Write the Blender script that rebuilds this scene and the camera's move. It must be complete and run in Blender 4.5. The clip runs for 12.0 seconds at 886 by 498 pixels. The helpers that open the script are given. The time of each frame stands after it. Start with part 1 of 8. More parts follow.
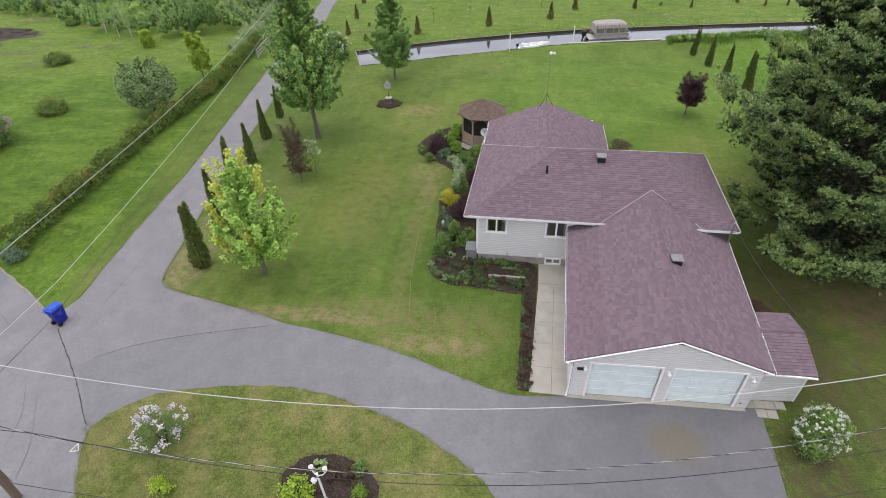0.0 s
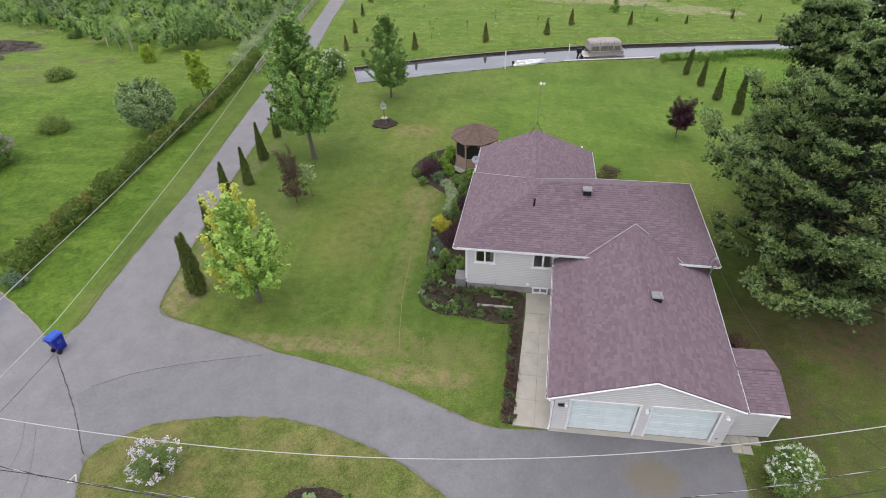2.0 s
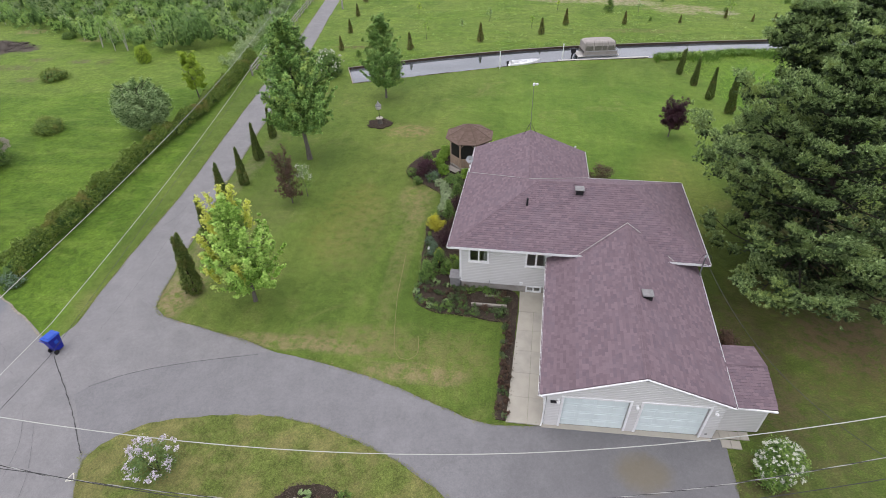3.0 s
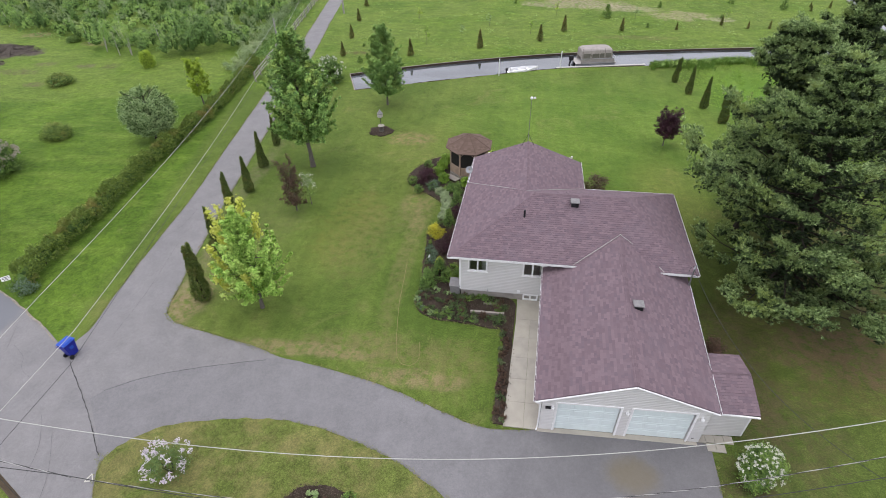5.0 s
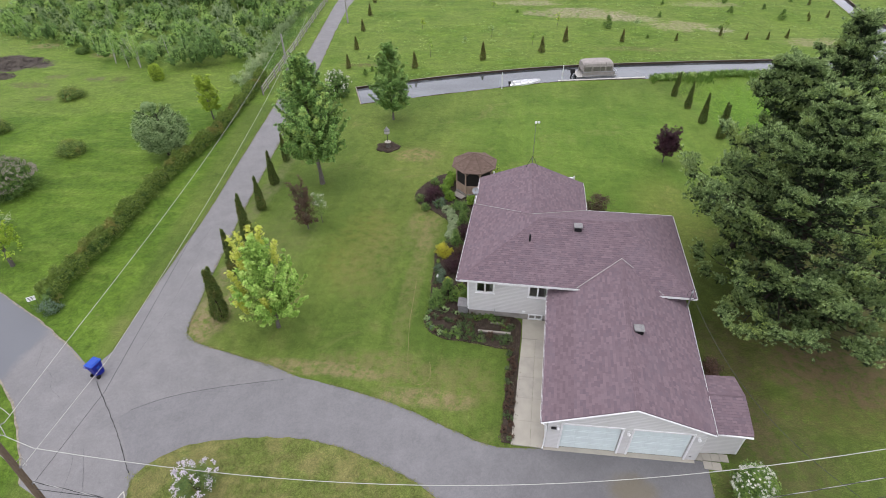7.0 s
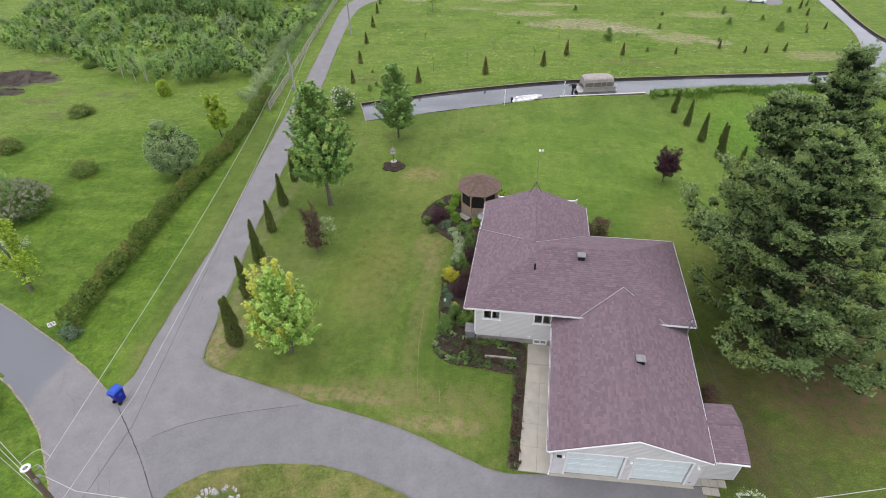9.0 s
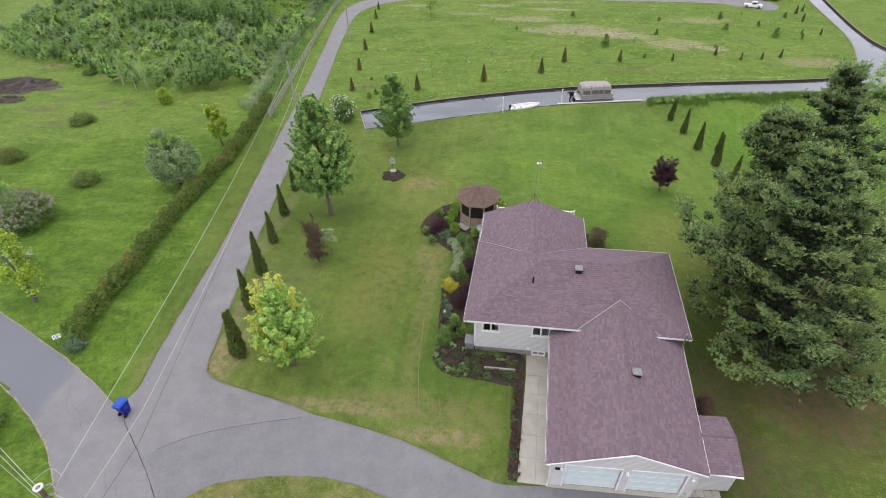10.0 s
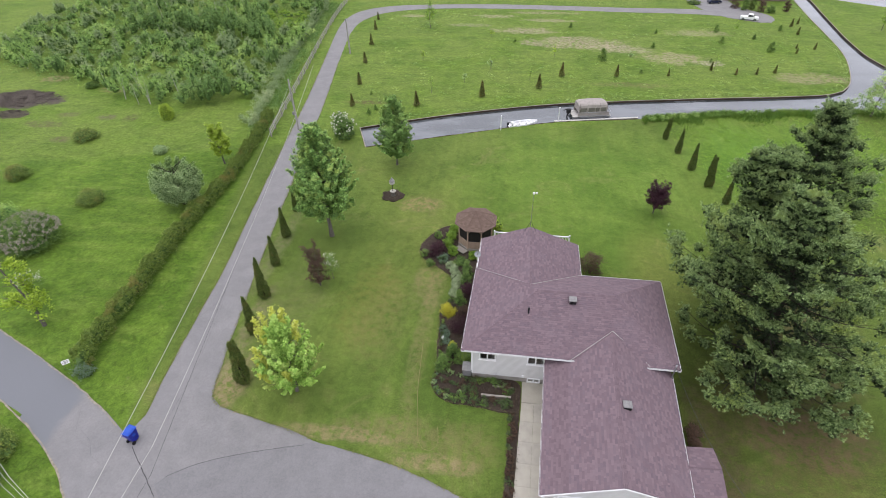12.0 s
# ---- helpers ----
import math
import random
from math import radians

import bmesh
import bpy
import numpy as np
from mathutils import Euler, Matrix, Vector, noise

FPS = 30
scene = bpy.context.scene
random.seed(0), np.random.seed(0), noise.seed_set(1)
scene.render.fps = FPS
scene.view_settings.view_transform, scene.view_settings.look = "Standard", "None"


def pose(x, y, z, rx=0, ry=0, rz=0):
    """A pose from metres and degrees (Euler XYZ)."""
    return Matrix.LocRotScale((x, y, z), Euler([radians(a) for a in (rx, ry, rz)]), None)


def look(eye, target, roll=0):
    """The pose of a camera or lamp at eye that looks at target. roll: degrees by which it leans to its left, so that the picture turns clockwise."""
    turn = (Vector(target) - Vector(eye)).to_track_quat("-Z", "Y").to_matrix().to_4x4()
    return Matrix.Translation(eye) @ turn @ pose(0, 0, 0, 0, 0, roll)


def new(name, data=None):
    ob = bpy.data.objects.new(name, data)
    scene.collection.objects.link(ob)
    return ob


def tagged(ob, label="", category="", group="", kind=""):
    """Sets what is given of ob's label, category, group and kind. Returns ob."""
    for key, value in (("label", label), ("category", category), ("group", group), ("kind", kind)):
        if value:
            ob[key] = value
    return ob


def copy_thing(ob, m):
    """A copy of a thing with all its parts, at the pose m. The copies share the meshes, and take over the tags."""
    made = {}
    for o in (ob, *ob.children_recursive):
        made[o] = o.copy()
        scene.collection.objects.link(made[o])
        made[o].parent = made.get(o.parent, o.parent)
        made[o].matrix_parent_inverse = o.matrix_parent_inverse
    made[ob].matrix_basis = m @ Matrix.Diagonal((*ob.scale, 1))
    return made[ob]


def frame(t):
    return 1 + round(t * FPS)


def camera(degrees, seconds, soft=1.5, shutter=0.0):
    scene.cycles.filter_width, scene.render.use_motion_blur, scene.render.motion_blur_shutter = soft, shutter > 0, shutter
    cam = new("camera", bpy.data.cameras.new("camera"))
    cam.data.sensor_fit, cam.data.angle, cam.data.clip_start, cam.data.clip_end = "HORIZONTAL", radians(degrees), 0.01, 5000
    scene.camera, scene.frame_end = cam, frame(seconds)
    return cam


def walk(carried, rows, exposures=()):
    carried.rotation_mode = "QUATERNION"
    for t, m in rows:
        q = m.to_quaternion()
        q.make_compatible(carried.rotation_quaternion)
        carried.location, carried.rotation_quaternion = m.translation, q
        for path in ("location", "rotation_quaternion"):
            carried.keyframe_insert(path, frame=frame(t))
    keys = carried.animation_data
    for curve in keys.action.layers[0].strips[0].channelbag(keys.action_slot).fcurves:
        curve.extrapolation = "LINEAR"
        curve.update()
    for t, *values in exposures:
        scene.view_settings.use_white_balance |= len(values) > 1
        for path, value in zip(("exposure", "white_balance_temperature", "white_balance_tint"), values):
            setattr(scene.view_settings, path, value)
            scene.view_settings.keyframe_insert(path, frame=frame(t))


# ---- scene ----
cam = camera(81.64, 12.0, 0.6)
ROWS = [  # seconds, x, y, z, yaw, pitch, lean
    (0.0, -2.576, -14.519, 19.638, 9.872, -38.260, 2.173),
    (0.5, -2.462, -14.265, 20.285, 9.626, -38.327, 1.989),
    (1.0, -2.191, -14.051, 20.779, 9.521, -38.386, 2.145),
    (1.5, -2.058, -13.947, 21.201, 9.599, -38.241, 2.102),
    (2.0, -1.956, -13.958, 21.431, 9.988, -38.181, 1.953),
    (2.5, -1.714, -14.021, 21.447, 9.305, -38.340, 2.091),
    (3.0, -1.751, -14.160, 21.622, 9.571, -38.285, 1.921),
    (5.0, -1.753, -14.654, 22.929, 9.383, -38.533, 1.599),
    (5.5, -1.783, -14.690, 23.435, 8.937, -38.620, 1.701),
    (6.0, -1.996, -14.714, 23.975, 9.228, -38.614, 1.660),
    (6.5, -2.159, -14.813, 24.469, 9.683, -38.809, 1.625),
    (7.0, -2.260, -14.804, 25.074, 9.373, -38.839, 1.698),
    (9.0, -2.794, -14.512, 27.407, 9.349, -39.096, 1.838),
    (9.5, -2.933, -14.436, 27.989, 9.359, -39.154, 1.762),
    (10.0, -2.897, -14.359, 28.501, 9.104, -39.174, 1.810),
    (10.5, -2.908, -14.222, 29.095, 8.859, -39.331, 1.712),
    (11.0, -2.898, -14.045, 29.752, 9.022, -39.245, 1.624),
    (11.5, -2.871, -13.885, 30.372, 8.939, -39.372, 1.663),
    (12.0, -2.890, -13.712, 31.014, 8.950, -39.466, 1.593),
]
walk(cam, [(t, pose(x, y, z, 0, 0, yaw) @ pose(0, 0, 0, 90 + pitch) @ pose(0, 0, 0, 0, 0, -lean)) for t, x, y, z, yaw, pitch, lean in ROWS],
     ((0.0, 0.12), (3.0, 0.12), (7.0, 0.14), (10.0, 0.15), (12.0, 0.19)))

# ---- light ----
SUN_ELEVATION, SUN_AZIMUTH = radians(84), radians(250)   # azimuth clockwise from +y
sky_world = bpy.data.worlds.new("overcast_sky")
scene.world = sky_world
sky_world.use_nodes = True
wn, wl = sky_world.node_tree.nodes, sky_world.node_tree.links
sky = wn.new("ShaderNodeTexSky")
sky.sky_type, sky.sun_disc = "NISHITA", False
sky.sun_elevation, sky.sun_rotation = SUN_ELEVATION, SUN_AZIMUTH
sky.air_density, sky.dust_density, sky.ozone_density = 1.0, 4.0, 1.0
veil = wn.new("ShaderNodeHueSaturation")          # cloud cover takes the blue out of the sky
veil.inputs["Saturation"].default_value = 0.4
wl.new(sky.outputs["Color"], veil.inputs["Color"])
cloud = wn.new("ShaderNodeMix")                    # an even layer of grey cloud over most of it
cloud.data_type = "RGBA"
cloud.inputs[0].default_value = 0.7
cloud.inputs[7].default_value = (5.15, 5.1, 5.8, 1)
wl.new(veil.outputs["Color"], cloud.inputs[6])
wl.new(cloud.outputs[2], wn["Background"].inputs["Color"])
wn["Background"].inputs["Strength"].default_value = 0.27
sun = new("sun", bpy.data.lights.new("sun", "SUN"))
sun.data.energy, sun.data.angle, sun.data.color = 0.5, radians(60), (1.0, 0.95, 0.96)
sun.matrix_basis = look((0, 0, 60), (-math.sin(SUN_AZIMUTH) * math.cos(SUN_ELEVATION), -math.cos(SUN_AZIMUTH) * math.cos(SUN_ELEVATION), 60 - math.sin(SUN_ELEVATION)))


# ---- materials ----
class Mat:
    """A node material under construction."""

    def __init__(self, name, rough=0.8, metal=0.0, spec=0.3):
        self.m = bpy.data.materials.new(name)
        self.m.use_nodes = True
        self.n, self.l = self.m.node_tree.nodes, self.m.node_tree.links
        self.b = self.n["Principled BSDF"]
        self.b.inputs["Roughness"].default_value = rough
        self.b.inputs["Metallic"].default_value = metal
        self.b.inputs["Specular IOR Level"].default_value = spec
        self.geo = self.n.new("ShaderNodeNewGeometry")
        self.co = self.n.new("ShaderNodeTexCoord")

    def put(self, socket, value):
        if hasattr(value, "is_linked"):
            self.l.new(value, socket)
        elif isinstance(value, (tuple, list)) and len(value) == 3 and socket.type == "RGBA":
            socket.default_value = (*value, 1)
        else:
            socket.default_value = value

    def scaled(self, sx, sy, sz, world=True):
        v = self.n.new("ShaderNodeVectorMath")
        v.operation = "MULTIPLY"
        self.l.new(self.geo.outputs["Position"] if world else self.co.outputs["Object"], v.inputs[0])
        v.inputs[1].default_value = (sx, sy, sz)
        return v.outputs[0]

    def noise(self, scale, detail=4.0, rough=0.55, vec=None, warp=0.0):
        t = self.n.new("ShaderNodeTexNoise")
        t.inputs["Scale"].default_value, t.inputs["Detail"].default_value, t.inputs["Roughness"].default_value = scale, detail, rough
        t.inputs["Distortion"].default_value = warp
        self.l.new(vec or self.geo.outputs["Position"], t.inputs["Vector"])
        return t.outputs["Fac"]

    def ramp(self, fac, lo, hi, a=0.0, b=1.0):
        r = self.n.new("ShaderNodeMapRange")
        r.interpolation_type = "SMOOTHSTEP"
        self.put(r.inputs["Value"], fac)
        for k, v in zip(("From Min", "From Max", "To Min", "To Max"), (lo, hi, a, b)):
            r.inputs[k].default_value = v
        return r.outputs["Result"]

    def mix(self, fac, a, b, blend="MIX"):
        x = self.n.new("ShaderNodeMix")
        x.data_type, x.blend_type = "RGBA", blend
        self.put(x.inputs["Factor"], fac)
        self.put(x.inputs[6], a)
        self.put(x.inputs[7], b)
        return x.outputs[2]

    def math(self, op, a, b=0.0):
        x = self.n.new("ShaderNodeMath")
        x.operation = op
        self.put(x.inputs[0], a)
        self.put(x.inputs[1], b)
        return x.outputs[0]

    def xyz(self):
        s = self.n.new("ShaderNodeSeparateXYZ")
        self.l.new(self.geo.outputs["Position"], s.inputs[0])
        return s.outputs

    def island(self):
        return self.geo.outputs["Random Per Island"]

    def each(self):
        return self.n.new("ShaderNodeObjectInfo").outputs["Random"]

    def spot(self, x, y, rx, ry, wob=0.5, broken=True, soft=False):
        """1 inside a ragged oval round (x, y), 0 outside."""
        p = self.xyz()
        dx = self.math("DIVIDE", self.math("SUBTRACT", p[0], x), rx)
        dy = self.math("DIVIDE", self.math("SUBTRACT", p[1], y), ry)
        r = self.math("ADD", self.math("MULTIPLY", dx, dx), self.math("MULTIPLY", dy, dy))
        r = self.math("ADD", r, self.math("MULTIPLY", self.math("SUBTRACT", self.noise(3.5 / (rx + ry), 5, 0.65), 0.5), wob * 5))
        if soft:
            return self.ramp(r, 1.6, 0.0)
        if not broken:
            return self.ramp(self.math("ADD", r, self.math("MULTIPLY", self.noise(1.1, 6, 0.75), 0.9)), 1.75, 1.15)
        return self.math("MULTIPLY", self.ramp(r, 1.4, 0.2), self.ramp(self.noise(1.7, 7, 0.75), 0.36, 0.6))

    def colour(self, c):
        self.put(self.b.inputs["Base Color"], c)
        return self

    def rough(self, r):
        self.put(self.b.inputs["Roughness"], r)
        return self

    def bump(self, h, strength=0.5, dist=0.02):
        b = self.n.new("ShaderNodeBump")
        b.inputs["Strength"].default_value, b.inputs["Distance"].default_value = strength, dist
        self.l.new(h, b.inputs["Height"])
        self.l.new(b.outputs["Normal"], self.b.inputs["Normal"])
        return self

    def leafy(self, amount=0.25):
        """Lets a share of the light through, in the surface's own colour."""
        t = self.n.new("ShaderNodeBsdfTranslucent")
        src = self.b.inputs["Base Color"]
        if src.is_linked:
            self.l.new(src.links[0].from_socket, t.inputs["Color"])
        else:
            t.inputs["Color"].default_value = src.default_value
        x = self.n.new("ShaderNodeMixShader")
        x.inputs[0].default_value = amount
        self.l.new(self.b.outputs[0], x.inputs[1])
        self.l.new(t.outputs[0], x.inputs[2])
        self.l.new(x.outputs[0], self.n["Material Output"].inputs["Surface"])
        return self


def plain(name, c, rough=0.6, metal=0.0, var=0.12, scale=6.0, spec=0.3, bump=0.0):
    """A surface of one colour with faint dirt at two scales."""
    k = Mat(name, rough, metal, spec)
    f = k.mix(k.ramp(k.noise(scale, 5, 0.6), 0.35, 0.7), c, tuple(v * (1 - 2 * var) for v in c))
    f = k.mix(k.math("MULTIPLY", k.noise(scale * 14, 3), var * 1.5), f, tuple(v * 0.6 for v in c))
    k.colour(f).rough(k.ramp(k.noise(scale * 3, 3), 0.3, 0.7, max(rough - 0.1, 0.02), min(rough + 0.1, 1)))
    if bump:
        k.bump(k.noise(scale * 10, 4), bump, 0.01)
    return k.m


def leaf(name, dark, light, tint=None, share=0.25, patch=0.6, trans=0.25, rough=0.55):
    """Foliage: each leaf its own shade, broad drifts of a second tint."""
    k = Mat(name, rough, 0, 0.25)
    c = k.mix(k.island(), dark, light)
    if tint:
        c = k.mix(k.math("MULTIPLY", k.ramp(k.noise(patch, 3), 0.5, 0.72), share * 2), c, tint)
    c = k.mix(k.math("MULTIPLY", k.each(), 0.25), c, tuple(v * 0.7 for v in dark))
    return k.colour(c).leafy(trans).m


def mottle(k, c, steps):
    """Uneven growth and grit at several sizes: (scale, darkest, lightest)."""
    for scale, lo, hi in steps:
        f = k.ramp(k.noise(scale, 4, 0.6), 0.32, 0.68, lo, hi)
        g = k.n.new("ShaderNodeCombineColor")
        for i in range(3):
            k.l.new(f, g.inputs[i])
        c = k.mix(1.0, c, g.outputs[0], "MULTIPLY")
    return c


def grass_material(name, low, high, dry, dry_share=0.5, field=False):
    k = Mat(name, 0.9, 0, 0.15)
    broad, mid, fine = k.noise(0.09, 4, 0.6, warp=0.6), k.noise(0.7, 5, 0.65), k.noise(9.0, 6, 0.7)
    c = k.mix(k.ramp(broad, 0.33, 0.68), low, high)
    c = k.mix(k.math("MULTIPLY", k.ramp(mid, 0.42, 0.75), 0.55), c, tuple(v * 0.74 for v in low))
    c = k.mix(k.math("MULTIPLY", k.ramp(k.noise(0.23, 5, 0.7, warp=1.0), 0.52, 0.74), dry_share), c, dry)
    c = mottle(k, c, ((2.6, 0.9, 1.1), (7.5, 0.87, 1.14), (19.0, 0.78, 1.22)))
    c = k.mix(k.math("MULTIPLY", k.ramp(k.noise(22.0, 2, 0.5), 0.66, 0.74), 0.5), c, tuple(v * 1.25 for v in dry))
    return k, c


LAWN_LOW, LAWN_HIGH, DRY = (0.077, 0.12, 0.02), (0.126, 0.172, 0.034), (0.22, 0.195, 0.08)
FIELD_LOW, FIELD_HIGH = (0.066, 0.122, 0.013), (0.102, 0.17, 0.02)
k, yard = grass_material("grass", LAWN_LOW, LAWN_HIGH, DRY, 0.42)
p = k.xyz()
wavy = k.math("MULTIPLY", k.math("SUBTRACT", k.noise(0.12, 3), 0.5), 8.0)
mown = k.noise(1.0, 3, 0.55, k.scaled(1.15, 0.07, 1.0))      # soft mowing stripes
yard = k.mix(k.math("MULTIPLY", k.ramp(mown, 0.4, 0.62), 0.34), yard, (0.074, 0.12, 0.021))
# the field past the hedge and the land past the canal are fresher green
west = k.ramp(k.math("ADD", p[0], k.math("MULTIPLY", p[1], 0.19)), -26.5, -28.0)
north = k.ramp(k.math("ADD", k.math("SUBTRACT", p[1], k.math("MULTIPLY", p[0], 0.25)), k.math("MULTIPLY", wavy, 0.1)), 49.0, 51.0)
open_land = k.math("MAXIMUM", west, north)
fresh = k.mix(k.ramp(k.noise(0.16, 5, 0.65, warp=0.8), 0.36, 0.66), FIELD_LOW, FIELD_HIGH)
fresh = k.mix(k.math("MULTIPLY", k.ramp(k.noise(1.3, 5, 0.7), 0.45, 0.72), 0.5), fresh, (0.062, 0.105, 0.018))
fresh = k.mix(k.math("MULTIPLY", north, k.ramp(k.noise(0.1, 5, 0.7), 0.35, 0.62, 0.1, 0.6)), fresh, (0.145, 0.19, 0.042))      # the meadow past the canal is drier
swath = k.noise(1.0, 4, 0.6, k.scaled(0.16, 0.62, 1.0), warp=0.4)         # windrows left by the mower
fresh = k.mix(k.math("MULTIPLY", k.ramp(swath, 0.5, 0.68), 0.5), fresh, (0.14, 0.2, 0.034))
fresh = k.mix(k.math("MULTIPLY", k.ramp(swath, 0.46, 0.3), 0.4), fresh, (0.062, 0.112, 0.018))
fresh = k.mix(k.math("MULTIPLY", k.ramp(k.noise(0.55, 6, 0.75), 0.6, 0.72), 0.5), fresh, (0.16, 0.18, 0.055))
fresh = mottle(k, fresh, ((0.9, 0.88, 1.12), (3.2, 0.86, 1.15), (9.0, 0.84, 1.18)))
c = k.mix(open_land, yard, fresh)
for sx, sy, rx, ry, colour_, amount in (
        (-14.1, 15.5, 2.6, 5.5, (0.15, 0.15, 0.035), 0.5), (-12.2, 30.6, 2.4, 1.6, (0.21, 0.17, 0.08), 0.7), (-9.5, 4.2, 4.2, 1.2, (0.19, 0.165, 0.07), 0.75),
        (-4.6, 3.6, 2.4, 1.9, (0.17, 0.155, 0.06), 0.6), (-22.0, 6.6, 1.5, 2.6, (0.27, 0.2, 0.12), 0.84), (-22.9, 12.0, 0.9, 5.0, (0.2, 0.175, 0.095), 0.75), (-24.6, 22.0, 0.9, 7.0, (0.17, 0.16, 0.085), 0.6), (-20.5, 14.0, 2.6, 8.0, (0.13, 0.15, 0.05), 0.45), (-12.6, 13.5, 2.4, 5.0, (0.18, 0.165, 0.06), 0.4), (-8.9, 12.0, 0.7, 9.0, (0.19, 0.17, 0.07), 0.6), (-13.2, 3.6, 4.5, 0.6, (0.24, 0.19, 0.1), 0.8), (-6.5, 2.3, 3.2, 0.7, (0.24, 0.19, 0.1), 0.75), (-9.3, 18.8, 1.6, 3.4, (0.18, 0.16, 0.07), 0.6),
        (-78.5, 52.2, 6.4, 3.4, (0.078, 0.062, 0.055), 0.95), (-75.5, 47.0, 2.6, 1.4, (0.08, 0.065, 0.052), 0.9), (-79.0, 60.3, 2.4, 1.6, (0.23, 0.19, 0.1), 0.8), (-60.6, 47.4, 1.6, 1.0, (0.12, 0.1, 0.065), 0.84), (-66.8, 47.7, 1.8, 0.9, (0.13, 0.115, 0.06), 0.8), (-68.5, 44.5, 3.5, 1.1, (0.11, 0.1, 0.05), 0.8), (-62.5, 40.5, 1.6, 1.0, (0.12, 0.105, 0.055), 0.8), (-66.0, 57.0, 2.6, 1.3, (0.22, 0.2, 0.09), 0.8), (-57.0, 47.6, 1.2, 1.3, (0.09, 0.085, 0.04), 0.7),
        (-2.0, 91.5, 6.0, 2.0, (0.3, 0.25, 0.17), 0.8), (7.0, 85.0, 9.0, 3.4, (0.3, 0.245, 0.175), 0.84), (14.5, 82.2, 6.0, 2.2, (0.31, 0.26, 0.18), 0.84), (22.5, 78.0, 5.5, 3.0, (0.28, 0.235, 0.15), 0.8), (28.2, 76.0, 2.4, 1.4, (0.32, 0.28, 0.2), 0.84), (42.0, 70.4, 6.5, 2.2, (0.26, 0.22, 0.13), 0.8), (-25.5, 100.3, 3.0, 1.0, (0.3, 0.26, 0.17), 0.8), (-8.5, 101.0, 4.5, 1.2, (0.3, 0.26, 0.17), 0.8), (2.6, 98.6, 5.0, 1.2, (0.28, 0.24, 0.16), 0.8), (30.0, 92.0, 6.0, 2.0, (0.26, 0.23, 0.14), 0.7), (2.0, 104.0, 9.0, 1.0, (0.26, 0.23, 0.14), 0.7),
        (-13.0, 94.5, 4.0, 1.2, (0.25, 0.22, 0.15), 0.6), (-24.5, 55.8, 3.5, 0.7, (0.10, 0.075, 0.04), 0.8), (14.0, 65.5, 6.0, 1.2, (0.15, 0.125, 0.06), 0.6),
        (16.5, 4.2, 4.0, 1.6, (0.13, 0.095, 0.045), 0.4),
        (10.0, -2.0, 1.6, 2.2, (0.09, 0.075, 0.035), 0.6), (6.5, 37.5, 2.2, 0.8, (0.15, 0.16, 0.05), 0.6)):
    c = k.mix(k.math("MULTIPLY", k.spot(sx, sy, rx, ry, 0.85 if sy > 60 else 0.5, amount < 0.85), amount), c, colour_)
# broad drifts of paler and deeper growth; the second row also tints in the pines' shade
for sx, sy, rx, ry, tone, amount in ((6.0, 35.0, 14.0, 15.0, (1.08, 1.22, 0.98), 0.95), (10.5, 21.0, 3.0, 8.0, (1.5, 1.18, 1.5), 0.8), (-9.5, 7.5, 6.5, 5.0, (0.84, 0.9, 0.84), 0.9), (-11.0, 25.0, 5.0, 9.0, (1.24, 1.1, 1.24), 0.7), (33.0, 45.5, 16.5, 11.0, (1.12, 1.3, 1.0), 0.9), (24.0, 43.0, 6.0, 11.0, (1.05, 1.2, 1.0), 0.8),
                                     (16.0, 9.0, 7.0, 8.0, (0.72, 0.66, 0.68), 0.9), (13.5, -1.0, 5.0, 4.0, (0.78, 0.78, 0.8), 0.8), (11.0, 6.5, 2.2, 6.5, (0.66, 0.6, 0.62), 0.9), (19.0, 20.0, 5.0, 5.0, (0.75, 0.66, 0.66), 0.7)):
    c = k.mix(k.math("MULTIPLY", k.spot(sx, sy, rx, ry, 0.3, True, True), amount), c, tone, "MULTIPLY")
# brown needle litter under the pines, with grass coming through; its dark tone carries their shade too
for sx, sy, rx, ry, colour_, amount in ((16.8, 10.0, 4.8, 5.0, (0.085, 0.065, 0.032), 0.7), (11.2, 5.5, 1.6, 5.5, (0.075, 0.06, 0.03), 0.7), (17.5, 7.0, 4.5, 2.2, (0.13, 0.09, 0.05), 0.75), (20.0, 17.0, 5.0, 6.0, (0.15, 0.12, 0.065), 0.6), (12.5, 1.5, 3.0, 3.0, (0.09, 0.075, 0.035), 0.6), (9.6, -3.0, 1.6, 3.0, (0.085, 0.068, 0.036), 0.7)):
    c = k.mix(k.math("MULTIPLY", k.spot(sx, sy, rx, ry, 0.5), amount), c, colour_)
c = mottle(k, c, ((1.6, 0.93, 1.07), (12.0, 0.84, 1.18), (30.0, 0.8, 1.22)))
relief = k.math("ADD", k.noise(24.0, 5, 0.8), k.math("MULTIPLY", k.noise(2.2, 4), 1.5))
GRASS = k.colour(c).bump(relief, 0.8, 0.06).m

k, c = grass_material("island_grass", (0.095, 0.124, 0.027), (0.135, 0.165, 0.04), DRY, 0.7)
c = k.mix(k.math("MULTIPLY", k.ramp(k.noise(0.5, 4, 0.7), 0.42, 0.64), 0.7), c, (0.2, 0.18, 0.07))
c = mottle(k, c, ((1.6, 0.9, 1.1), (12.0, 0.84, 1.18), (30.0, 0.78, 1.24)))
ISLAND_GRASS = k.colour(c).bump(k.noise(24.0, 5, 0.8), 0.8, 0.06).m


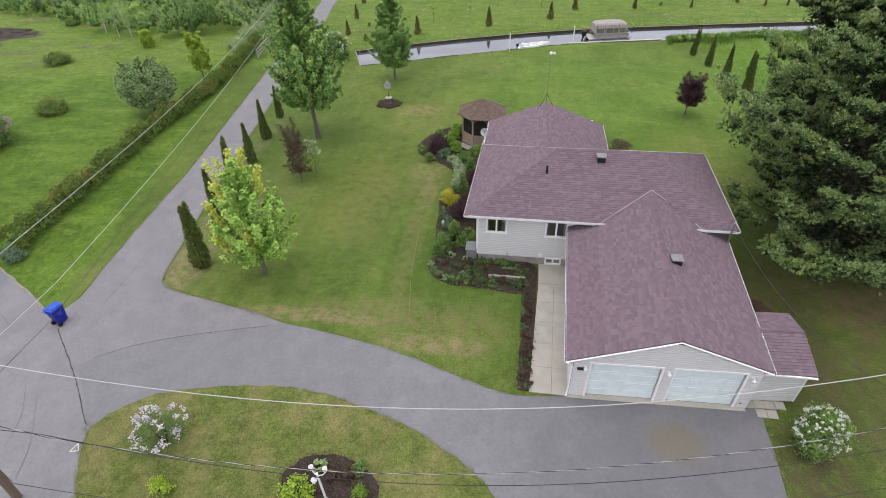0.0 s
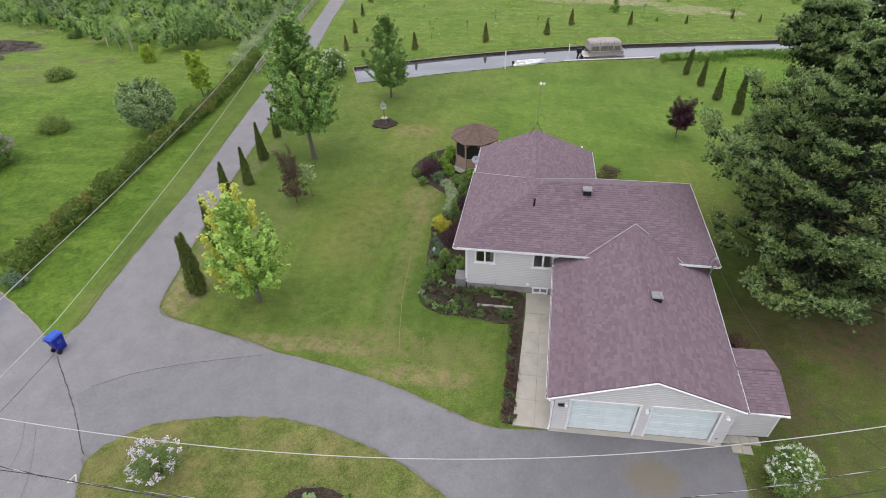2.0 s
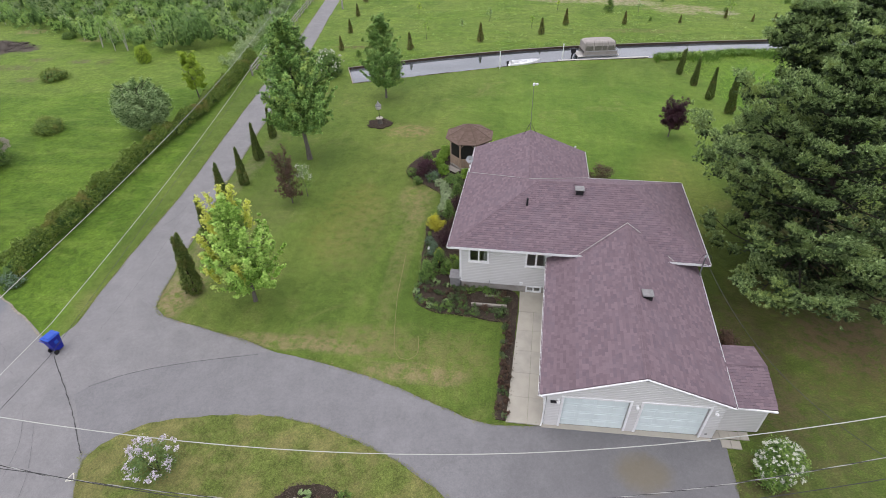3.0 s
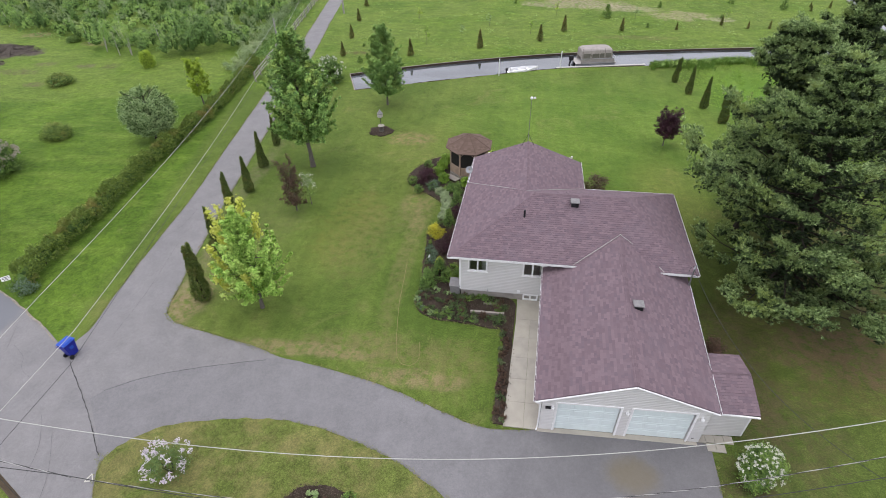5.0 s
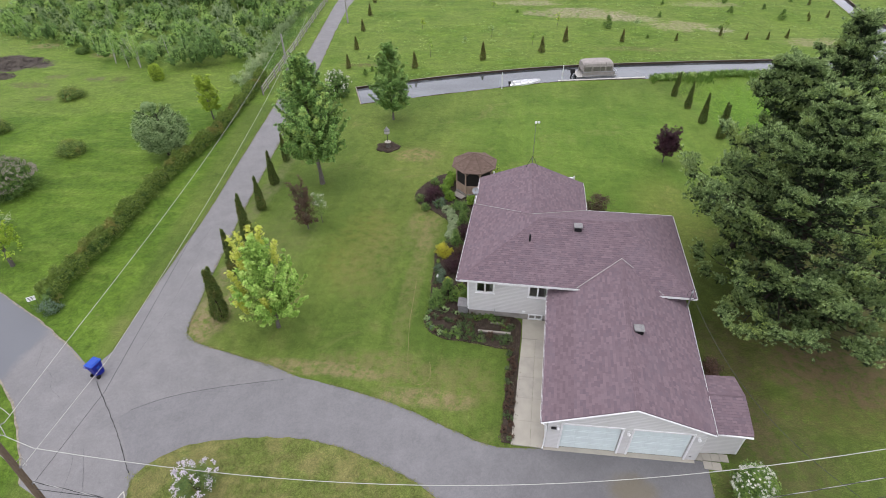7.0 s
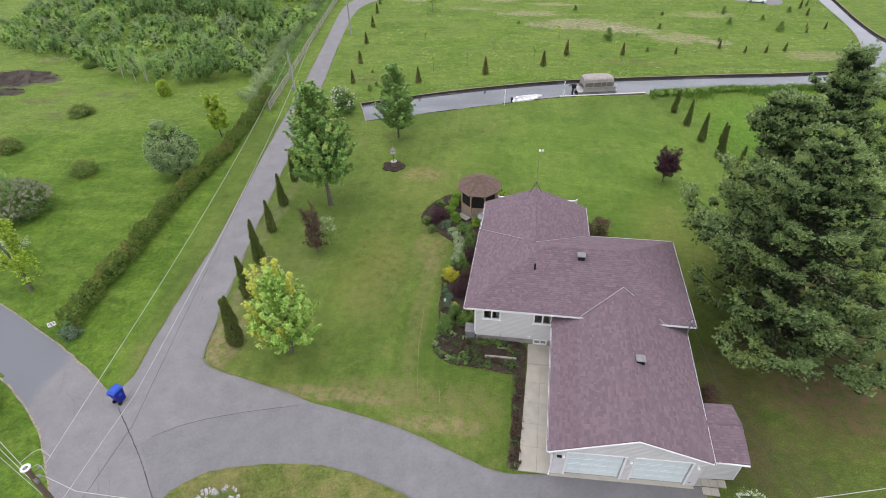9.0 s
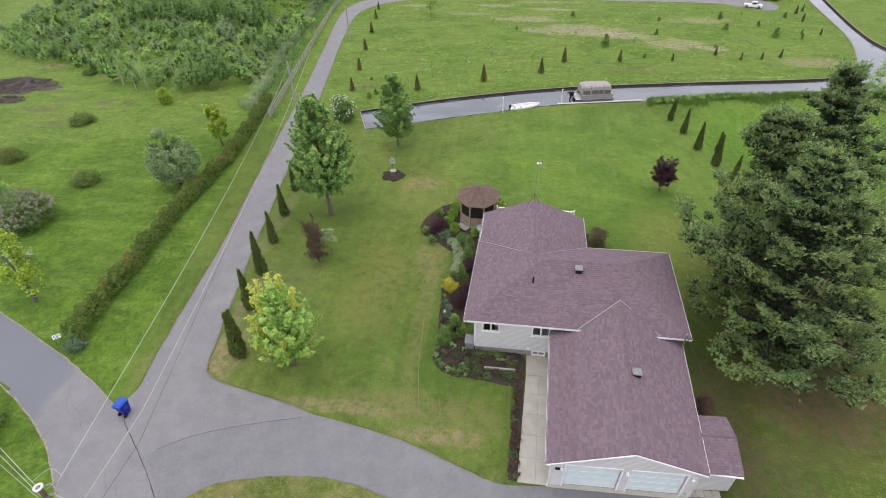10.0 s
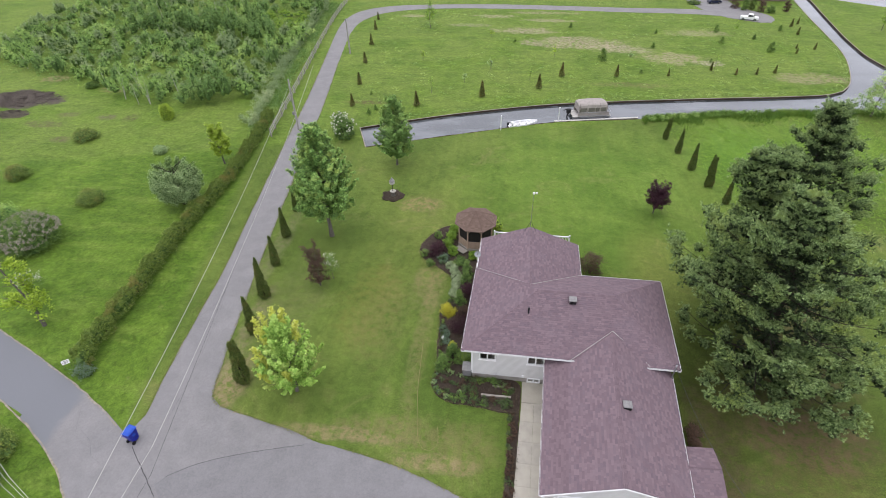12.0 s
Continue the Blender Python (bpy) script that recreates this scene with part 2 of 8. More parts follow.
def asphalt(name, c, worn):
    k = Mat(name, 0.9, 0, 0.25)
    f = k.mix(k.ramp(k.noise(0.35, 5, 0.65, warp=0.5), 0.35, 0.7), c, worn)
    f = k.mix(k.math("MULTIPLY", k.ramp(k.noise(1.8, 5, 0.7), 0.5, 0.8), 0.35), f, tuple(v * 0.72 for v in c))
    f = k.mix(k.math("MULTIPLY", k.ramp(k.noise(60.0, 3, 0.8), 0.4, 0.75), 0.3), f, tuple(v * 1.4 for v in worn))
    f = k.mix(k.math("MULTIPLY", k.ramp(k.noise(85.0, 2, 0.8), 0.5, 0.7), 0.22), f, tuple(v * 0.55 for v in c))
    f = k.mix(k.math("MULTIPLY", k.ramp(k.noise(3.2, 6, 0.75, warp=0.8), 0.6, 0.72), 0.22), f, tuple(v * 1.5 for v in worn))      # scuffed pale patches
    f = mottle(k, f, ((0.8, 0.95, 1.05), (6.0, 0.95, 1.05), (24.0, 0.94, 1.06)))
    return k, f


k, c = asphalt("road_asphalt", (0.182, 0.178, 0.178), (0.208, 0.202, 0.2))
c = k.mix(k.math("MULTIPLY", k.ramp(k.math("ADD", k.xyz()[0], k.math("MULTIPLY", k.noise(0.8, 4), 1.2)), -31.2, -32.0), k.ramp(k.xyz()[1], 20.0, 18.0)), c, (0.158, 0.164, 0.176))      # an older, bluer stretch of the road
ROAD = k.colour(c).bump(k.noise(70.0, 3, 0.7), 0.5, 0.012).m
k, c = asphalt("driveway_asphalt", (0.166, 0.163, 0.165), (0.188, 0.184, 0.186))
c = k.mix(k.math("MULTIPLY", k.spot(4.6, -1.7, 1.25, 0.95, 0.25, True, True), 0.6), c, (0.2, 0.16, 0.07))
c = k.mix(k.math("MULTIPLY", k.spot(4.5, -2.2, 6.5, 4.0, 0.2, True, True), 0.4), c, (0.085, 0.082, 0.085))
DRIVE = k.colour(c).bump(k.noise(70.0, 3, 0.7), 0.5, 0.012).m

k = Mat("concrete", 0.85, 0, 0.25)
c = k.mix(k.ramp(k.noise(0.9, 5, 0.65), 0.35, 0.7), (0.40, 0.375, 0.32), (0.31, 0.29, 0.25))
c = k.mix(k.math("MULTIPLY", k.each(), 0.35), c, (0.44, 0.41, 0.33))
c = k.mix(k.math("MULTIPLY", k.noise(40, 4, 0.7), 0.3), c, (0.2, 0.19, 0.165))
CONCRETE = k.colour(c).bump(k.noise(60, 3), 0.3, 0.006).m
k = Mat("foundation_concrete", 0.9, 0, 0.2)
c = k.mix(k.ramp(k.noise(1.6, 5, 0.65), 0.35, 0.7), (0.34, 0.315, 0.285), (0.25, 0.23, 0.205))
FOUNDATION = k.colour(c).bump(k.noise(30, 4), 0.3, 0.01).m


def shingle_material():
    k = Mat("asphalt_shingle", 0.92, 0, 0.2)
    c = k.mix(k.island(), (0.152, 0.11, 0.124), (0.204, 0.149, 0.166))
    c = k.mix(k.math("MULTIPLY", k.ramp(k.math("FRACT", k.math("MULTIPLY", k.island(), 37.7)), 0.68, 0.9), 0.5), c, (0.122, 0.096, 0.114))
    c = k.mix(k.math("MULTIPLY", k.ramp(k.noise(0.6, 4, 0.6), 0.45, 0.75), 0.4), c, (0.174, 0.138, 0.158))
    c = k.mix(k.math("MULTIPLY", k.noise(90.0, 3, 0.8), 0.35), c, (0.08, 0.058, 0.07))
    return k.colour(c).bump(k.noise(120.0, 3, 0.8), 0.6, 0.006).m


SHINGLE = shingle_material()
k = Mat("single_shingle", 0.92, 0, 0.2)
c = k.mix(k.each(), (0.148, 0.107, 0.12), (0.2, 0.146, 0.163))
c = k.mix(k.math("MULTIPLY", k.noise(90.0, 3, 0.8), 0.45), c, (0.06, 0.042, 0.05))
SINGLE = k.colour(c).bump(k.noise(120.0, 3, 0.8), 0.6, 0.006).m
# near-black tab edges stand in for the shadow line under each course
SHINGLE_EDGE_SHADE = plain("shingle_edge_shade", (0.035, 0.027, 0.031), 0.95)
k = Mat("roof_felt", 0.95, 0, 0.15)
FELT = k.colour(k.mix(k.noise(6, 4), (0.135, 0.099, 0.112), (0.18, 0.132, 0.148))).m
k = Mat("gazebo_shingle", 0.95, 0, 0.15)
c = k.mix(k.island(), (0.135, 0.095, 0.076), (0.185, 0.132, 0.108))
GAZEBO_SHINGLE = k.colour(k.mix(k.math("MULTIPLY", k.noise(60, 3), 0.4), c, (0.06, 0.04, 0.03))).m

k = Mat("vinyl_siding", 0.5, 0, 0.35)
c = k.mix(k.ramp(k.noise(1.2, 4, 0.6), 0.4, 0.75), (0.57, 0.562, 0.545), (0.54, 0.533, 0.512))
c = k.mix(k.math("MULTIPLY", k.ramp(k.noise(9, 5, 0.7), 0.55, 0.8), 0.25), c, (0.5, 0.48, 0.44))
SIDING = k.colour(c).bump(k.noise(25, 3), 0.08, 0.01).m
WHITE = plain("white_aluminium", (0.78, 0.78, 0.77), 0.45, 0, 0.05, 3.0)
DOOR_WHITE = plain("garage_door_paint", (0.66, 0.735, 0.72), 0.45, 0, 0.04, 2.0)
GLASS = Mat("window_glass", 0.03, 0, 0.5)
GLASS.b.inputs["Base Color"].default_value = (0.9, 0.93, 0.93, 1)
GLASS.b.inputs["Transmission Weight"].default_value = 1.0
GLASS = GLASS.m
BLACK = plain("black_plastic", (0.018, 0.018, 0.02), 0.5, 0, 0.1)
DARK_METAL = plain("dark_metal", (0.05, 0.048, 0.05), 0.45, 0.6, 0.1)
GALVANISED = plain("galvanised_steel", (0.36, 0.37, 0.38), 0.42, 0.85, 0.12)
FLOOR = plain("pale_floor_boards", (0.42, 0.38, 0.33), 0.5, 0, 0.1, 1.5)
DRAPE = plain("pale_curtain_cloth", (0.6, 0.6, 0.57), 0.9, 0, 0.06, 3.0, 0.1)
GALVANISED_PALE = plain("pale_grey_paint", (0.3, 0.31, 0.32), 0.5, 0, 0.08)
GREY_BOX = plain("weathered_grey_plastic", (0.23, 0.225, 0.22), 0.6, 0, 0.12)
BLUE = plain("blue_plastic", (0.006, 0.014, 0.26), 0.42, 0, 0.08, 4.0, 0.4)
BLUE_LID = plain("blue_lid_plastic", (0.012, 0.07, 0.42), 0.42, 0, 0.08, 4.0, 0.4)
ROPE = plain("cable", (0.42, 0.41, 0.39), 0.6, 0.2, 0.2, 3.0)
PALE_CABLE = plain("pale_aluminium_cable", (0.46, 0.46, 0.42), 0.5, 0.1, 0.1, 3.0)
BLACK_CABLE = plain("black_cable", (0.045, 0.044, 0.045), 0.6, 0, 0.2, 3.0)
HOSE = plain("hose_rubber", (0.24, 0.2, 0.085), 0.6, 0, 0.1)
CRACK = plain("crack_filler", (0.075, 0.073, 0.073), 0.9, 0, 0.2)
SEAM = plain("old_seam", (0.135, 0.132, 0.135), 0.9, 0, 0.2)
CANVAS_EDGE = plain("canvas_seam", (0.16, 0.14, 0.125), 0.85, 0, 0.1, 2.0, 0.1)
CANVAS = plain("canvas", (0.34, 0.31, 0.285), 0.85, 0, 0.1, 2.0, 0.1, 0.2)
CLEAR = plain("vinyl_window", (0.16, 0.15, 0.13), 0.2, 0, 0.1, 2.0)
CAR_WHITE = plain("white_car_paint", (0.78, 0.78, 0.78), 0.25, 0, 0.03, 2.0, 0.5)
CAR_BLUE = plain("dark_blue_car_paint", (0.015, 0.022, 0.05), 0.25, 0.2, 0.05, 2.0, 0.5)
TYRE = plain("tyre_rubber", (0.02, 0.02, 0.02), 0.85)
DARK_GLASS = plain("tinted_glass", (0.02, 0.022, 0.025), 0.08, 0, 0.05, 2.0, 0.5)
ROAD_PAINT = plain("worn_white_paint", (0.6, 0.58, 0.5), 0.8)
SAND = plain("pale_verge_sand", (0.32, 0.285, 0.22), 0.95, 0, 0.25, 5.0)
PANEL_TEXT = plain("sign_print", (0.08, 0.08, 0.08), 0.7)


def timber(name, c, worn, along=(1, 14, 14)):
    k = Mat(name, 0.85, 0, 0.2)
    g = k.noise(2.2, 6, 0.7, k.scaled(*along))
    f = k.mix(k.ramp(g, 0.35, 0.68), c, worn)
    f = k.mix(k.math("MULTIPLY", k.each(), 0.4), f, tuple(v * 0.65 for v in c))
    return k.colour(f).bump(g, 0.4, 0.01).m


GAZEBO_WOOD = timber("gazebo_wood", (0.4, 0.3, 0.22), (0.28, 0.205, 0.15), (14, 14, 1))
DECK_WOOD = timber("grey_deck_wood", (0.36, 0.33, 0.29), (0.26, 0.235, 0.2))
BANK_WOOD = timber("bank_timber", (0.075, 0.052, 0.035), (0.03, 0.022, 0.016), (2, 2, 18))
BANK_CAP = timber("bank_cap_timber", (0.33, 0.3, 0.25), (0.2, 0.17, 0.135))
DOCK_WOOD = timber("dock_wood", (0.50, 0.485, 0.45), (0.38, 0.36, 0.33))
FENCE_WOOD = timber("silvered_fence_wood", (0.33, 0.31, 0.28), (0.2, 0.185, 0.165))
BROWN_POLE = timber("brown_pole_wood", (0.2, 0.15, 0.11), (0.12, 0.088, 0.062), (14, 14, 1))
POLE_WOOD = timber("pole_wood", (0.37, 0.355, 0.33), (0.25, 0.235, 0.215), (14, 14, 1))
BARK = timber("grey_bark", (0.16, 0.145, 0.125), (0.085, 0.075, 0.062), (10, 10, 2))
DARK_BARK = timber("dark_pine_bark", (0.045, 0.035, 0.028), (0.022, 0.017, 0.014), (10, 10, 2))
BIRCH_BARK = timber("pale_birch_bark", (0.52, 0.50, 0.45), (0.3, 0.28, 0.25), (6, 6, 9))
k = Mat("bark_mulch", 0.97, 0, 0.1)
c = k.mix(k.ramp(k.noise(1.2, 5, 0.7), 0.35, 0.7), (0.046, 0.035, 0.027), (0.078, 0.06, 0.047))
c = k.mix(k.math("MULTIPLY", k.ramp(k.noise(30, 4, 0.8), 0.45, 0.7), 0.7), c, (0.022, 0.015, 0.011))
c = k.mix(k.math("MULTIPLY", k.ramp(k.noise(3.0, 4, 0.7), 0.55, 0.75), 0.5), c, (0.05, 0.075, 0.02))
MULCH = k.colour(c).bump(k.noise(26, 5, 0.8), 0.9, 0.05).m
k = Mat("canal_water", 0.03, 0, 0.5)
k.b.inputs["IOR"].default_value = 1.85
ripples = k.noise(1.4, 3, 0.5, k.scaled(0.6, 1.0, 1.0))
still = k.ramp(k.noise(0.13, 4, 0.6, k.scaled(0.6, 1.6, 1.0)), 0.4, 0.62)
WATER = k.colour(k.mix(still, (0.045, 0.052, 0.055), (0.095, 0.104, 0.11))).rough(k.ramp(still, 0.0, 1.0, 0.01, 0.05)).bump(ripples, 0.006, 0.02).m

PINE_LEAF = leaf("pine_needles", (0.04, 0.08, 0.028), (0.19, 0.275, 0.09), (0.27, 0.34, 0.09), 0.5, 0.9, 0.05)
PINE_YOUNG = leaf("young_pine_needles", (0.24, 0.35, 0.145), (0.5, 0.63, 0.27), (0.44, 0.54, 0.13), 0.5, 0.3, 0.08)
# near-black needles that put the pine crown's inner shade into the colour
PINE_SHADE = leaf("pine_inner_shade", (0.014, 0.026, 0.01), (0.045, 0.07, 0.026), None, 0, 1, 0.0, 0.8)
# dark cores that put the shade inside crowns and bushes into the colour
INNER_SHADE = leaf("inner_shade", (0.045, 0.09, 0.022), (0.12, 0.2, 0.05), None, 0, 1, 0.0, 0.8)
MAPLE_LEAF = leaf("yellow_green_maple_leaves", (0.18, 0.36, 0.04), (0.58, 0.8, 0.2), (0.74, 0.82, 0.26), 0.35, 0.7, 0.2)
GREEN_LEAF = leaf("green_maple_leaves", (0.07, 0.17, 0.035), (0.33, 0.52, 0.13), (0.46, 0.58, 0.14), 0.4, 0.9, 0.14)
LIGHT_LEAF = leaf("light_green_leaves", (0.1, 0.21, 0.022), (0.36, 0.54, 0.08), (0.44, 0.58, 0.09), 0.35, 0.8, 0.35)
LIME_LEAF = leaf("lime_leaves", (0.2, 0.32, 0.025), (0.52, 0.66, 0.085), None, 0, 1, 0.35)
YELLOW_LEAF = leaf("golden_leaves", (0.42, 0.4, 0.03), (0.66, 0.62, 0.07), (0.36, 0.42, 0.05), 0.3, 1.2, 0.3)
PURPLE_LEAF = leaf("purple_plum_leaves", (0.029, 0.010, 0.018), (0.081, 0.029, 0.039), (0.065, 0.039, 0.033), 0.3, 1.0, 0.2)
BRONZE_LEAF = leaf("bronze_leaves", (0.065, 0.038, 0.028), (0.155, 0.095, 0.062), (0.11, 0.085, 0.05), 0.3, 1.0, 0.25)
CEDAR_LEAF = leaf("cedar_scales", (0.045, 0.08, 0.018), (0.17, 0.22, 0.045), (0.23, 0.185, 0.055), 0.35, 1.4, 0.18)
FAR_CEDAR_LEAF = leaf("rusty_cedar_scales", (0.07, 0.09, 0.022), (0.21, 0.2, 0.05), (0.23, 0.165, 0.06), 0.4, 0.6, 0.18)
HEDGE_LEAF = leaf("hedge_cedar_scales", (0.08, 0.135, 0.026), (0.26, 0.35, 0.065), (0.34, 0.24, 0.08), 0.3, 0.5, 0.1)
WILLOW_LEAF = leaf("grey_green_willow_leaves", (0.19, 0.29, 0.11), (0.4, 0.53, 0.23), None, 0, 1, 0.15)
VARIEGATED = leaf("variegated_leaves", (0.204, 0.288, 0.120), (0.504, 0.576, 0.360), None, 0, 1, 0.25)
BLUE_LEAF = leaf("blue_green_leaves", (0.085, 0.14, 0.085), (0.19, 0.26, 0.17), None, 0, 1, 0.2)
SHRUB_LEAF = leaf("shrub_leaves", (0.05, 0.11, 0.024), (0.22, 0.34, 0.07), (0.27, 0.38, 0.08), 0.4, 1.0, 0.12)
WILD_LEAF = leaf("wild_thicket_leaves", (0.16, 0.29, 0.065), (0.34, 0.51, 0.13), (0.44, 0.58, 0.17), 0.6, 0.2, 0.18)
WILD_GREY = leaf("grey_willow_scrub_leaves", (0.15, 0.22, 0.09), (0.32, 0.43, 0.19), (0.4, 0.47, 0.24), 0.5, 0.25, 0.12)
WILD_LIME = leaf("yellow_green_scrub_leaves", (0.13, 0.25, 0.025), (0.38, 0.56, 0.08), (0.46, 0.58, 0.1), 0.4, 0.3, 0.3)
WILD_DARK = leaf("dark_thicket_leaves", (0.09, 0.18, 0.045), (0.22, 0.36, 0.09), (0.29, 0.42, 0.11), 0.5, 0.3, 0.12)
REED = leaf("lush_canal_grass", (0.12, 0.24, 0.018), (0.3, 0.48, 0.055), None, 0, 1, 0.3)
BANK_REED = leaf("rank_bank_grass", (0.06, 0.13, 0.018), (0.2, 0.34, 0.055), (0.3, 0.42, 0.08), 0.3, 0.5, 0.15)
TURF = leaf("edge_grass_blades", (0.12, 0.15, 0.035), (0.24, 0.25, 0.08), (0.3, 0.25, 0.13), 0.5, 0.8, 0.3)
CHIPS = leaf("bark_chips", (0.035, 0.026, 0.019), (0.13, 0.1, 0.074), None, 0, 1, 0.0, 0.9)
SOIL = leaf("bare_soil_clods", (0.045, 0.036, 0.032), (0.11, 0.09, 0.078), None, 0, 1, 0.0, 0.95)
LILAC_LEAF = leaf("lilac_leaves", (0.07, 0.13, 0.035), (0.2, 0.29, 0.085), None, 0, 1, 0.25)
PERENNIAL_LEAF = leaf("dark_perennial_leaves", (0.035, 0.065, 0.02), (0.13, 0.19, 0.065), (0.17, 0.2, 0.1), 0.4, 1.5, 0.12)
LILAC_BLOOM = leaf("pale_lilac_blossom", (0.6, 0.53, 0.62), (0.84, 0.79, 0.85), None, 0, 1, 0.2)
WHITE_BLOOM = leaf("white_blossom", (0.62, 0.64, 0.52), (0.8, 0.8, 0.72), None, 0, 1, 0.2)
PINK_GREY = leaf("fading_lilac_blossom", (0.3, 0.27, 0.22), (0.5, 0.44, 0.38), None, 0, 1, 0.2)


# ---- building helpers ----
from mathutils import geometry

Z = Vector((0, 0, 1))


def link(name, mesh, material, parent=None, label=""):
    """One mesh object, under a thing or a part where parent is given."""
    ob = new(name, mesh)
    if material and not mesh.materials:
        mesh.materials.append(material)
    if parent:
        ob.parent = parent
    return tagged(ob, label)


def part(name, bm, material, parent, label=""):
    mesh = bpy.data.meshes.new(name)
    bm.to_mesh(mesh)
    bm.free()
    return link(name, mesh, material, parent, label)


def thing(name, x, y, z, turn, label, category, group=""):
    """An Empty at a thing's base."""
    ob = new(name)
    ob.matrix_basis = pose(x, y, z, 0, 0, turn)
    ob.empty_display_size = 0.3
    return tagged(ob, label, category, group)


def polys(name, verts, sides):
    """A mesh of loose polygons: verts is an array of len n * sides."""
    v = np.ascontiguousarray(verts, dtype=np.float32).reshape(-1, 3)
    mesh = bpy.data.meshes.new(name)
    n = len(v) // sides
    mesh.vertices.add(len(v))
    mesh.vertices.foreach_set("co", v.ravel())
    mesh.loops.add(len(v))
    mesh.loops.foreach_set("vertex_index", np.arange(len(v), dtype=np.int32))
    mesh.polygons.add(n)
    mesh.polygons.foreach_set("loop_start", np.arange(0, len(v), sides, dtype=np.int32))
    mesh.update(calc_edges=True)
    return mesh


def box(bm, x0, y0, z0, x1, y1, z1, bevel=0.0, m=None):
    """A box, bevelled where asked, added to bm."""
    r = bmesh.ops.create_cube(bm, size=1)
    vs = r["verts"]
    for v in vs:
        v.co = Vector(((x0 + x1) / 2 + v.co.x * (x1 - x0), (y0 + y1) / 2 + v.co.y * (y1 - y0), (z0 + z1) / 2 + v.co.z * (z1 - z0)))
    if bevel:
        es = list({e for v in vs for e in v.link_edges})
        r = bmesh.ops.bevel(bm, geom=es, offset=bevel, segments=1, affect="EDGES", profile=0.5)
        vs = list({v for f in r["faces"] for v in f.verts} | {v for v in vs if v.is_valid})
    if m:
        for v in vs:
            v.co = m @ v.co
    return vs


def tube(bm, points, radii, sides=6, cap=True):
    """A tapered tube along points."""
    rings = []
    for i, q in enumerate(points):
        q = Vector(q)
        a, b = Vector(points[max(i - 1, 0)]), Vector(points[min(i + 1, len(points) - 1)])
        d = (b - a).normalized() if (b - a).length > 1e-6 else Z
        u = d.orthogonal().normalized()
        if abs(d.z) < 0.95:
            u = d.cross(Z).normalized()
        w = d.cross(u)
        r = radii[i] if isinstance(radii, (list, tuple)) else radii
        rings.append([bm.verts.new(q + (u * math.cos(t) + w * math.sin(t)) * r) for t in (2 * math.pi * j / sides for j in range(sides))])
    for a, b in zip(rings, rings[1:]):
        for j in range(sides):
            bm.faces.new((a[j], a[(j + 1) % sides], b[(j + 1) % sides], b[j]))
    if cap:
        bm.faces.new(rings[0][::-1])
        bm.faces.new(rings[-1])
    return bm


def lathe(bm, profile, sides=12, cx=0.0, cy=0.0):
    """A turned shape from (radius, height) pairs."""
    rings = [[bm.verts.new((cx + r * math.cos(2 * math.pi * j / sides), cy + r * math.sin(2 * math.pi * j / sides), h)) for j in range(sides)] for r, h in profile]
    for a, b in zip(rings, rings[1:]):
        for j in range(sides):
            bm.faces.new((a[j], a[(j + 1) % sides], b[(j + 1) % sides], b[j]))
    bm.faces.new(rings[0][::-1])
    bm.faces.new(rings[-1])
    return bm


def glide(points, step=0.6, closed=False):
    """A smooth curve through a few points, in steps of about that length."""
    q = [Vector(p_).to_2d() if len(p_) == 2 else Vector(p_) for p_ in points]
    n, out = len(q), []
    for i in range(n if closed else n - 1):
        if closed:
            a, b, c_, d = q[i - 1], q[i], q[(i + 1) % n], q[(i + 2) % n]
        else:
            a, b, c_, d = q[max(i - 1, 0)], q[i], q[i + 1], q[min(i + 2, n - 1)]
        k_ = max(1, int((c_ - b).length / step))
        for j in range(k_):
            t = j / k_
            out.append(0.5 * (2 * b + (c_ - a) * t + (2 * a - 5 * b + 4 * c_ - d) * t * t + (3 * b - a - 3 * c_ + d) * t ** 3))
    if not closed:
        out.append(q[-1])
    return out


def ragged(points, amount, seed=0):
    """Moves outline points a little, so that edges are worn and uneven."""
    rng_ = random.Random(seed)
    return [Vector((v[0] + rng_.uniform(-amount, amount), v[1] + rng_.uniform(-amount, amount))) for v in points]


def slab(name, outline, z0, z1, material, label="", kind="structure", parent=None):
    """A flat piece of ground with an upright rim."""
    n = len(outline)
    tris = geometry.tessellate_polygon([[Vector((v[0], v[1], 0)) for v in outline]])
    verts = [(v[0], v[1], z1) for v in outline] + [(v[0], v[1], z0) for v in outline]
    area = sum(outline[i][0] * outline[(i + 1) % n][1] - outline[(i + 1) % n][0] * outline[i][1] for i in range(n))
    faces = []
    for a, b, c_ in tris:
        va, vb, vc = (Vector(verts[i]) for i in (a, b, c_))
        faces.append((a, b, c_) if (vb - va).cross(vc - va).z > 0 else (a, c_, b))
    for i in range(n):
        j = (i + 1) % n
        faces.append((i, i + n, j + n, j) if area > 0 else (i, j, j + n, i + n))
    mesh = bpy.data.meshes.new(name)
    mesh.from_pydata(verts, [], faces)
    ob = link(name, mesh, material, parent, label)
    return tagged(ob, kind=kind) if kind else ob


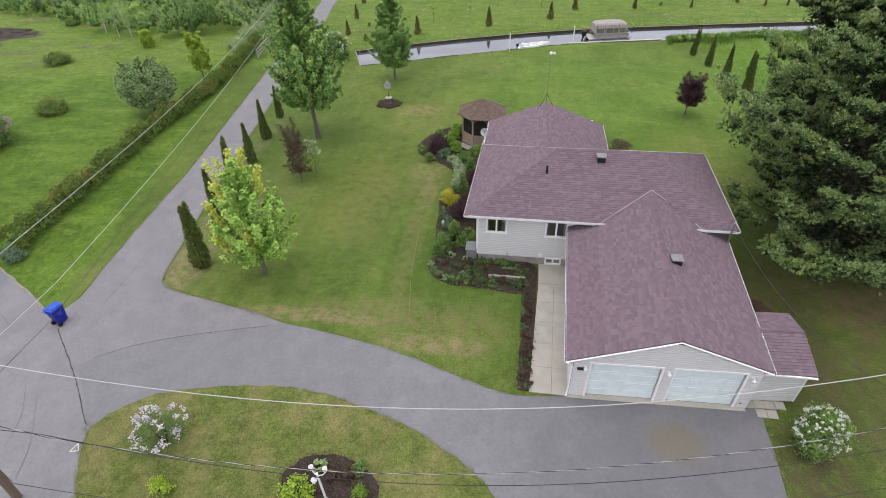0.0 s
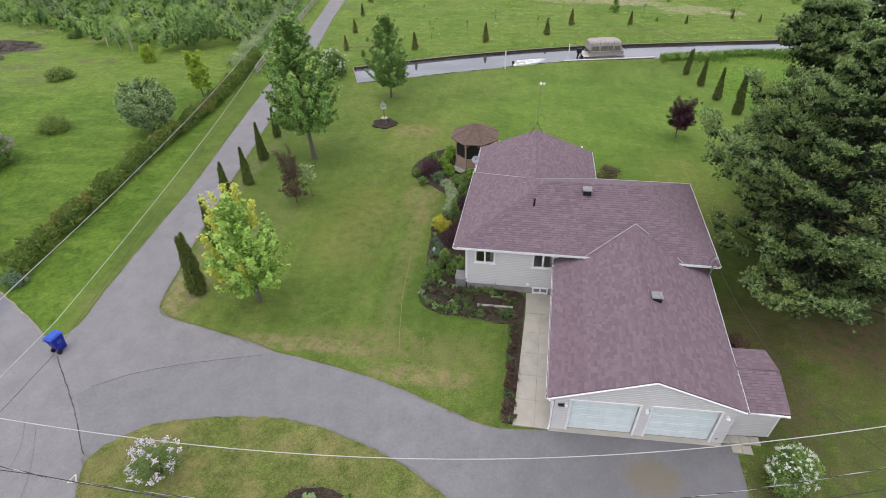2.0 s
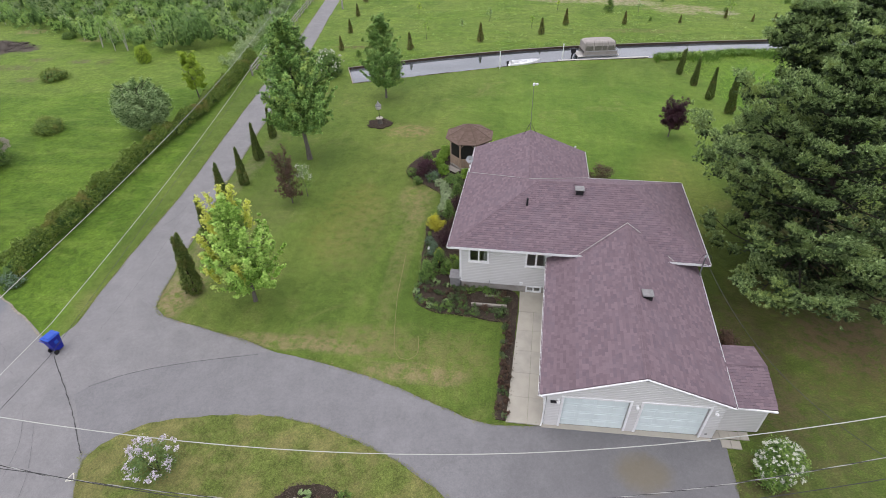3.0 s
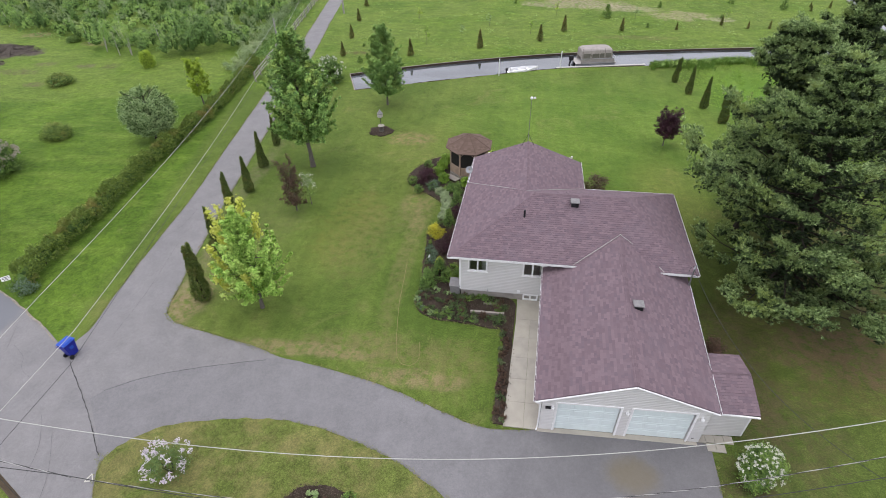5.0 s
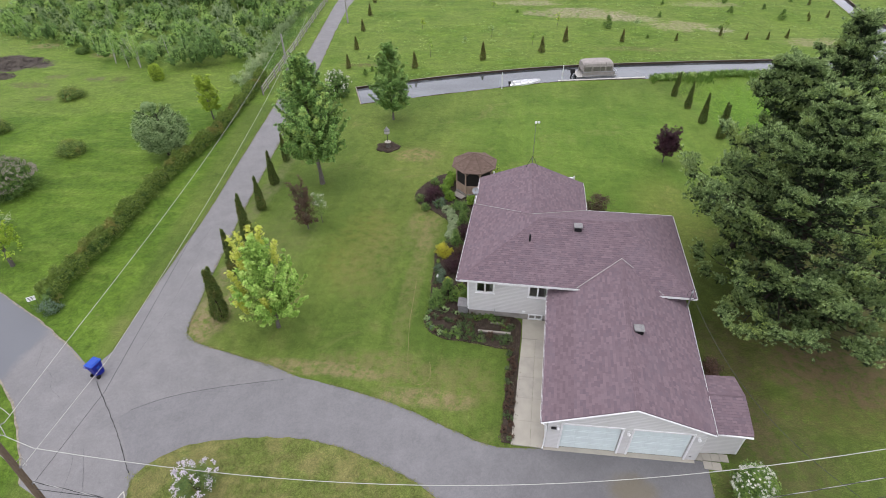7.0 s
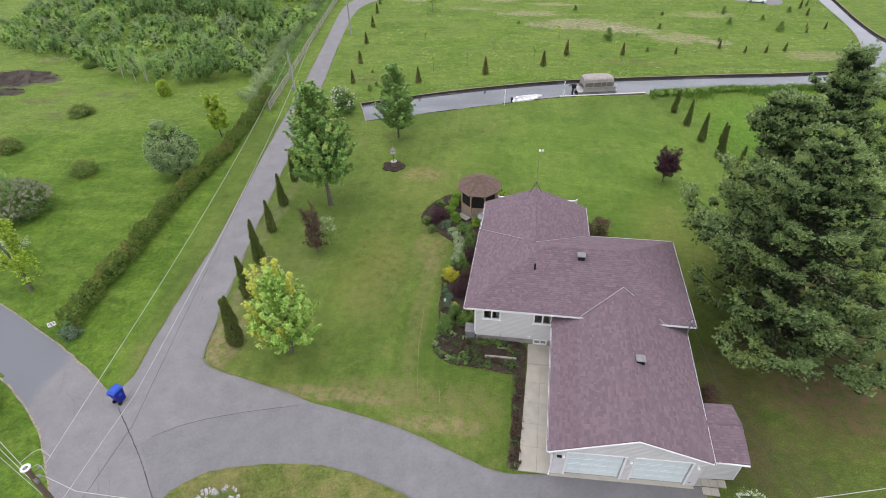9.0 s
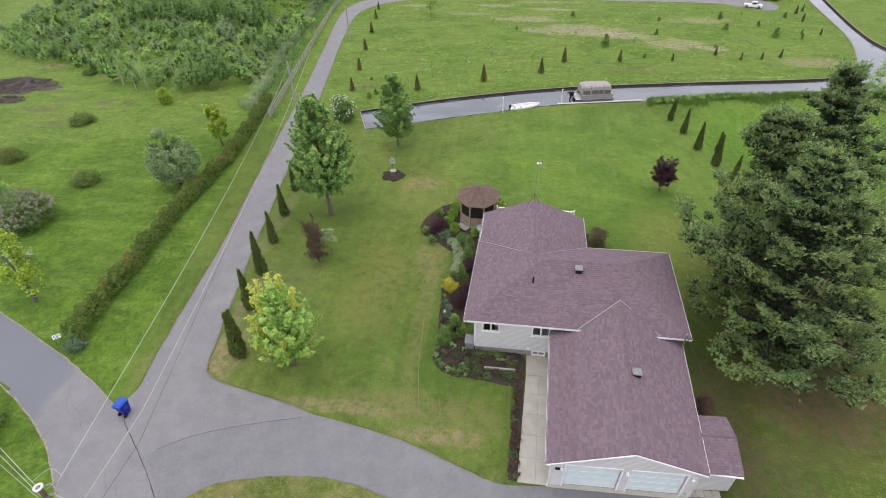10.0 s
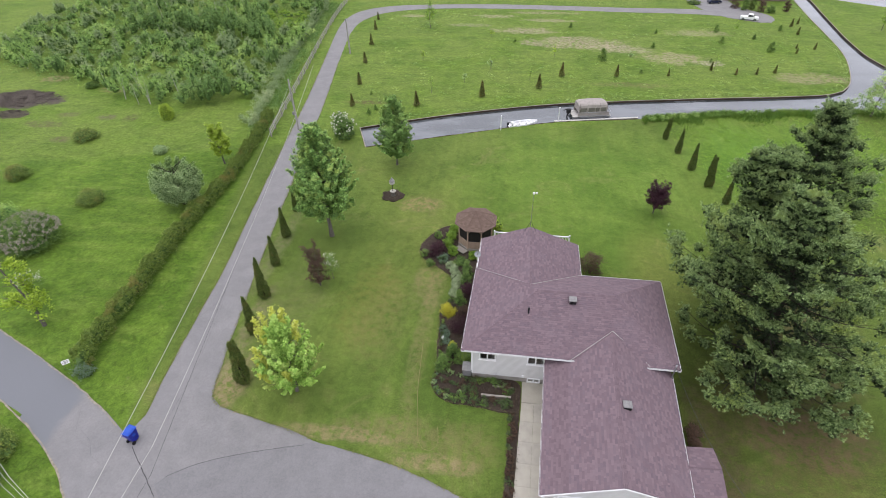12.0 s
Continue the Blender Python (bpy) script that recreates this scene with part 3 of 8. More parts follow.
def strip(name, points, width, z, material, parent=None, label="", wob=0.0, seed=0):
    """A thin ribbon lying on the ground."""
    rng_, v, f = random.Random(seed), [], []
    for i, q in enumerate(points):
        d = (points[min(i + 1, len(points) - 1)] - points[max(i - 1, 0)]).normalized()
        side = Vector((-d.y, d.x))
        w = width * (1 + rng_.uniform(-wob, wob)) / 2
        o = q + side * rng_.uniform(-wob, wob) * width
        v += [(*(o + side * w), z), (*(o - side * w), z)]
        if i:
            f.append((2 * i - 2, 2 * i - 1, 2 * i + 1, 2 * i))
    mesh = bpy.data.meshes.new(name)
    mesh.from_pydata(v, [], f)
    return link(name, mesh, material, parent, label)


# ---- ground, roads, canal ----
NEAR_BANK = [(-21.3, 42.4), (-14.3, 45.3), (-7.5, 48.0), (2.5, 51.7), (13.7, 53.7), (23, 56), (38, 58), (55, 60.2), (75, 62.5), (110, 66)]
EAST_BANK = [(110, 84), (75, 77.5), (57.5, 75.5), (54.6, 79), (55.0, 89), (57, 103), (59.5, 119), (62, 140)]
FAR_BANK = [(58, 140), (55.8, 118), (53.9, 104), (51.4, 84), (48.4, 73.5), (45.6, 67.6), (42.4, 64.7), (36.2, 63.2), (20.2, 60.8), (4.1, 57.9), (-7.5, 54.4), (-16.1, 51.0), (-23.4, 47.6)]
near, east, far = glide(NEAR_BANK, 1.5), glide(EAST_BANK, 2.0), glide(FAR_BANK, 1.5)
canal = near + east + far
lake = [Vector(v) for v in ((46, 131), (63.8, 118.3), (72.1, 112.3), (110, 84.5), (400, 60), (900, 400), (300, 800))]
outer = [Vector(v) for v in ((-1500, -1500), (1500, -1500), (1500, 1500), (-1500, 1500))]
pts = outer + canal + lake
edges = []
for start, count in ((0, 4), (4, len(canal)), (4 + len(canal), len(lake))):
    edges += [(start + i, start + (i + 1) % count) for i in range(count)]
gv, ge, gf, *_ = geometry.delaunay_2d_cdt(pts, edges, [], 0, 1e-4)


def inside(q, ring):
    hit = False
    for i in range(len(ring)):
        a, b = ring[i], ring[i - 1]
        if (a[1] > q[1]) != (b[1] > q[1]) and q[0] < (b[0] - a[0]) * (q[1] - a[1]) / (b[1] - a[1]) + a[0]:
            hit = not hit
    return hit


faces = []
for f_ in gf:
    mid = sum((gv[i] for i in f_), Vector((0, 0))) / len(f_)
    if not inside(mid, canal) and not inside(mid, lake):
        faces.append(f_)
mesh = bpy.data.meshes.new("ground")
mesh.from_pydata([(v.x, v.y, 0) for v in gv], [], faces)
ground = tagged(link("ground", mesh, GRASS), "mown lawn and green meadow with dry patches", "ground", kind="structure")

WATER_Z = -0.22
tagged(slab("canal_water", canal, -1.6, WATER_Z, WATER), "still grey canal water reflecting the overcast sky", "water")
tagged(slab("lake_water", lake, -1.6, WATER_Z + 0.05, WATER), "open lake water beyond the meadow", "water")


def bank(name, line, label, cap=True):
    """Timber retaining wall along a bank: upright boards and a capping rail."""
    holder = tagged(new(name), label, "retaining wall", kind="structure")
    rng_ = random.Random(5)
    bm_wall, bm_cap = bmesh.new(), bmesh.new()
    for a, b in zip(line, line[1:]):
        d = b - a
        n_ = Vector((-d.y, d.x)).normalized()
        turn = math.degrees(math.atan2(d.y, d.x))
        m = pose(a.x, a.y, 0, 0, 0, turn)
        k_ = max(1, int(d.length / 0.5))
        for j in range(k_):
            w = d.length / k_
            box(bm_wall, j * w, -0.03 + rng_.uniform(-0.02, 0.02), -1.2, (j + 1) * w - 0.015, 0.06, 0.02 + rng_.uniform(-0.03, 0.03), m=m)
        if cap:
            box(bm_cap, 0, -0.03, 0.022, d.length + 0.04, 0.09, 0.06, m=m)
    part("wall_boards", bm_wall, BANK_WOOD, holder)
    if cap:
        part("capping_rail", bm_cap, BANK_CAP, holder)
    else:
        bm_cap.free()


bank("bank_near", near[:30], "low dark timber edging along the lawn side of the canal", False)
bank("bank_far", far, "dark timber retaining wall along the far canal bank")
bank("bank_east", east[6:], "timber retaining wall along the side canal")
bank("bank_end", glide([(-23.4, 47.6), (-21.3, 42.4)], 1.0), "timber wall closing the end of the canal")

main_road = glide([(-95, 26), (-60, 15.2), (-43.4, 9.15), (-35.2, 5.8), (-29.7, 3.15), (-27.1, 1.6)], 0.8) + glide([(-25.6, 2.2), (-22.0, -0.6), (-20.6, -3.6), (-19.9, -5.2), (-18.4, -7.6), (-13, -14), (-5, -26), (6, -45)], 0.8) + glide(
    [(-2, -49), (-13, -30), (-18, -14), (-21.5, -8.2), (-24.0, -6.1), (-25.9, -5.4), (-27.4, -3.7), (-30.2, -1.1), (-35.0, 1.75), (-38.0, 3.1), (-60, 9.6), (-95, 20)], 0.8)
road = tagged(slab("road_main", ragged(main_road, 0.04, 1), -0.1, 0.012, ROAD), "cracked grey asphalt road", "road")
LANE_LEFT = [(-27.4, 1.2), (-26.75, 3.2), (-27.3, 7.3), (-28.4, 18.4), (-29.7, 27.0), (-31.5, 39.5), (-32.9, 49.8), (-34.7, 61.6), (-37.3, 77.5), (-39.2, 89.5), (-39.6, 97.5), (-37.6, 103.6), (-31.8, 107.6), (-22, 109.4), (-5, 110.2), (18, 109.0), (35, 108.2), (46.5, 103.0)]
LANE_RIGHT = [(45.5, 99.4), (35.5, 104.3), (17.8, 105.6), (-5.9, 106.8), (-22, 106.0), (-31.5, 102.6), (-35.7, 96.3), (-36.0, 87.5), (-33.7, 72.0), (-30.6, 54.0), (-28.6, 40.4), (-26.75, 28.2), (-25.4, 19.2), (-24.5, 14.0), (-23.7, 9.3), (-23.1, 6.3), (-22.8, 5.3), (-21.9, 4.6), (-19.3, 4.05), (-16.4, 3.42), (-14.0, 2.78), (-12.8, 2.6), (-14.5, 0.5), (-22, -2.0)]
lane = glide(LANE_LEFT, 0.8) + glide(LANE_RIGHT, 0.8)
tagged(slab("road_lane", ragged(lane, 0.05, 2), -0.1, 0.018, ROAD), "grey asphalt lane leading to the back meadow", "road")
drive = glide([(-23.3, -1.2), (-22.7, -0.4), (-21.3, 0.45), (-19.3, 1.3), (-17.0, 2.0), (-14.5, 2.75)], 0.5) + glide(
    [(-12.8, 2.62), (-10.4, 2.2), (-7.5, 1.5), (-4.8, 0.58), (-2.9, -0.06), (-1.7, -0.14)], 0.5) + [Vector(v) for v in ((0.2, 0.05), (0.3, 0.12), (7.9, 0.38), (8.46, 0.4))] + glide(
    [(8.46, 0.2), (8.42, -1.6), (8.25, -3.6), (7.6, -8), (4, -15), (-8, -22), (-14, -16)], 0.8) + glide([(-17.6, -8.2), (-20.1, -4.8), (-21.3, -3.3)], 0.5)
tagged(slab("driveway", ragged(drive, 0.03, 3), -0.1, 0.024, DRIVE), "newer grey asphalt driveway curving to the garage, with a rust stain", "driveway")
tagged(slab("road_far_drive", ragged(glide([(35, 108), (33, 118), (36, 132), (44, 132), (42, 114), (47, 104), (44.5, 99.6), (38, 103)], 1.0, True), 0.1, 4), -0.1, 0.03, ROAD), "pale driveway of the distant house", "driveway")
island = glide([(-18.6, -7.4), (-20.25, -4.7), (-20.0, -3.6), (-19.0, -2.6), (-17.6, -1.95), (-15.2, -1.36), (-12.9, -1.1), (-10.8, -1.26), (-8.5, -1.75), (-6.7, -2.35), (-4.9, -3.2), (-2.8, -4.7), (-1.4, -7), (-2, -11), (-8, -14.5), (-14, -13)], 0.35, True)
tagged(slab("lawn_island", ragged(island, 0.05, 6), -0.1, 0.05, ISLAND_GRASS), "grass island inside the driveway loop, dry in patches", "lawn")

SAND_TOP = [(-43.4, 9.1), (-39.3, 7.5), (-35.2, 5.75), (-32.4, 4.5), (-29.7, 3.1), (-28.2, 2.25)]
SAND_LOW = [(-38.0, 3.12), (-35.0, 1.77), (-33.0, 0.7), (-30.2, -1.08), (-27.4, -3.68), (-25.9, -5.38)]
crack_lines = (([(-26.2, 0.95), (-25.5, 0.3), (-24.2, -0.8), (-23.0, -1.85), (-21.8, -3.0), (-20.7, -4.1)], 0.036), ([(-30.4, 1.6), (-29.2, 0.9), (-28.6, 0.1), (-27.6, -0.4)], 0.012), ([(-31.5, 3.0), (-30.6, 1.2)], 0.012),
               ([(-25.2, -2.4), (-24.0, -4.0), (-23.4, -5.6)], 0.01), ([(-24.0, -3.1), (-22.5, -5.2), (-21.8, -6.8)], 0.01), ([(-27.7, 12.2), (-26.9, 14.5), (-27.0, 16.5)], 0.016), ([(-25.0, 3.2), (-25.3, 7.5), (-26.4, 14)], 0.014))
for i, (line_, w) in enumerate(crack_lines):
    strip("crack", glide(line_, 0.18), w, 0.0285, CRACK if i == 0 else SEAM, road, "", 0.7 if i == 0 else 0.6, i)
strip("seam", glide([(-22.9, -0.65), (-21.3, 0.4), (-19.3, 1.22), (-17.2, 1.9), (-15.0, 2.5)], 0.3), 0.05, 0.0285, SEAM, road, "", 0.25, 9)

# washed-out pale sand along the old road's verges, and a survey triangle sprayed on the asphalt
for i, line_ in enumerate((SAND_TOP, SAND_LOW)):
    strip("verge_sand", glide(line_, 0.4), 0.1, 0.034, SAND, road, "pale washed-out sand", 0.45, 20 + i)
for a, b in (((-20.45, -5.4), (-20.1, -5.3)), ((-20.1, -5.3), (-20.35, -5.0)), ((-20.35, -5.0), (-20.45, -5.4))):
    strip("spray_mark", glide([a, b], 0.1), 0.05, 0.032, ROAD_PAINT, road, "sprayed white survey mark", 0.1, 31)

FEEDER_RING = [Vector((-15.45 + (1.15 + 0.12 * math.sin(a * 0.7)) * math.cos(a / 48 * 6.283), 31.9 + (1.05 + 0.12 * math.sin(a * 0.7)) * math.sin(a / 48 * 6.283))) for a in range(48)]
ISLAND_RING = glide([(-10.9, -5.6), (-10.9, -4.9), (-10.1, -4.2), (-8.7, -4.15), (-7.5, -4.7), (-7.0, -5.6), (-7.6, -7.2), (-9.6, -7.3)], 0.25, True)
BED = [(-1.9, 0.1), (-1.85, 3), (-1.75, 6.2), (-2.6, 6.5), (-4.2, 6.75), (-5.9, 6.85), (-7.0, 7.4), (-7.5, 8.4), (-7.3, 9.8), (-7.55, 11.5), (-7.75, 14.2), (-7.85, 15.8), (-7.05, 17.4), (-7.1, 19.2), (-8.8, 20.8), (-10.4, 22.0), (-10.95, 23.4), (-10.2, 25.4), (-8.8, 27.1),
       (-7.0, 26.6), (-4.3, 23.2), (-4.6, 18), (-4.6, 9.3), (-2.8, 9.27), (-1.6, 9.2), (-1.14, 8.8), (-1.1, 7.8), (-1.14, 6.4), (-1.2, 4), (-1.38, 0.15)]
tagged(slab("flower_bed_ground", ragged(glide(BED, 0.3, True), 0.04, 8), -0.1, 0.06, MULCH), "dark mulch bed winding along the house", "flower bed")
tagged(slab("island_bed_ground", ragged(ISLAND_RING, 0.05, 9), -0.1, 0.09, MULCH), "mulch bed on the grass island", "flower bed")
tagged(slab("feeder_bed_ground", ragged(FEEDER_RING, 0.12, 10), -0.1, 0.08, MULCH), "round mulch bed around the bird feeder", "flower bed")

walkway = tagged(new("walkway"), "pale concrete slab walkway beside the garage", "walkway", kind="structure")


def slab_block(name, x0, y0, x1, y1, z0, z1, parent, skew=0.0):
    """A slab with thin joints; skew: how far its left and right edges lean over its length."""
    l_, r_ = skew if skew else (0.0, 0.0)
    g, bv = 0.0025, 0.004
    ring = [(x0 + g, y0 + g), (x1 - g, y0 + g), (x1 + r_ - g, y1 - g), (x0 + l_ + g, y1 - g)]
    cx, cy = (x0 + x1) / 2, (y0 + y1) / 2
    bm = bmesh.new()
    rows_ = [[bm.verts.new((cx + (x - cx) * k_, cy + (y - cy) * k_, z)) for x, y in ring] for k_, z in ((1, z0), (1, z1 - bv), (1 - bv, z1))]
    for a, b in zip(rows_, rows_[1:]):
        for i in range(4):
            bm.faces.new((a[i], a[(i + 1) % 4], b[(i + 1) % 4], b[i]))
    bm.faces.new(rows_[2])
    return part(name, bm, CONCRETE, parent)


for j in range(5):
    y0 = 0.05 + j * 1.48
    slab_block("paving_slab", -1.42 + 0.08 * j, y0, -0.42 + 0.05 * j, y0 + 1.48, -0.1, 0.07, walkway, (0.08, 0.05))
    slab_block("paving_slab", -0.417 + 0.05 * j, y0, 0.3 + 0.06 * j, y0 + 1.48, -0.1, 0.073, walkway, (0.05, 0.06))
slab_block("paving_slab", -1.02, 7.47, 0.62, 9.18, -0.1, 0.06, walkway)
pads = tagged(new("stepping_slabs"), "six pale concrete stepping slabs by the shed", "paving", kind="structure")
for x0, y0 in ((7.86, 0.42), (8.29, 0.46), (8.72, 0.47), (9.15, 0.5), (8.27, 0.0), (8.7, 0.0)):
    slab_block("paving_slab", x0, y0, x0 + 0.42, y0 + 0.42, -0.05, 0.05, pads)
bm = bmesh.new()
m = pose(0, 0, 0, 0, 0, 1.85)
box(bm, 0.25, -0.02, -0.1, 7.85, 0.32, 0.05, 0.015, m)
tagged(part("garage_apron", bm, CONCRETE, None), "worn concrete sill in front of the garage doors", "apron", kind="structure")


# ---- house ----
house = thing("house", 0, 0, 0, 0, "white vinyl-sided house with purple-brown shingle roof and double garage", "house")
BOARD = 0.125


def wall_boards(name, a, b, z0, top, material, parent, holes=(), label=""):
    """An upright wall of lapped boards from a to b (plan), up to top(s) at s metres along, with holes (s0, z0, s1, z1) through it."""
    a, b = Vector(a), Vector(b)
    d = b - a
    length = d.length
    u = d / length
    n_ = Vector((u.y, -u.x))
    verts = []
    rows = int((max(top(s * length / 20) for s in range(21)) - z0) / BOARD) + 1

    def at(s, z, out):
        q = a + u * s + n_ * out
        return (q.x, q.y, z)

    for i in range(rows):
        lo, hi = z0 + i * BOARD, z0 + (i + 1) * BOARD
        cuts = sorted({0.0, length, *(v for h in holes for v in (h[0], h[2])), *(length * t / 16 for t in range(17))})
        for s0, s1 in zip(cuts, cuts[1:]):
            if s1 - s0 < 1e-4:
                continue
            mid = (s0 + s1) / 2
            spans = [(lo, hi)]
            for h in holes:
                if h[0] - 1e-4 < mid < h[2] + 1e-4:
                    spans = [w for p0, p1 in spans for w in ((p0, min(p1, h[1])), (max(p0, h[3]), p1)) if w[1] - w[0] > 1e-4]
            for p0, p1 in spans:
                e0, e1 = min(p1, top(s0)), min(p1, top(s1))
                if e0 <= p0 and e1 <= p0:
                    continue
                e0, e1 = max(e0, p0), max(e1, p0)
                o0 = 0.022
                c0, c1 = min(e0, max(p0, lo + 0.72 * BOARD)), min(e1, max(p0, lo + 0.72 * BOARD))
                t0, t1 = (0.022 * (1 - max(0.0, (e - lo) / BOARD - 0.72) / 0.28) for e in (e0, e1))
                verts += [at(s0, p0, o0), at(s1, p0, o0), at(s1, c1, o0), at(s0, c0, o0)]
                verts += [at(s0, c0, o0), at(s1, c1, o0), at(s1, e1, t1), at(s0, e0, t0)]
                verts += [at(s0, p0, -0.12), at(s1, p0, -0.12), at(s1, p0, o0), at(s0, p0, o0)]
                verts += [at(s1, p0, -0.12), at(s0, p0, -0.12), at(s0, e0, -0.12), at(s1, e1, -0.12)]
                for h in holes:
                    for s_ in (s0, s1):
                        if abs(s_ - h[0]) < 1e-4 or abs(s_ - h[2]) < 1e-4:
                            verts += [at(s_, p0, -0.12), at(s_, p0, o0), at(s_, e0, 0.0), at(s_, e0, -0.12)]
    return link(name, polys(name, verts, 4), material, parent, label)


def window_unit(parent, a, u, s0, z0, s1, z1, panes=2, sill=True):
    """A white sliding window in a wall that starts at a and runs along u."""
    n_ = Vector((u.y, -u.x))
    turn = math.degrees(math.atan2(u.y, u.x))
    o = Vector(a) + u * s0
    m = pose(o.x, o.y, z0, 0, 0, turn)
    wid, hei, b = s1 - s0, z1 - z0, 0.1
    bm = bmesh.new()
    box(bm, -0.03, -0.05, -0.03, wid + 0.03, 0.06, b - 0.03, 0.006, m)
    box(bm, -0.03, -0.05, hei - b + 0.03, wid + 0.03, 0.06, hei + 0.03, 0.006, m)
    box(bm, -0.03, -0.05, b - 0.03, b - 0.03, 0.06, hei - b + 0.03, 0.006, m)
    box(bm, wid - b + 0.03, -0.05, b - 0.03, wid + 0.03, 0.06, hei - b + 0.03, 0.006, m)
    w = part("window", bm, WHITE, parent, "white sliding window")
    bm = bmesh.new()
    for j in range(1, panes):
        x = wid * j / panes
        box(bm, x - 0.05, -0.03, 0.04, x + 0.05, 0.03, hei - 0.04, 0.005, m)
    part("mullion", bm, WHITE, w)
    for j in range(panes):
        bm = bmesh.new()
        box(bm, wid * j / panes + 0.04, -0.004, 0.045, wid * (j + 1) / panes - 0.04, 0.004, hei - 0.045, 0, m)
        part("pane", bm, GLASS, w).visible_shadow = False
    if sill:
        bm = bmesh.new()
        box(bm, -0.06, -0.085, -0.07, wid + 0.06, 0.02, -0.032, 0.006, m)
        part("window_sill", bm, WHITE, w)
    return w


WF, EAVE, RIDGE = 9.22, 3.54, 5.66            # front wall line, eave height and ridge height of the main block
flat = lambda h: (lambda s: h)
front_a, front_u = (-4.65, WF), Vector((1, 0))
wall_boards("wall_front", (-4.65, WF), (0.7, WF), 0.5, flat(3.4), SIDING, house,
            [(0.5, 2.16, 1.64, 3.26), (3.82, 2.08, 4.98, 3.2)], "lapped white vinyl siding")
wall_boards("wall_left", (-4.35, 20.6), (-4.65, WF), 0.62, flat(3.4), SIDING, house)
wall_boards("wall_right", (8.35, 9.3), (8.45, 16.7), 0.62, flat(3.4), SIDING, house)
wall_boards("wall_back", (8.45, 16.7), (2.8, 16.7), 0.62, flat(3.4), SIDING, house)
wall_boards("wall_annex_right", (2.8, 16.7), (2.8, 20.6), 0.62, flat(3.4), SIDING, house)
wall_boards("wall_annex_back", (2.8, 20.6), (-4.35, 20.6), 0.62, lambda s: 3.3 + 1.55 * (1 - abs(s / 7.15 * 2 - 1)), SIDING, house)
for name, a, b in (("foundation_front", (-4.62, WF + 0.02), (0.7, WF + 0.17)), ("foundation_left", (-4.6, WF + 0.2), (-4.42, 20.5)), ("foundation_back", (-4.2, 21.2), (2.7, 21.35)), ("foundation_right", (8.2, 9.4), (8.38, 16.6))):
    bm = bmesh.new()
    box(bm, a[0], a[1], -0.3, b[0], b[1], 0.535, 0.01)
    part(name, bm, FOUNDATION, house, "bare grey concrete foundation")
window_unit(house, front_a, front_u, 0.5, 2.16, 1.64, 3.26)
window_unit(house, front_a, front_u, 3.82, 2.08, 4.98, 3.2)
bm = bmesh.new()
box(bm, -4.4, WF + 0.2, 0.82, 8.1, 16.5, 0.9)
box(bm, -4.2, 16.52, 0.82, 2.7, 20.4, 0.9)
part("inner_floor", bm, FLOOR, house, "pale inner floor")
# pale curtains hanging inside, drawn back to the sides
for x0, x1, z0, z1 in ((-4.16, -4.04, 2.1, 3.1), (-3.3, -3.02, 2.1, 3.1), (-0.84, -0.74, 2.05, 3.06), (0.16, 0.3, 2.05, 3.06)):
    bm = bmesh.new()
    n_ = 9
    for j in range(n_):
        xa, xb = x0 + (x1 - x0) * j / n_, x0 + (x1 - x0) * (j + 1) / n_
        bm.faces.new([bm.verts.new(v) for v in ((xa, WF + 0.16 + 0.03 * (j % 2), z0 - 0.3), (xb, WF + 0.16 + 0.03 * ((j + 1) % 2), z0 - 0.3), (xb, WF + 0.16 + 0.03 * ((j + 1) % 2), z1), (xa, WF + 0.16 + 0.03 * (j % 2), z1))])
    bmesh.ops.solidify(bm, geom=bm.faces[:], thickness=0.006)
    part("curtain", bm, DRAPE, house, "pale curtain")
# basement window, set on the face of the foundation
window_unit(house, (-4.65, WF), front_u, 3.98, 0.08, 4.86, 0.52, 2, False)
bm = bmesh.new()
box(bm, -4.72, WF - 0.03, 0.6, -4.6, WF + 0.06, 3.3, 0.006)
part("corner_trim", bm, WHITE, house)
bm = bmesh.new()
box(bm, -1.08, WF - 0.1, 0.62, -0.9, WF - 0.01, 0.8, 0.012)
part("meter_box", bm, WHITE, house, "small white utility box on the wall")
bm = bmesh.new()
tube(bm, [(-2.9, WF - 0.05, 0.42), (-2.9, WF - 0.05, 0.68), (-2.9, WF - 0.0, 0.72)], 0.02)
part("wall_pipe", bm, GALVANISED, house)

# roof planes: (name, eave start, eave end, then the upper outline)
L0, R0, Y0, Y1 = -5.33, 8.9, 8.72, 17.2
RL, RR, RY = (-0.4, 12.95, RIDGE), (4.82, 12.95, RIDGE), 12.95
BR = 5.08                                   # ridge of the back wing
BX0, BX1, BY = -4.92, 3.14, 21.1
GE, GR, GX = 2.5, 4.1, 4.24                 # garage eave, ridge height and ridge line at its front
back = lambda x, z, y: (x + 0.04 * y, y, z + 0.037 * y)      # the garage runs a little askew to the main block
left_x = lambda y: L0 + (BX0 - L0) * (y - Y0) / (BY - Y0)
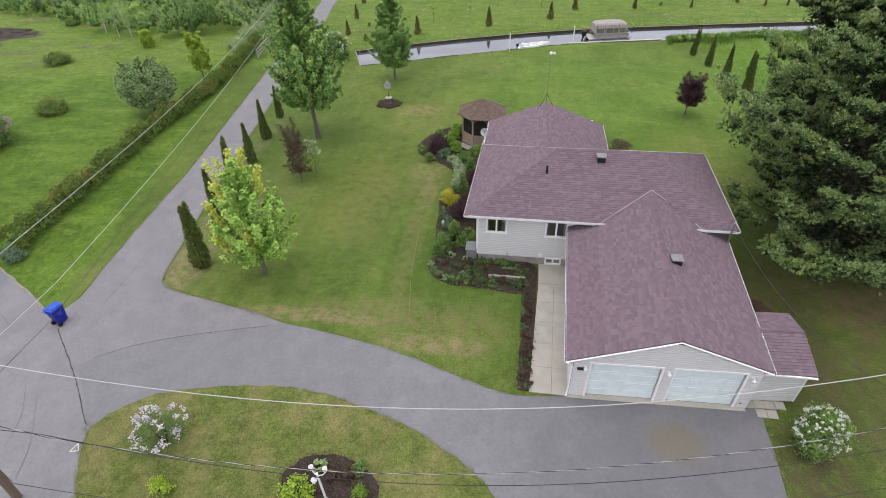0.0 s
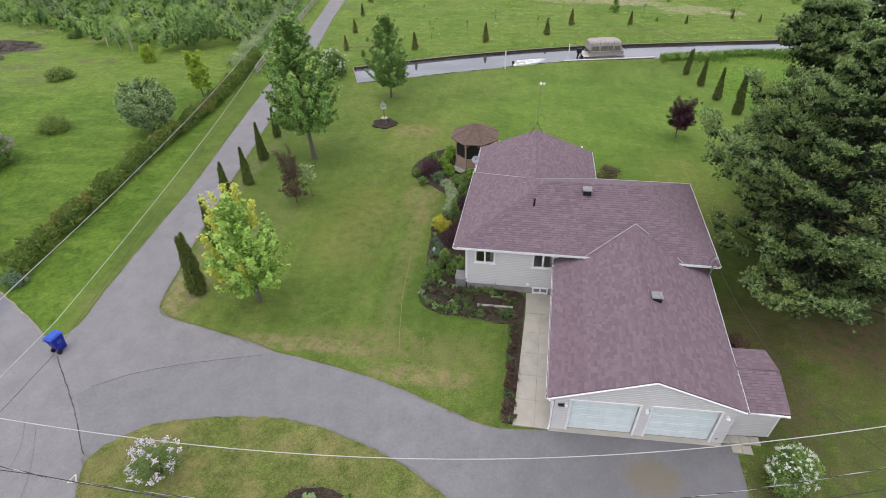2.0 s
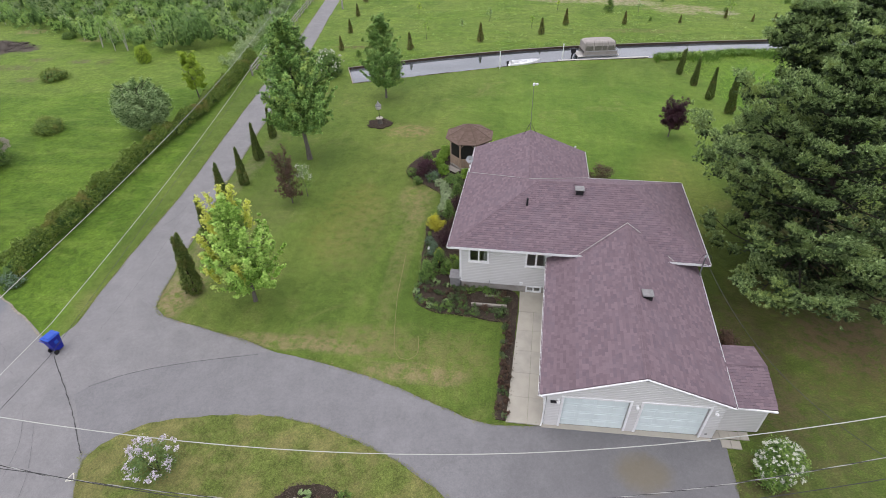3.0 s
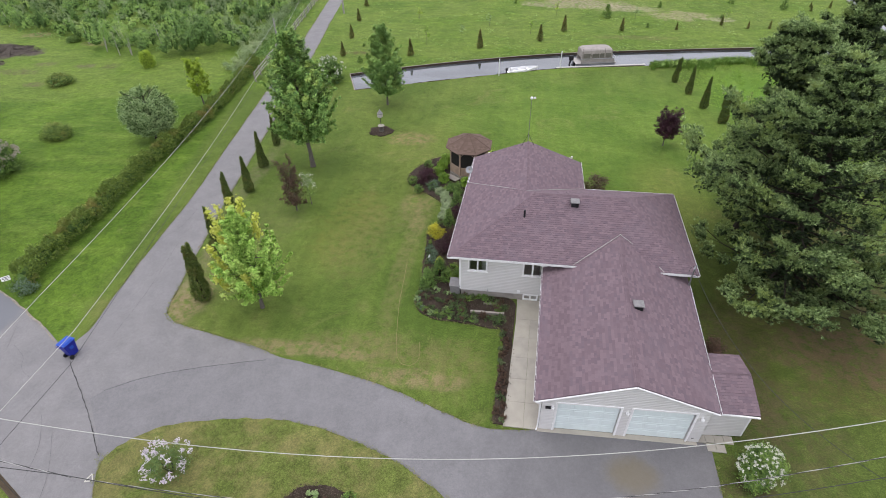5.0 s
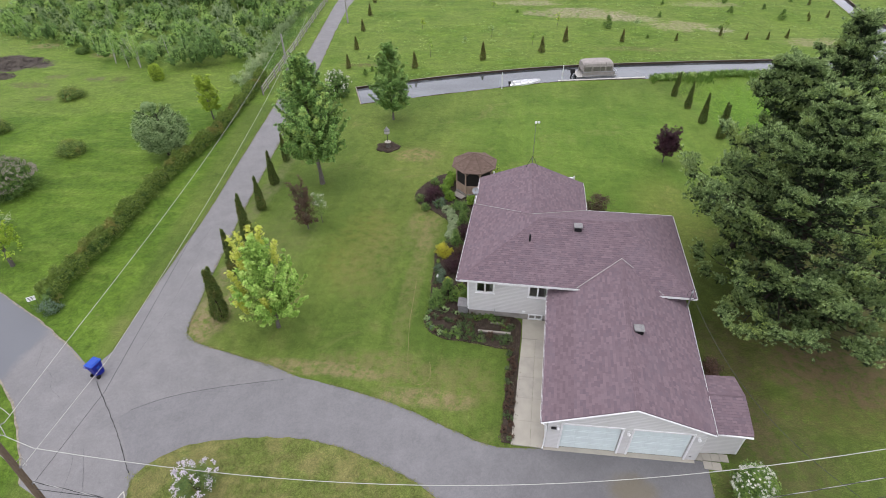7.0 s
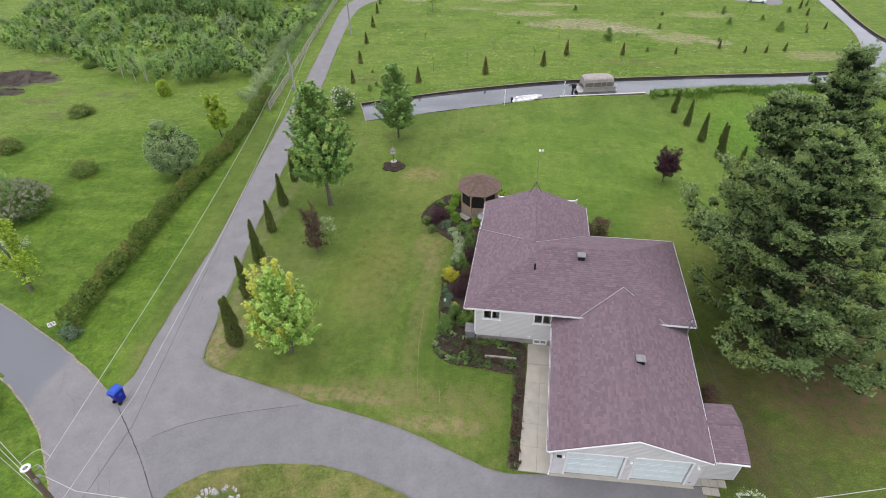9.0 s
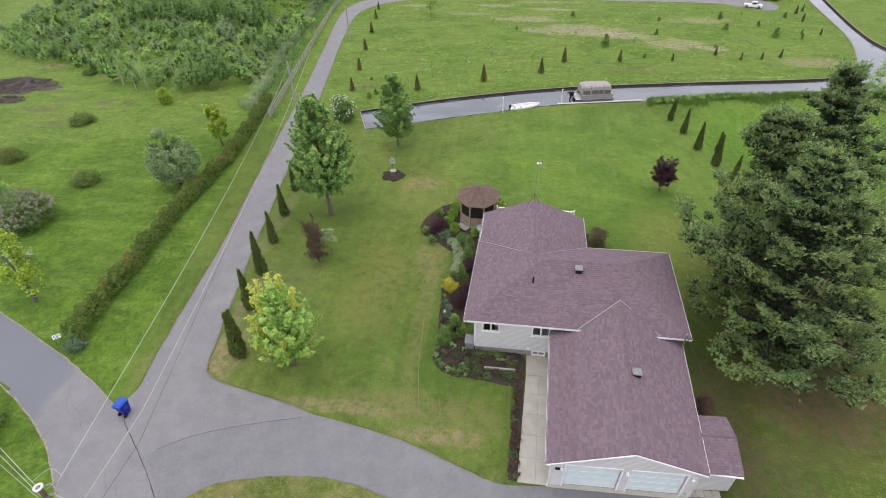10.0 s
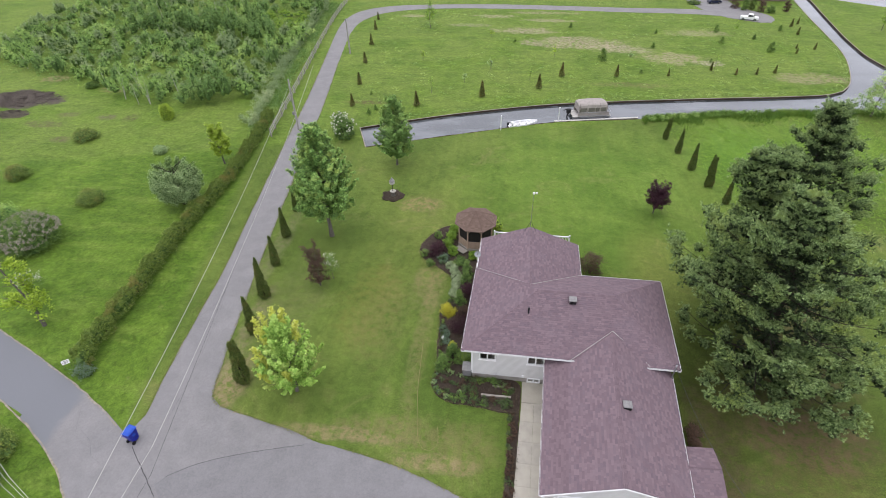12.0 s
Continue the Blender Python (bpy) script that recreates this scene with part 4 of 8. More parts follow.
planes = {
    "roof_front": [(L0, Y0, EAVE), (R0, Y0, EAVE), RR, RL],
    "roof_left": [(left_x(Y1), Y1, EAVE), (L0, Y0, EAVE), RL],
    "roof_right": [(R0, Y0, EAVE), (9.12, Y1, EAVE), RR],
    "roof_back": [(9.12, Y1, EAVE), (left_x(Y1), Y1, EAVE), RL, RR],
    "roof_annex_left": [(BX0, BY, EAVE - 0.02), (BX0 - 0.05, Y1, EAVE - 0.02), (-0.9, 14.1, BR), (-0.9, BY, BR)],
    "roof_annex_right": [(BX1, 17.2, EAVE - 0.02), (BX1, BY, EAVE - 0.02), (-0.9, BY, BR), (-0.9, 14.1, BR)],
    "roof_garage_left": [back(-0.04, GE, 9.5), (-0.04, 0.0, GE), back(GX, GR, 0.16), back(GX, GR, 11.1)],
    "roof_garage_right": [back(8.2, GE, 0.36), back(8.2, GE, 9.5), back(GX, GR, 11.1), back(GX, GR, 0.16)],
}
SINGLES = 296


def roof_plane(name, ring, parent, singles=0):
    """A sloped deck with courses of shingle tabs; the first tabs near the front are pieces of their own."""
    q = [Vector(v) for v in ring]
    o = q[0]
    u = (q[1] - q[0]).normalized()
    nrm = (q[1] - q[0]).cross(q[-1] - q[0]).normalized()
    v_ = nrm.cross(u)
    flat_ring = [((w - o).dot(u), (w - o).dot(v_)) for w in q]
    bm = bmesh.new()
    top = [bm.verts.new(w - nrm * 0.03) for w in q]
    low = [bm.verts.new(w - nrm * 0.11) for w in q]
    bm.faces.new(top)
    bm.faces.new(low[::-1])
    for i in range(len(q)):
        bm.faces.new((top[i], low[i], low[(i + 1) % len(q)], top[(i + 1) % len(q)]))
    deck = part(name, bm, FELT, parent, "brownish purple asphalt shingles")

    def span(h):
        xs = []
        for (x0, h0), (x1, h1) in zip(flat_ring, flat_ring[1:] + flat_ring[:1]):
            if abs(h1 - h0) > 1e-6 and min(h0, h1) - 1e-6 <= h <= max(h0, h1) + 1e-6:
                xs.append(x0 + (x1 - x0) * (h - h0) / (h1 - h0))
        return (min(xs), max(xs)) if len(xs) > 1 else None

    rng_, verts, made = random.Random(name), [], 0
    hmax, course, hmin = max(h for _, h in flat_ring), 0.145, min(h for _, h in flat_ring)
    rows = int((hmax - 0.02) / course)
    shape = {}
    for r in range(-1 if hmin < -0.05 else 0, rows + 1):
        h0, h1 = max(r * course, hmin + 0.002), min((r + 1) * course, hmax - 0.004)
        s0, s1 = span(h0 + 0.002), span(h1)
        if not s0 or not s1 or h1 - h0 < 0.02:
            continue
        x = min(s0[0], s1[0]) - rng_.uniform(0, 0.33)
        while x < max(s0[1], s1[1]):
            w = rng_.choice((0.13, 0.18, 0.24, 0.3, 0.33)) + rng_.uniform(-0.02, 0.02)
            a0, b0 = min(max(x, s0[0]), s0[1]), min(max(x + w - 0.003, s0[0]), s0[1])
            a1, b1 = min(max(x, s1[0]), s1[1]), min(max(x + w - 0.003, s1[0]), s1[1])
            x += w
            if b0 - a0 < 0.02 and b1 - a1 < 0.02:
                continue
            lift, drop = 0.01 + rng_.uniform(0, 0.004), rng_.uniform(0, 0.006)
            whole = b0 - a0 > w - 0.02 and b1 - a1 > w - 0.02
            if singles and made < singles and whole and 3 < r:
                key = round(w, 1)
                if key not in shape:
                    ws = w - 0.006
                    shape[key] = polys("shingle", [(0, 0, 0), (ws, 0, 0), (ws, 0, lift), (0, 0, lift), (0, 0, lift), (ws, 0, lift), (ws, course - 0.003, 0.001), (0, course - 0.003, 0.001)], 4)
                    shape[key].materials.append(SINGLE)
                    shape[key].materials.append(SHINGLE_EDGE_SHADE)
                    shape[key].polygons[0].material_index = 1
                    shape[key]["w"] = ws
                s = new("shingle", shape[key])
                s.parent = deck
                place = o + u * a0 + v_ * h0
                s.matrix_basis = Matrix.Translation(place) @ Matrix((u, v_, nrm)).transposed().to_4x4() @ Matrix.Diagonal(((b0 - a0) / shape[key]["w"], 1, 1, 1))
                made += 1
                continue
            p0, p1 = o + u * a0 + v_ * (h0 - drop), o + u * b0 + v_ * (h0 - drop)
            p2, p3 = o + u * b1 + v_ * (h1 - 0.005), o + u * a1 + v_ * (h1 - 0.005)
            up = nrm * lift
            verts += [p0, p1, p1 + up, p0 + up, p0 + up, p1 + up, p2 + nrm * 0.001, p3 + nrm * 0.001]
    mesh_ = weld(polys("shingle_field", [tuple(w) for w in verts], 4))
    tagged(link("shingle_field", mesh_, None, deck), kind="stuff")
    return deck


def weld(mesh_):
    """Joins the two faces of each tab, so that a tab is one island."""
    n = len(mesh_.polygons) // 2
    co = np.empty(n * 24, dtype=np.float32)
    mesh_.vertices.foreach_get("co", co)
    co = co.reshape(n, 8, 3)[:, [0, 1, 2, 3, 6, 7]].reshape(-1, 3)
    out = bpy.data.meshes.new(mesh_.name)
    base = (np.arange(n) * 6)[:, None]
    idx = np.concatenate([base + np.array([[0, 1, 2, 3]]), base + np.array([[3, 2, 4, 5]])], axis=1).reshape(-1).astype(np.int32)
    out.vertices.add(len(co))
    out.vertices.foreach_set("co", co.ravel())
    out.loops.add(len(idx))
    out.loops.foreach_set("vertex_index", idx)
    out.polygons.add(2 * n)
    out.polygons.foreach_set("loop_start", np.arange(0, len(idx), 4, dtype=np.int32))
    out.update(calc_edges=True)
    out.shade_flat()
    out.materials.append(SHINGLE)
    out.materials.append(SHINGLE_EDGE_SHADE)
    out.polygons.foreach_set("material_index", np.tile(np.array([1, 0], dtype=np.int32), n))
    bpy.data.meshes.remove(mesh_)
    return out


decks = {}


def ridge_caps(a, b, parent, lift=0.006):
    """Overlapping cap shingles bent over a ridge or hip, each a piece of its own."""
    a, b = Vector(a), Vector(b)
    d = b - a
    k_ = int(d.length / 0.21)
    side = d.normalized().cross(Z).normalized()
    step, drop, bm = d / k_, Vector((0, 0, -0.052)), bmesh.new()
    row_ = [[bm.verts.new(q + Z * up) for q in (side * -0.13 + drop + o, o, side * 0.13 + drop + o)] for o, up in ((Vector((0, 0, 0)), lift + 0.006), (step * 1.25, lift))]
    low = [[bm.verts.new(v.co - Z * 0.008) for v in r] for r in row_]
    for j in range(2):
        bm.faces.new((row_[0][j], row_[0][j + 1], row_[1][j + 1], row_[1][j]))
        bm.faces.new((low[0][j], row_[0][j], row_[1][j], low[1][j]) if j == 0 else (row_[0][2], low[0][2], low[1][2], row_[1][2]))
        bm.faces.new((low[0][j], low[0][j + 1], row_[0][j + 1], row_[0][j]))
    bmesh.ops.recalc_face_normals(bm, faces=bm.faces[:])
    first = part("ridge_cap", bm, SINGLE, parent)
    for j in range(k_):
        cap_ = first if j == 0 else link("ridge_cap", first.data, None, parent)
        cap_.matrix_basis = Matrix.Translation(a + step * j)


def gutter(name, a, b, out, parent, fascia=0.1):
    """Fascia board, U-shaped eavestrough and its hangers along an eave."""
    a, b = Vector(a), Vector(b)
    d = b - a
    turn = math.degrees(math.atan2(d.y, d.x))
    m = pose(a.x, a.y, a.z, 0, math.degrees(-math.asin(d.z / d.length)), turn)
    n_ = d.length
    s = 1 if (m.to_3x3() @ Vector((0, 1, 0))).dot(Vector((*out, 0))) > 0 else -1
    bm = bmesh.new()
    box(bm, 0, min(-0.03 * s, 0.0), -fascia, n_, max(-0.03 * s, 0.0), -0.012, 0, m)
    g = part(name, bm, WHITE, parent, "white eavestrough")
    bm = bmesh.new()
    for y0, y1, z0, z1 in ((0.004, 0.01, -0.1, -0.02), (0.01, 0.064, -0.1, -0.092), (0.064, 0.07, -0.1, -0.01), (0.06, 0.073, -0.014, -0.006)):
        box(bm, -0.02, min(y0 * s, y1 * s), z0, n_ + 0.02, max(y0 * s, y1 * s), z1, 0, m)
    part("trough", bm, WHITE, g)
    bm = bmesh.new()
    box(bm, 0, min(0.012 * s, 0.062 * s), -0.091, n_, max(0.012 * s, 0.062 * s), -0.06, 0, m)
    part("gutter_debris", bm, FELT, g)
    bm = bmesh.new()
    for j in range(int(n_ / 0.42)):
        x = 0.2 + j * 0.42
        box(bm, x, min(-0.01 * s, 0.066 * s), -0.02, x + 0.03, max(-0.01 * s, 0.066 * s), -0.008, 0, m)
    tagged(part("gutter_hanger_row", bm, WHITE, g), kind="stuff")


gutter("eaves_front", (L0, Y0, EAVE), (R0, Y0, EAVE), (0, -1), house)
gutter("eaves_left", (L0, Y0, EAVE), (BX0, BY, EAVE - 0.02), (-1, 0), house)
gutter("eaves_right", (R0, Y0, EAVE), (9.12, Y1, EAVE), (1, 0), house)
gutter("eaves_back", (9.12, Y1, EAVE), (BX1, Y1, EAVE), (0, 1), house)
gutter("eaves_annex", (BX1, Y1, EAVE - 0.02), (BX1, BY, EAVE - 0.02), (1, 0), house)
gutter("eaves_garage_left", back(-0.04, GE, 0.0), back(-0.04, GE, 8.9), (-1, 0), house)
gutter("eaves_garage_right", back(8.2, GE, 0.36), back(8.2, GE, 8.9), (1, 0), house)
bm = bmesh.new()   # soffits under the wide eaves
box(bm, L0 + 0.02, Y0 + 0.02, EAVE - 0.2, R0 - 0.02, WF + 0.15, EAVE - 0.185)
box(bm, -4.83, WF + 0.15, EAVE - 0.2, -4.4, BY - 0.1, EAVE - 0.185)
box(bm, -5.05, WF + 0.15, EAVE - 0.2, -4.835, 16.0, EAVE - 0.185)
box(bm, 8.3, WF + 0.15, EAVE - 0.2, 8.95, Y1 - 0.1, EAVE - 0.185)
part("soffit", bm, WHITE, house)

# garage front: skewed a little against the main block
GA, GB = Vector((0.32, 0.17)), Vector((7.9, 0.43))
gu = (GB - GA).normalized()
glen = (GB - GA).length
gable = lambda s: 2.36 + 1.46 * (1 - abs(s / glen * 2 - 1.04))
DOORS = ((0.74, 0.05, 3.6, 2.24), (4.18, 0.05, 6.95, 2.24))
wall_boards("garage_wall_front", GA, GB, 0.05, gable, SIDING, house, DOORS, "lapped white vinyl siding")
wall_boards("garage_wall_left", (0.68, 9.2), GA, 0.05, lambda s: 2.44 + 0.32 * (1 - s / 9.1), SIDING, house)
wall_boards("garage_wall_right", GB, (8.25, 9.2), 0.05, lambda s: 2.44 + 0.32 * s / 8.9, SIDING, house)
gm = pose(GA.x, GA.y, 0, 0, 0, math.degrees(math.atan2(gu.y, gu.x)))


def garage_door(s0, z0, s1, z1):
    bm = bmesh.new()
    for x0, x1, za, zb in ((s0 - 0.1, s0, z0 - 0.03, z1 + 0.1), (s1, s1 + 0.1, z0 - 0.03, z1 + 0.1), (s0, s1, z1, z1 + 0.1)):
        box(bm, x0, -0.05, za, x1, 0.14, zb, 0.008, gm)
    door = part("garage_door", bm, WHITE, house, "white sectional garage door with stamped panels")
    h, w = (z1 - z0) / 4, s1 - s0
    for r in range(4):
        bm = bmesh.new()
        box(bm, s0 + 0.004, 0.085, z0 + r * h + 0.004, s1 - 0.004, 0.125, z0 + (r + 1) * h - 0.004, 0.006, gm)
        sec = part("door_section", bm, DOOR_WHITE, door)
        for c_ in range(4):
            x0, x1 = s0 + w * (c_ + 0.1) / 4, s0 + w * (c_ + 0.9) / 4
            bm = bmesh.new()
            box(bm, x0, 0.07, z0 + r * h + h * 0.22, x1, 0.088, z0 + (r + 1) * h - h * 0.22, 0.007, gm)
            part("stamped_panel", bm, DOOR_WHITE, sec)
    bm = bmesh.new()
    box(bm, s0, 0.08, z0 - 0.02, s1, 0.12, z0 + 0.006, 0, gm)
    part("rubber_seal", bm, BLACK, door)


for d_ in DOORS:
    garage_door(*d_)
bm = bmesh.new()
for a, b in (((-0.04, 0.0, GE), back(GX, GR, 0.16)), (back(GX, GR, 0.16), back(8.2, GE, 0.36))):
    a, b = Vector(a), Vector(b)
    tube(bm, [a + Vector((0, 0, -0.1)), b + Vector((0, 0, -0.1))], [0.045, 0.045], 4)
part("gable_trim", bm, WHITE, house, "white aluminium verge trim")
bm = bmesh.new()
for a, b in (((BX0, BY, EAVE - 0.02), (-0.9, BY, BR)), ((-0.9, BY, BR), (BX1, BY, EAVE - 0.02))):
    a, b = Vector(a), Vector(b)
    tube(bm, [a + Vector((0, 0, -0.1)), b + Vector((0, 0, -0.1))], [0.045, 0.045], 4)
part("gable_trim", bm, WHITE, house)
for s_ in (0.5, 3.92, 7.25):
    bm = bmesh.new()
    box(bm, s_ - 0.06, -0.04, 1.93, s_ + 0.06, 0.0, 2.09, 0.01, gm)
    lamp = part("wall_lamp", bm, WHITE, house, "white outdoor wall lamp")
    bm = bmesh.new()
    lathe(bm, [(0.02, -0.08), (0.075, -0.06), (0.085, 0.02), (0.05, 0.06), (0.03, 0.1)], 10)
    bm.transform(gm @ pose(s_, -0.12, 1.98))
    part("lamp_globe", bm, WHITE, lamp)
bm = bmesh.new()
box(bm, 0.16, -0.16, 1.92, 0.44, -0.05, 2.0, 0.01, gm)
part("security_camera", bm, BLACK, house)
bm = bmesh.new()
tube(bm, [(0.06, -0.02, 2.38), (0.2, 0.1, 2.2), (0.26, 0.12, 2.0), (0.26, 0.12, 0.3), (0.2, 0.0, 0.12)], 0.04, 6)
part("downspout", bm, WHITE, house)
bm = bmesh.new()
box(bm, 7.2, -0.03, 0.28, 7.32, 0.0, 0.38, 0.006, gm)
part("wall_outlet", bm, GREY_BOX, house)


def roof_vent(x, y, z, slope_y, slope_x):
    """Boxy metal roof ventilator on its flashing."""
    m = pose(x, y, z)
    bm = bmesh.new()
    box(bm, -0.21, -0.21, -0.12, 0.21, 0.21, 0.16, 0.01, m)
    v = part("roof_vent", bm, DARK_METAL, house, "dark metal roof ventilator with a pale hood")
    bm = bmesh.new()
    box(bm, -0.27, -0.25, 0.16, 0.27, 0.27, 0.25, 0.03, m)
    part("hood", bm, GREY_BOX, v)
    bm = bmesh.new()
    for j in range(3):
        box(bm, -0.22, -0.235, -0.06 + j * 0.07, 0.22, -0.2, -0.03 + j * 0.07, 0, m)
    part("louvres", bm, BLACK, v)


roof_vent(2.0, 12.35, 5.42, 0, 0)
roof_vent(4.98, 5.2, 4.08, 0, 0)
bm = bmesh.new()
tube(bm, [(-0.98, 11.4, 4.6), (-0.98, 11.4, 5.38)], 0.06, 10)
part("vent_pipe", bm, BLACK, house, "black plumbing vent pipe")
bm = bmesh.new()
tube(bm, [(8.5, 8.62, 2.3), (8.5, 8.62, 4.15), (8.45, 8.5, 4.3), (8.38, 8.42, 4.2)], 0.045, 8)
mast = part("service_mast", bm, GALVANISED, house, "galvanised electrical service mast")
bm = bmesh.new()
ring = [(8.5 + 0.28 * math.cos(a), 8.55, 3.95 + 0.4 * math.sin(a)) for a in np.linspace(-1.4, 3.4, 14)]
tube(bm, ring, 0.014, 5)
part("drip_loop", bm, BLACK_CABLE, mast)
bm = bmesh.new()
tube(bm, [(-0.95, 20.95, 4.9), (-0.95, 20.95, 8.45)], [0.022, 0.014], 6)
aerial = part("aerial_mast", bm, GALVANISED, house, "thin weather mast on a tripod")
bm = bmesh.new()
for dx, dy in ((-0.45, -0.25), (0.5, -0.2), (0.0, 0.5)):
    tube(bm, [(-0.95, 20.95, 5.75), (-0.95 + dx, 20.95 + dy, 5.05 - abs(dx) * 0.36)], 0.016, 5)
part("tripod", bm, DARK_METAL, aerial)
bm = bmesh.new()
lathe(bm, [(0.02, 8.4), (0.09, 8.45), (0.1, 8.56), (0.04, 8.62)], 8, -0.95, 20.95)
box(bm, -0.82, 20.92, 8.46, -0.66, 20.98, 8.6, 0.01)
part("sensor", bm, WHITE, aerial)
bm = bmesh.new()
bmesh.ops.create_cone(bm, cap_ends=False, segments=18, radius1=0.05, radius2=0.27, depth=0.08)
bm.transform(pose(-5.1, 18.6, 3.8, -62, 0, 172))
dish = part("satellite_dish", bm, GALVANISED_PALE, house, "grey satellite dish clamped to the eave")
bm = bmesh.new()
tube(bm, [(-4.92, 18.6, 3.42), (-5.05, 18.65, 3.8)], 0.02, 6)
tube(bm, [(-5.1, 18.55, 3.6), (-5.15, 18.1, 3.75)], 0.012, 5)
part("dish_arm", bm, GALVANISED, dish)
# pale metal flashing in the valleys
for a, b in (((left_x(Y1), Y1, EAVE + 0.03), (-0.85, 14.1, BR + 0.03)), ((BX1, 17.22, EAVE + 0.03), (-0.85, 14.1, BR + 0.03)), ((-0.85, 14.05, BR + 0.03), (GX - 5.2, 14.0, BR + 0.02)),
             ((1.95, 8.72, 3.57), back(GX, GR + 0.06, 10.7)), (back(GX, GR + 0.06, 10.7), (5.35, 10.18, 4.31)), ((6.75, 9.0, 3.71), (7.04, 8.72, 3.57))):
    valley = bmesh.new()
    tube(valley, [a, b], 0.017, 4)
    part("valley_flashing", valley, PALE_CABLE, house, "pale metal valley flashing")

# ---- lean-to shed beside the garage ----
shed = thing("shed", 8.0, 0.9, 0, 0, "small white-sided storage shed with a shingle roof, leaning on the garage", "shed")
shed.matrix_basis = Matrix.Identity(4)
wall_boards("wall_front", (8.0, 0.86), (9.98, 1.02), 0.05, flat(1.92), SIDING, shed)
wall_boards("wall_side", (9.98, 1.02), (9.98, 4.1), 0.05, lambda s: 1.92 + 0.62 * min(1, s / 1.7) - 0.3 * max(0, s - 1.7) / 1.4, SIDING, shed)
wall_boards("wall_back", (9.98, 4.1), (8.3, 4.05), 0.05, flat(1.92), SIDING, shed)
bm = bmesh.new()
box(bm, 9.94, 0.99, 0.05, 10.02, 1.07, 1.95, 0.005)
part("corner_trim", bm, WHITE, shed)
bm = bmesh.new()
box(bm, 8.15, 0.74, 1.88, 10.2, 0.82, 1.955, 0.004, pose(0, 0, 0, 0, 0, 0))
part("fascia", bm, WHITE, shed)
SHED_FRONT = [(8.1, 0.74, 1.98), (10.24, 0.86, 1.98), (10.16, 2.7, 2.62), (8.1, 2.6, 2.62)]
SHED_BACK = [(10.1, 4.15, 2.33), (8.1, 4.05, 2.33), (8.1, 2.6, 2.62), (10.16, 2.7, 2.62)]


# ---- plants ----
def leaves(rng_, centres, spread, per, size, up=0.45, flat_z=1.0, aspect=0.55, fold=0.18, out=None):
    """Small folded leaf quads scattered round clump centres: an array of corner points."""
    c_ = np.repeat(np.asarray(centres, dtype=np.float64), per, axis=0)
    n = len(c_)
    r = np.repeat(np.broadcast_to(np.asarray(spread, dtype=np.float64), (len(centres),)), per)[:, None]
    off = rng_.normal(0, 0.5, (n, 3)) * r
    off[:, 2] *= flat_z
    pos = c_ + off
    nrm = rng_.normal(0, 1, (n, 3))
    nrm /= np.linalg.norm(nrm, axis=1, keepdims=True)
    nrm = nrm * (1 - up) + np.array([0, 0, up * 1.3])
    if out is not None:
        away = pos - np.asarray(out)
        nrm += 0.5 * away / (np.linalg.norm(away, axis=1, keepdims=True) + 1e-6)
    nrm /= np.linalg.norm(nrm, axis=1, keepdims=True) + 1e-9
    t = np.cross(nrm, rng_.normal(0, 1, (n, 3)))
    t /= np.linalg.norm(t, axis=1, keepdims=True) + 1e-9
    b = np.cross(nrm, t)
    s = size * rng_.uniform(0.65, 1.3, (n, 1))
    w = s * aspect
    f = nrm * s * fold
    return np.stack([pos - t * s * 0.5, pos + b * w * 0.5 + f, pos + t * s * 0.5, pos - b * w * 0.5 + f], axis=1).reshape(-1, 3)


def inner(rng_, centres, radii, tall=1.0, detail=1):
    """Dark cores of clumps: lumpy masses under the outer leaves that stand in for inner shade, as corner points of
    triangles.
    """
    bm = bmesh.new()
    bmesh.ops.create_icosphere(bm, subdivisions=detail, radius=1.0)
    bm.verts.ensure_lookup_table()
    base = np.array([v.co for v in bm.verts])
    tri = np.array([[v.index for v in f_.verts] for f_ in bm.faces])
    bm.free()
    c_ = np.asarray(centres, dtype=np.float64)
    n = len(c_)
    r = np.broadcast_to(np.asarray(radii, dtype=np.float64), (n,))[:, None, None]
    tall = np.broadcast_to(np.asarray(tall, dtype=np.float64), (n,))[:, None]
    v = base[None] * r * rng_.uniform(0.4, 1.1, (n, len(base), 1))
    v[:, :, 2] *= tall
    return (v + c_[:, None])[:, tri].reshape(-1, 3)


def clumps(rng_, n, rx, ry, z0, z1, profile, hollow=0.45, lumps=0.22):
    """Clump centres inside a crown: profile(t) is the width at height share t."""
    t = rng_.uniform(0, 1, n)
    ang = rng_.uniform(0, 2 * np.pi, n)
    rad = np.sqrt(rng_.uniform(hollow ** 2, 1, n))
    k1, k2, k3 = rng_.uniform(0, 6.28, 3)
    bulge = 1 + lumps * np.sin(3 * ang + k1 + 4 * t) + lumps * 0.7 * np.sin(5 * ang + k2 - 9 * t) + lumps * 0.5 * np.sin(2 * ang + k3 + 15 * t)
    w = np.array([profile(v) for v in t]) * rad * bulge
    return np.stack([rx * w * np.cos(ang), ry * w * np.sin(ang), z0 + (z1 - z0) * t], axis=1)


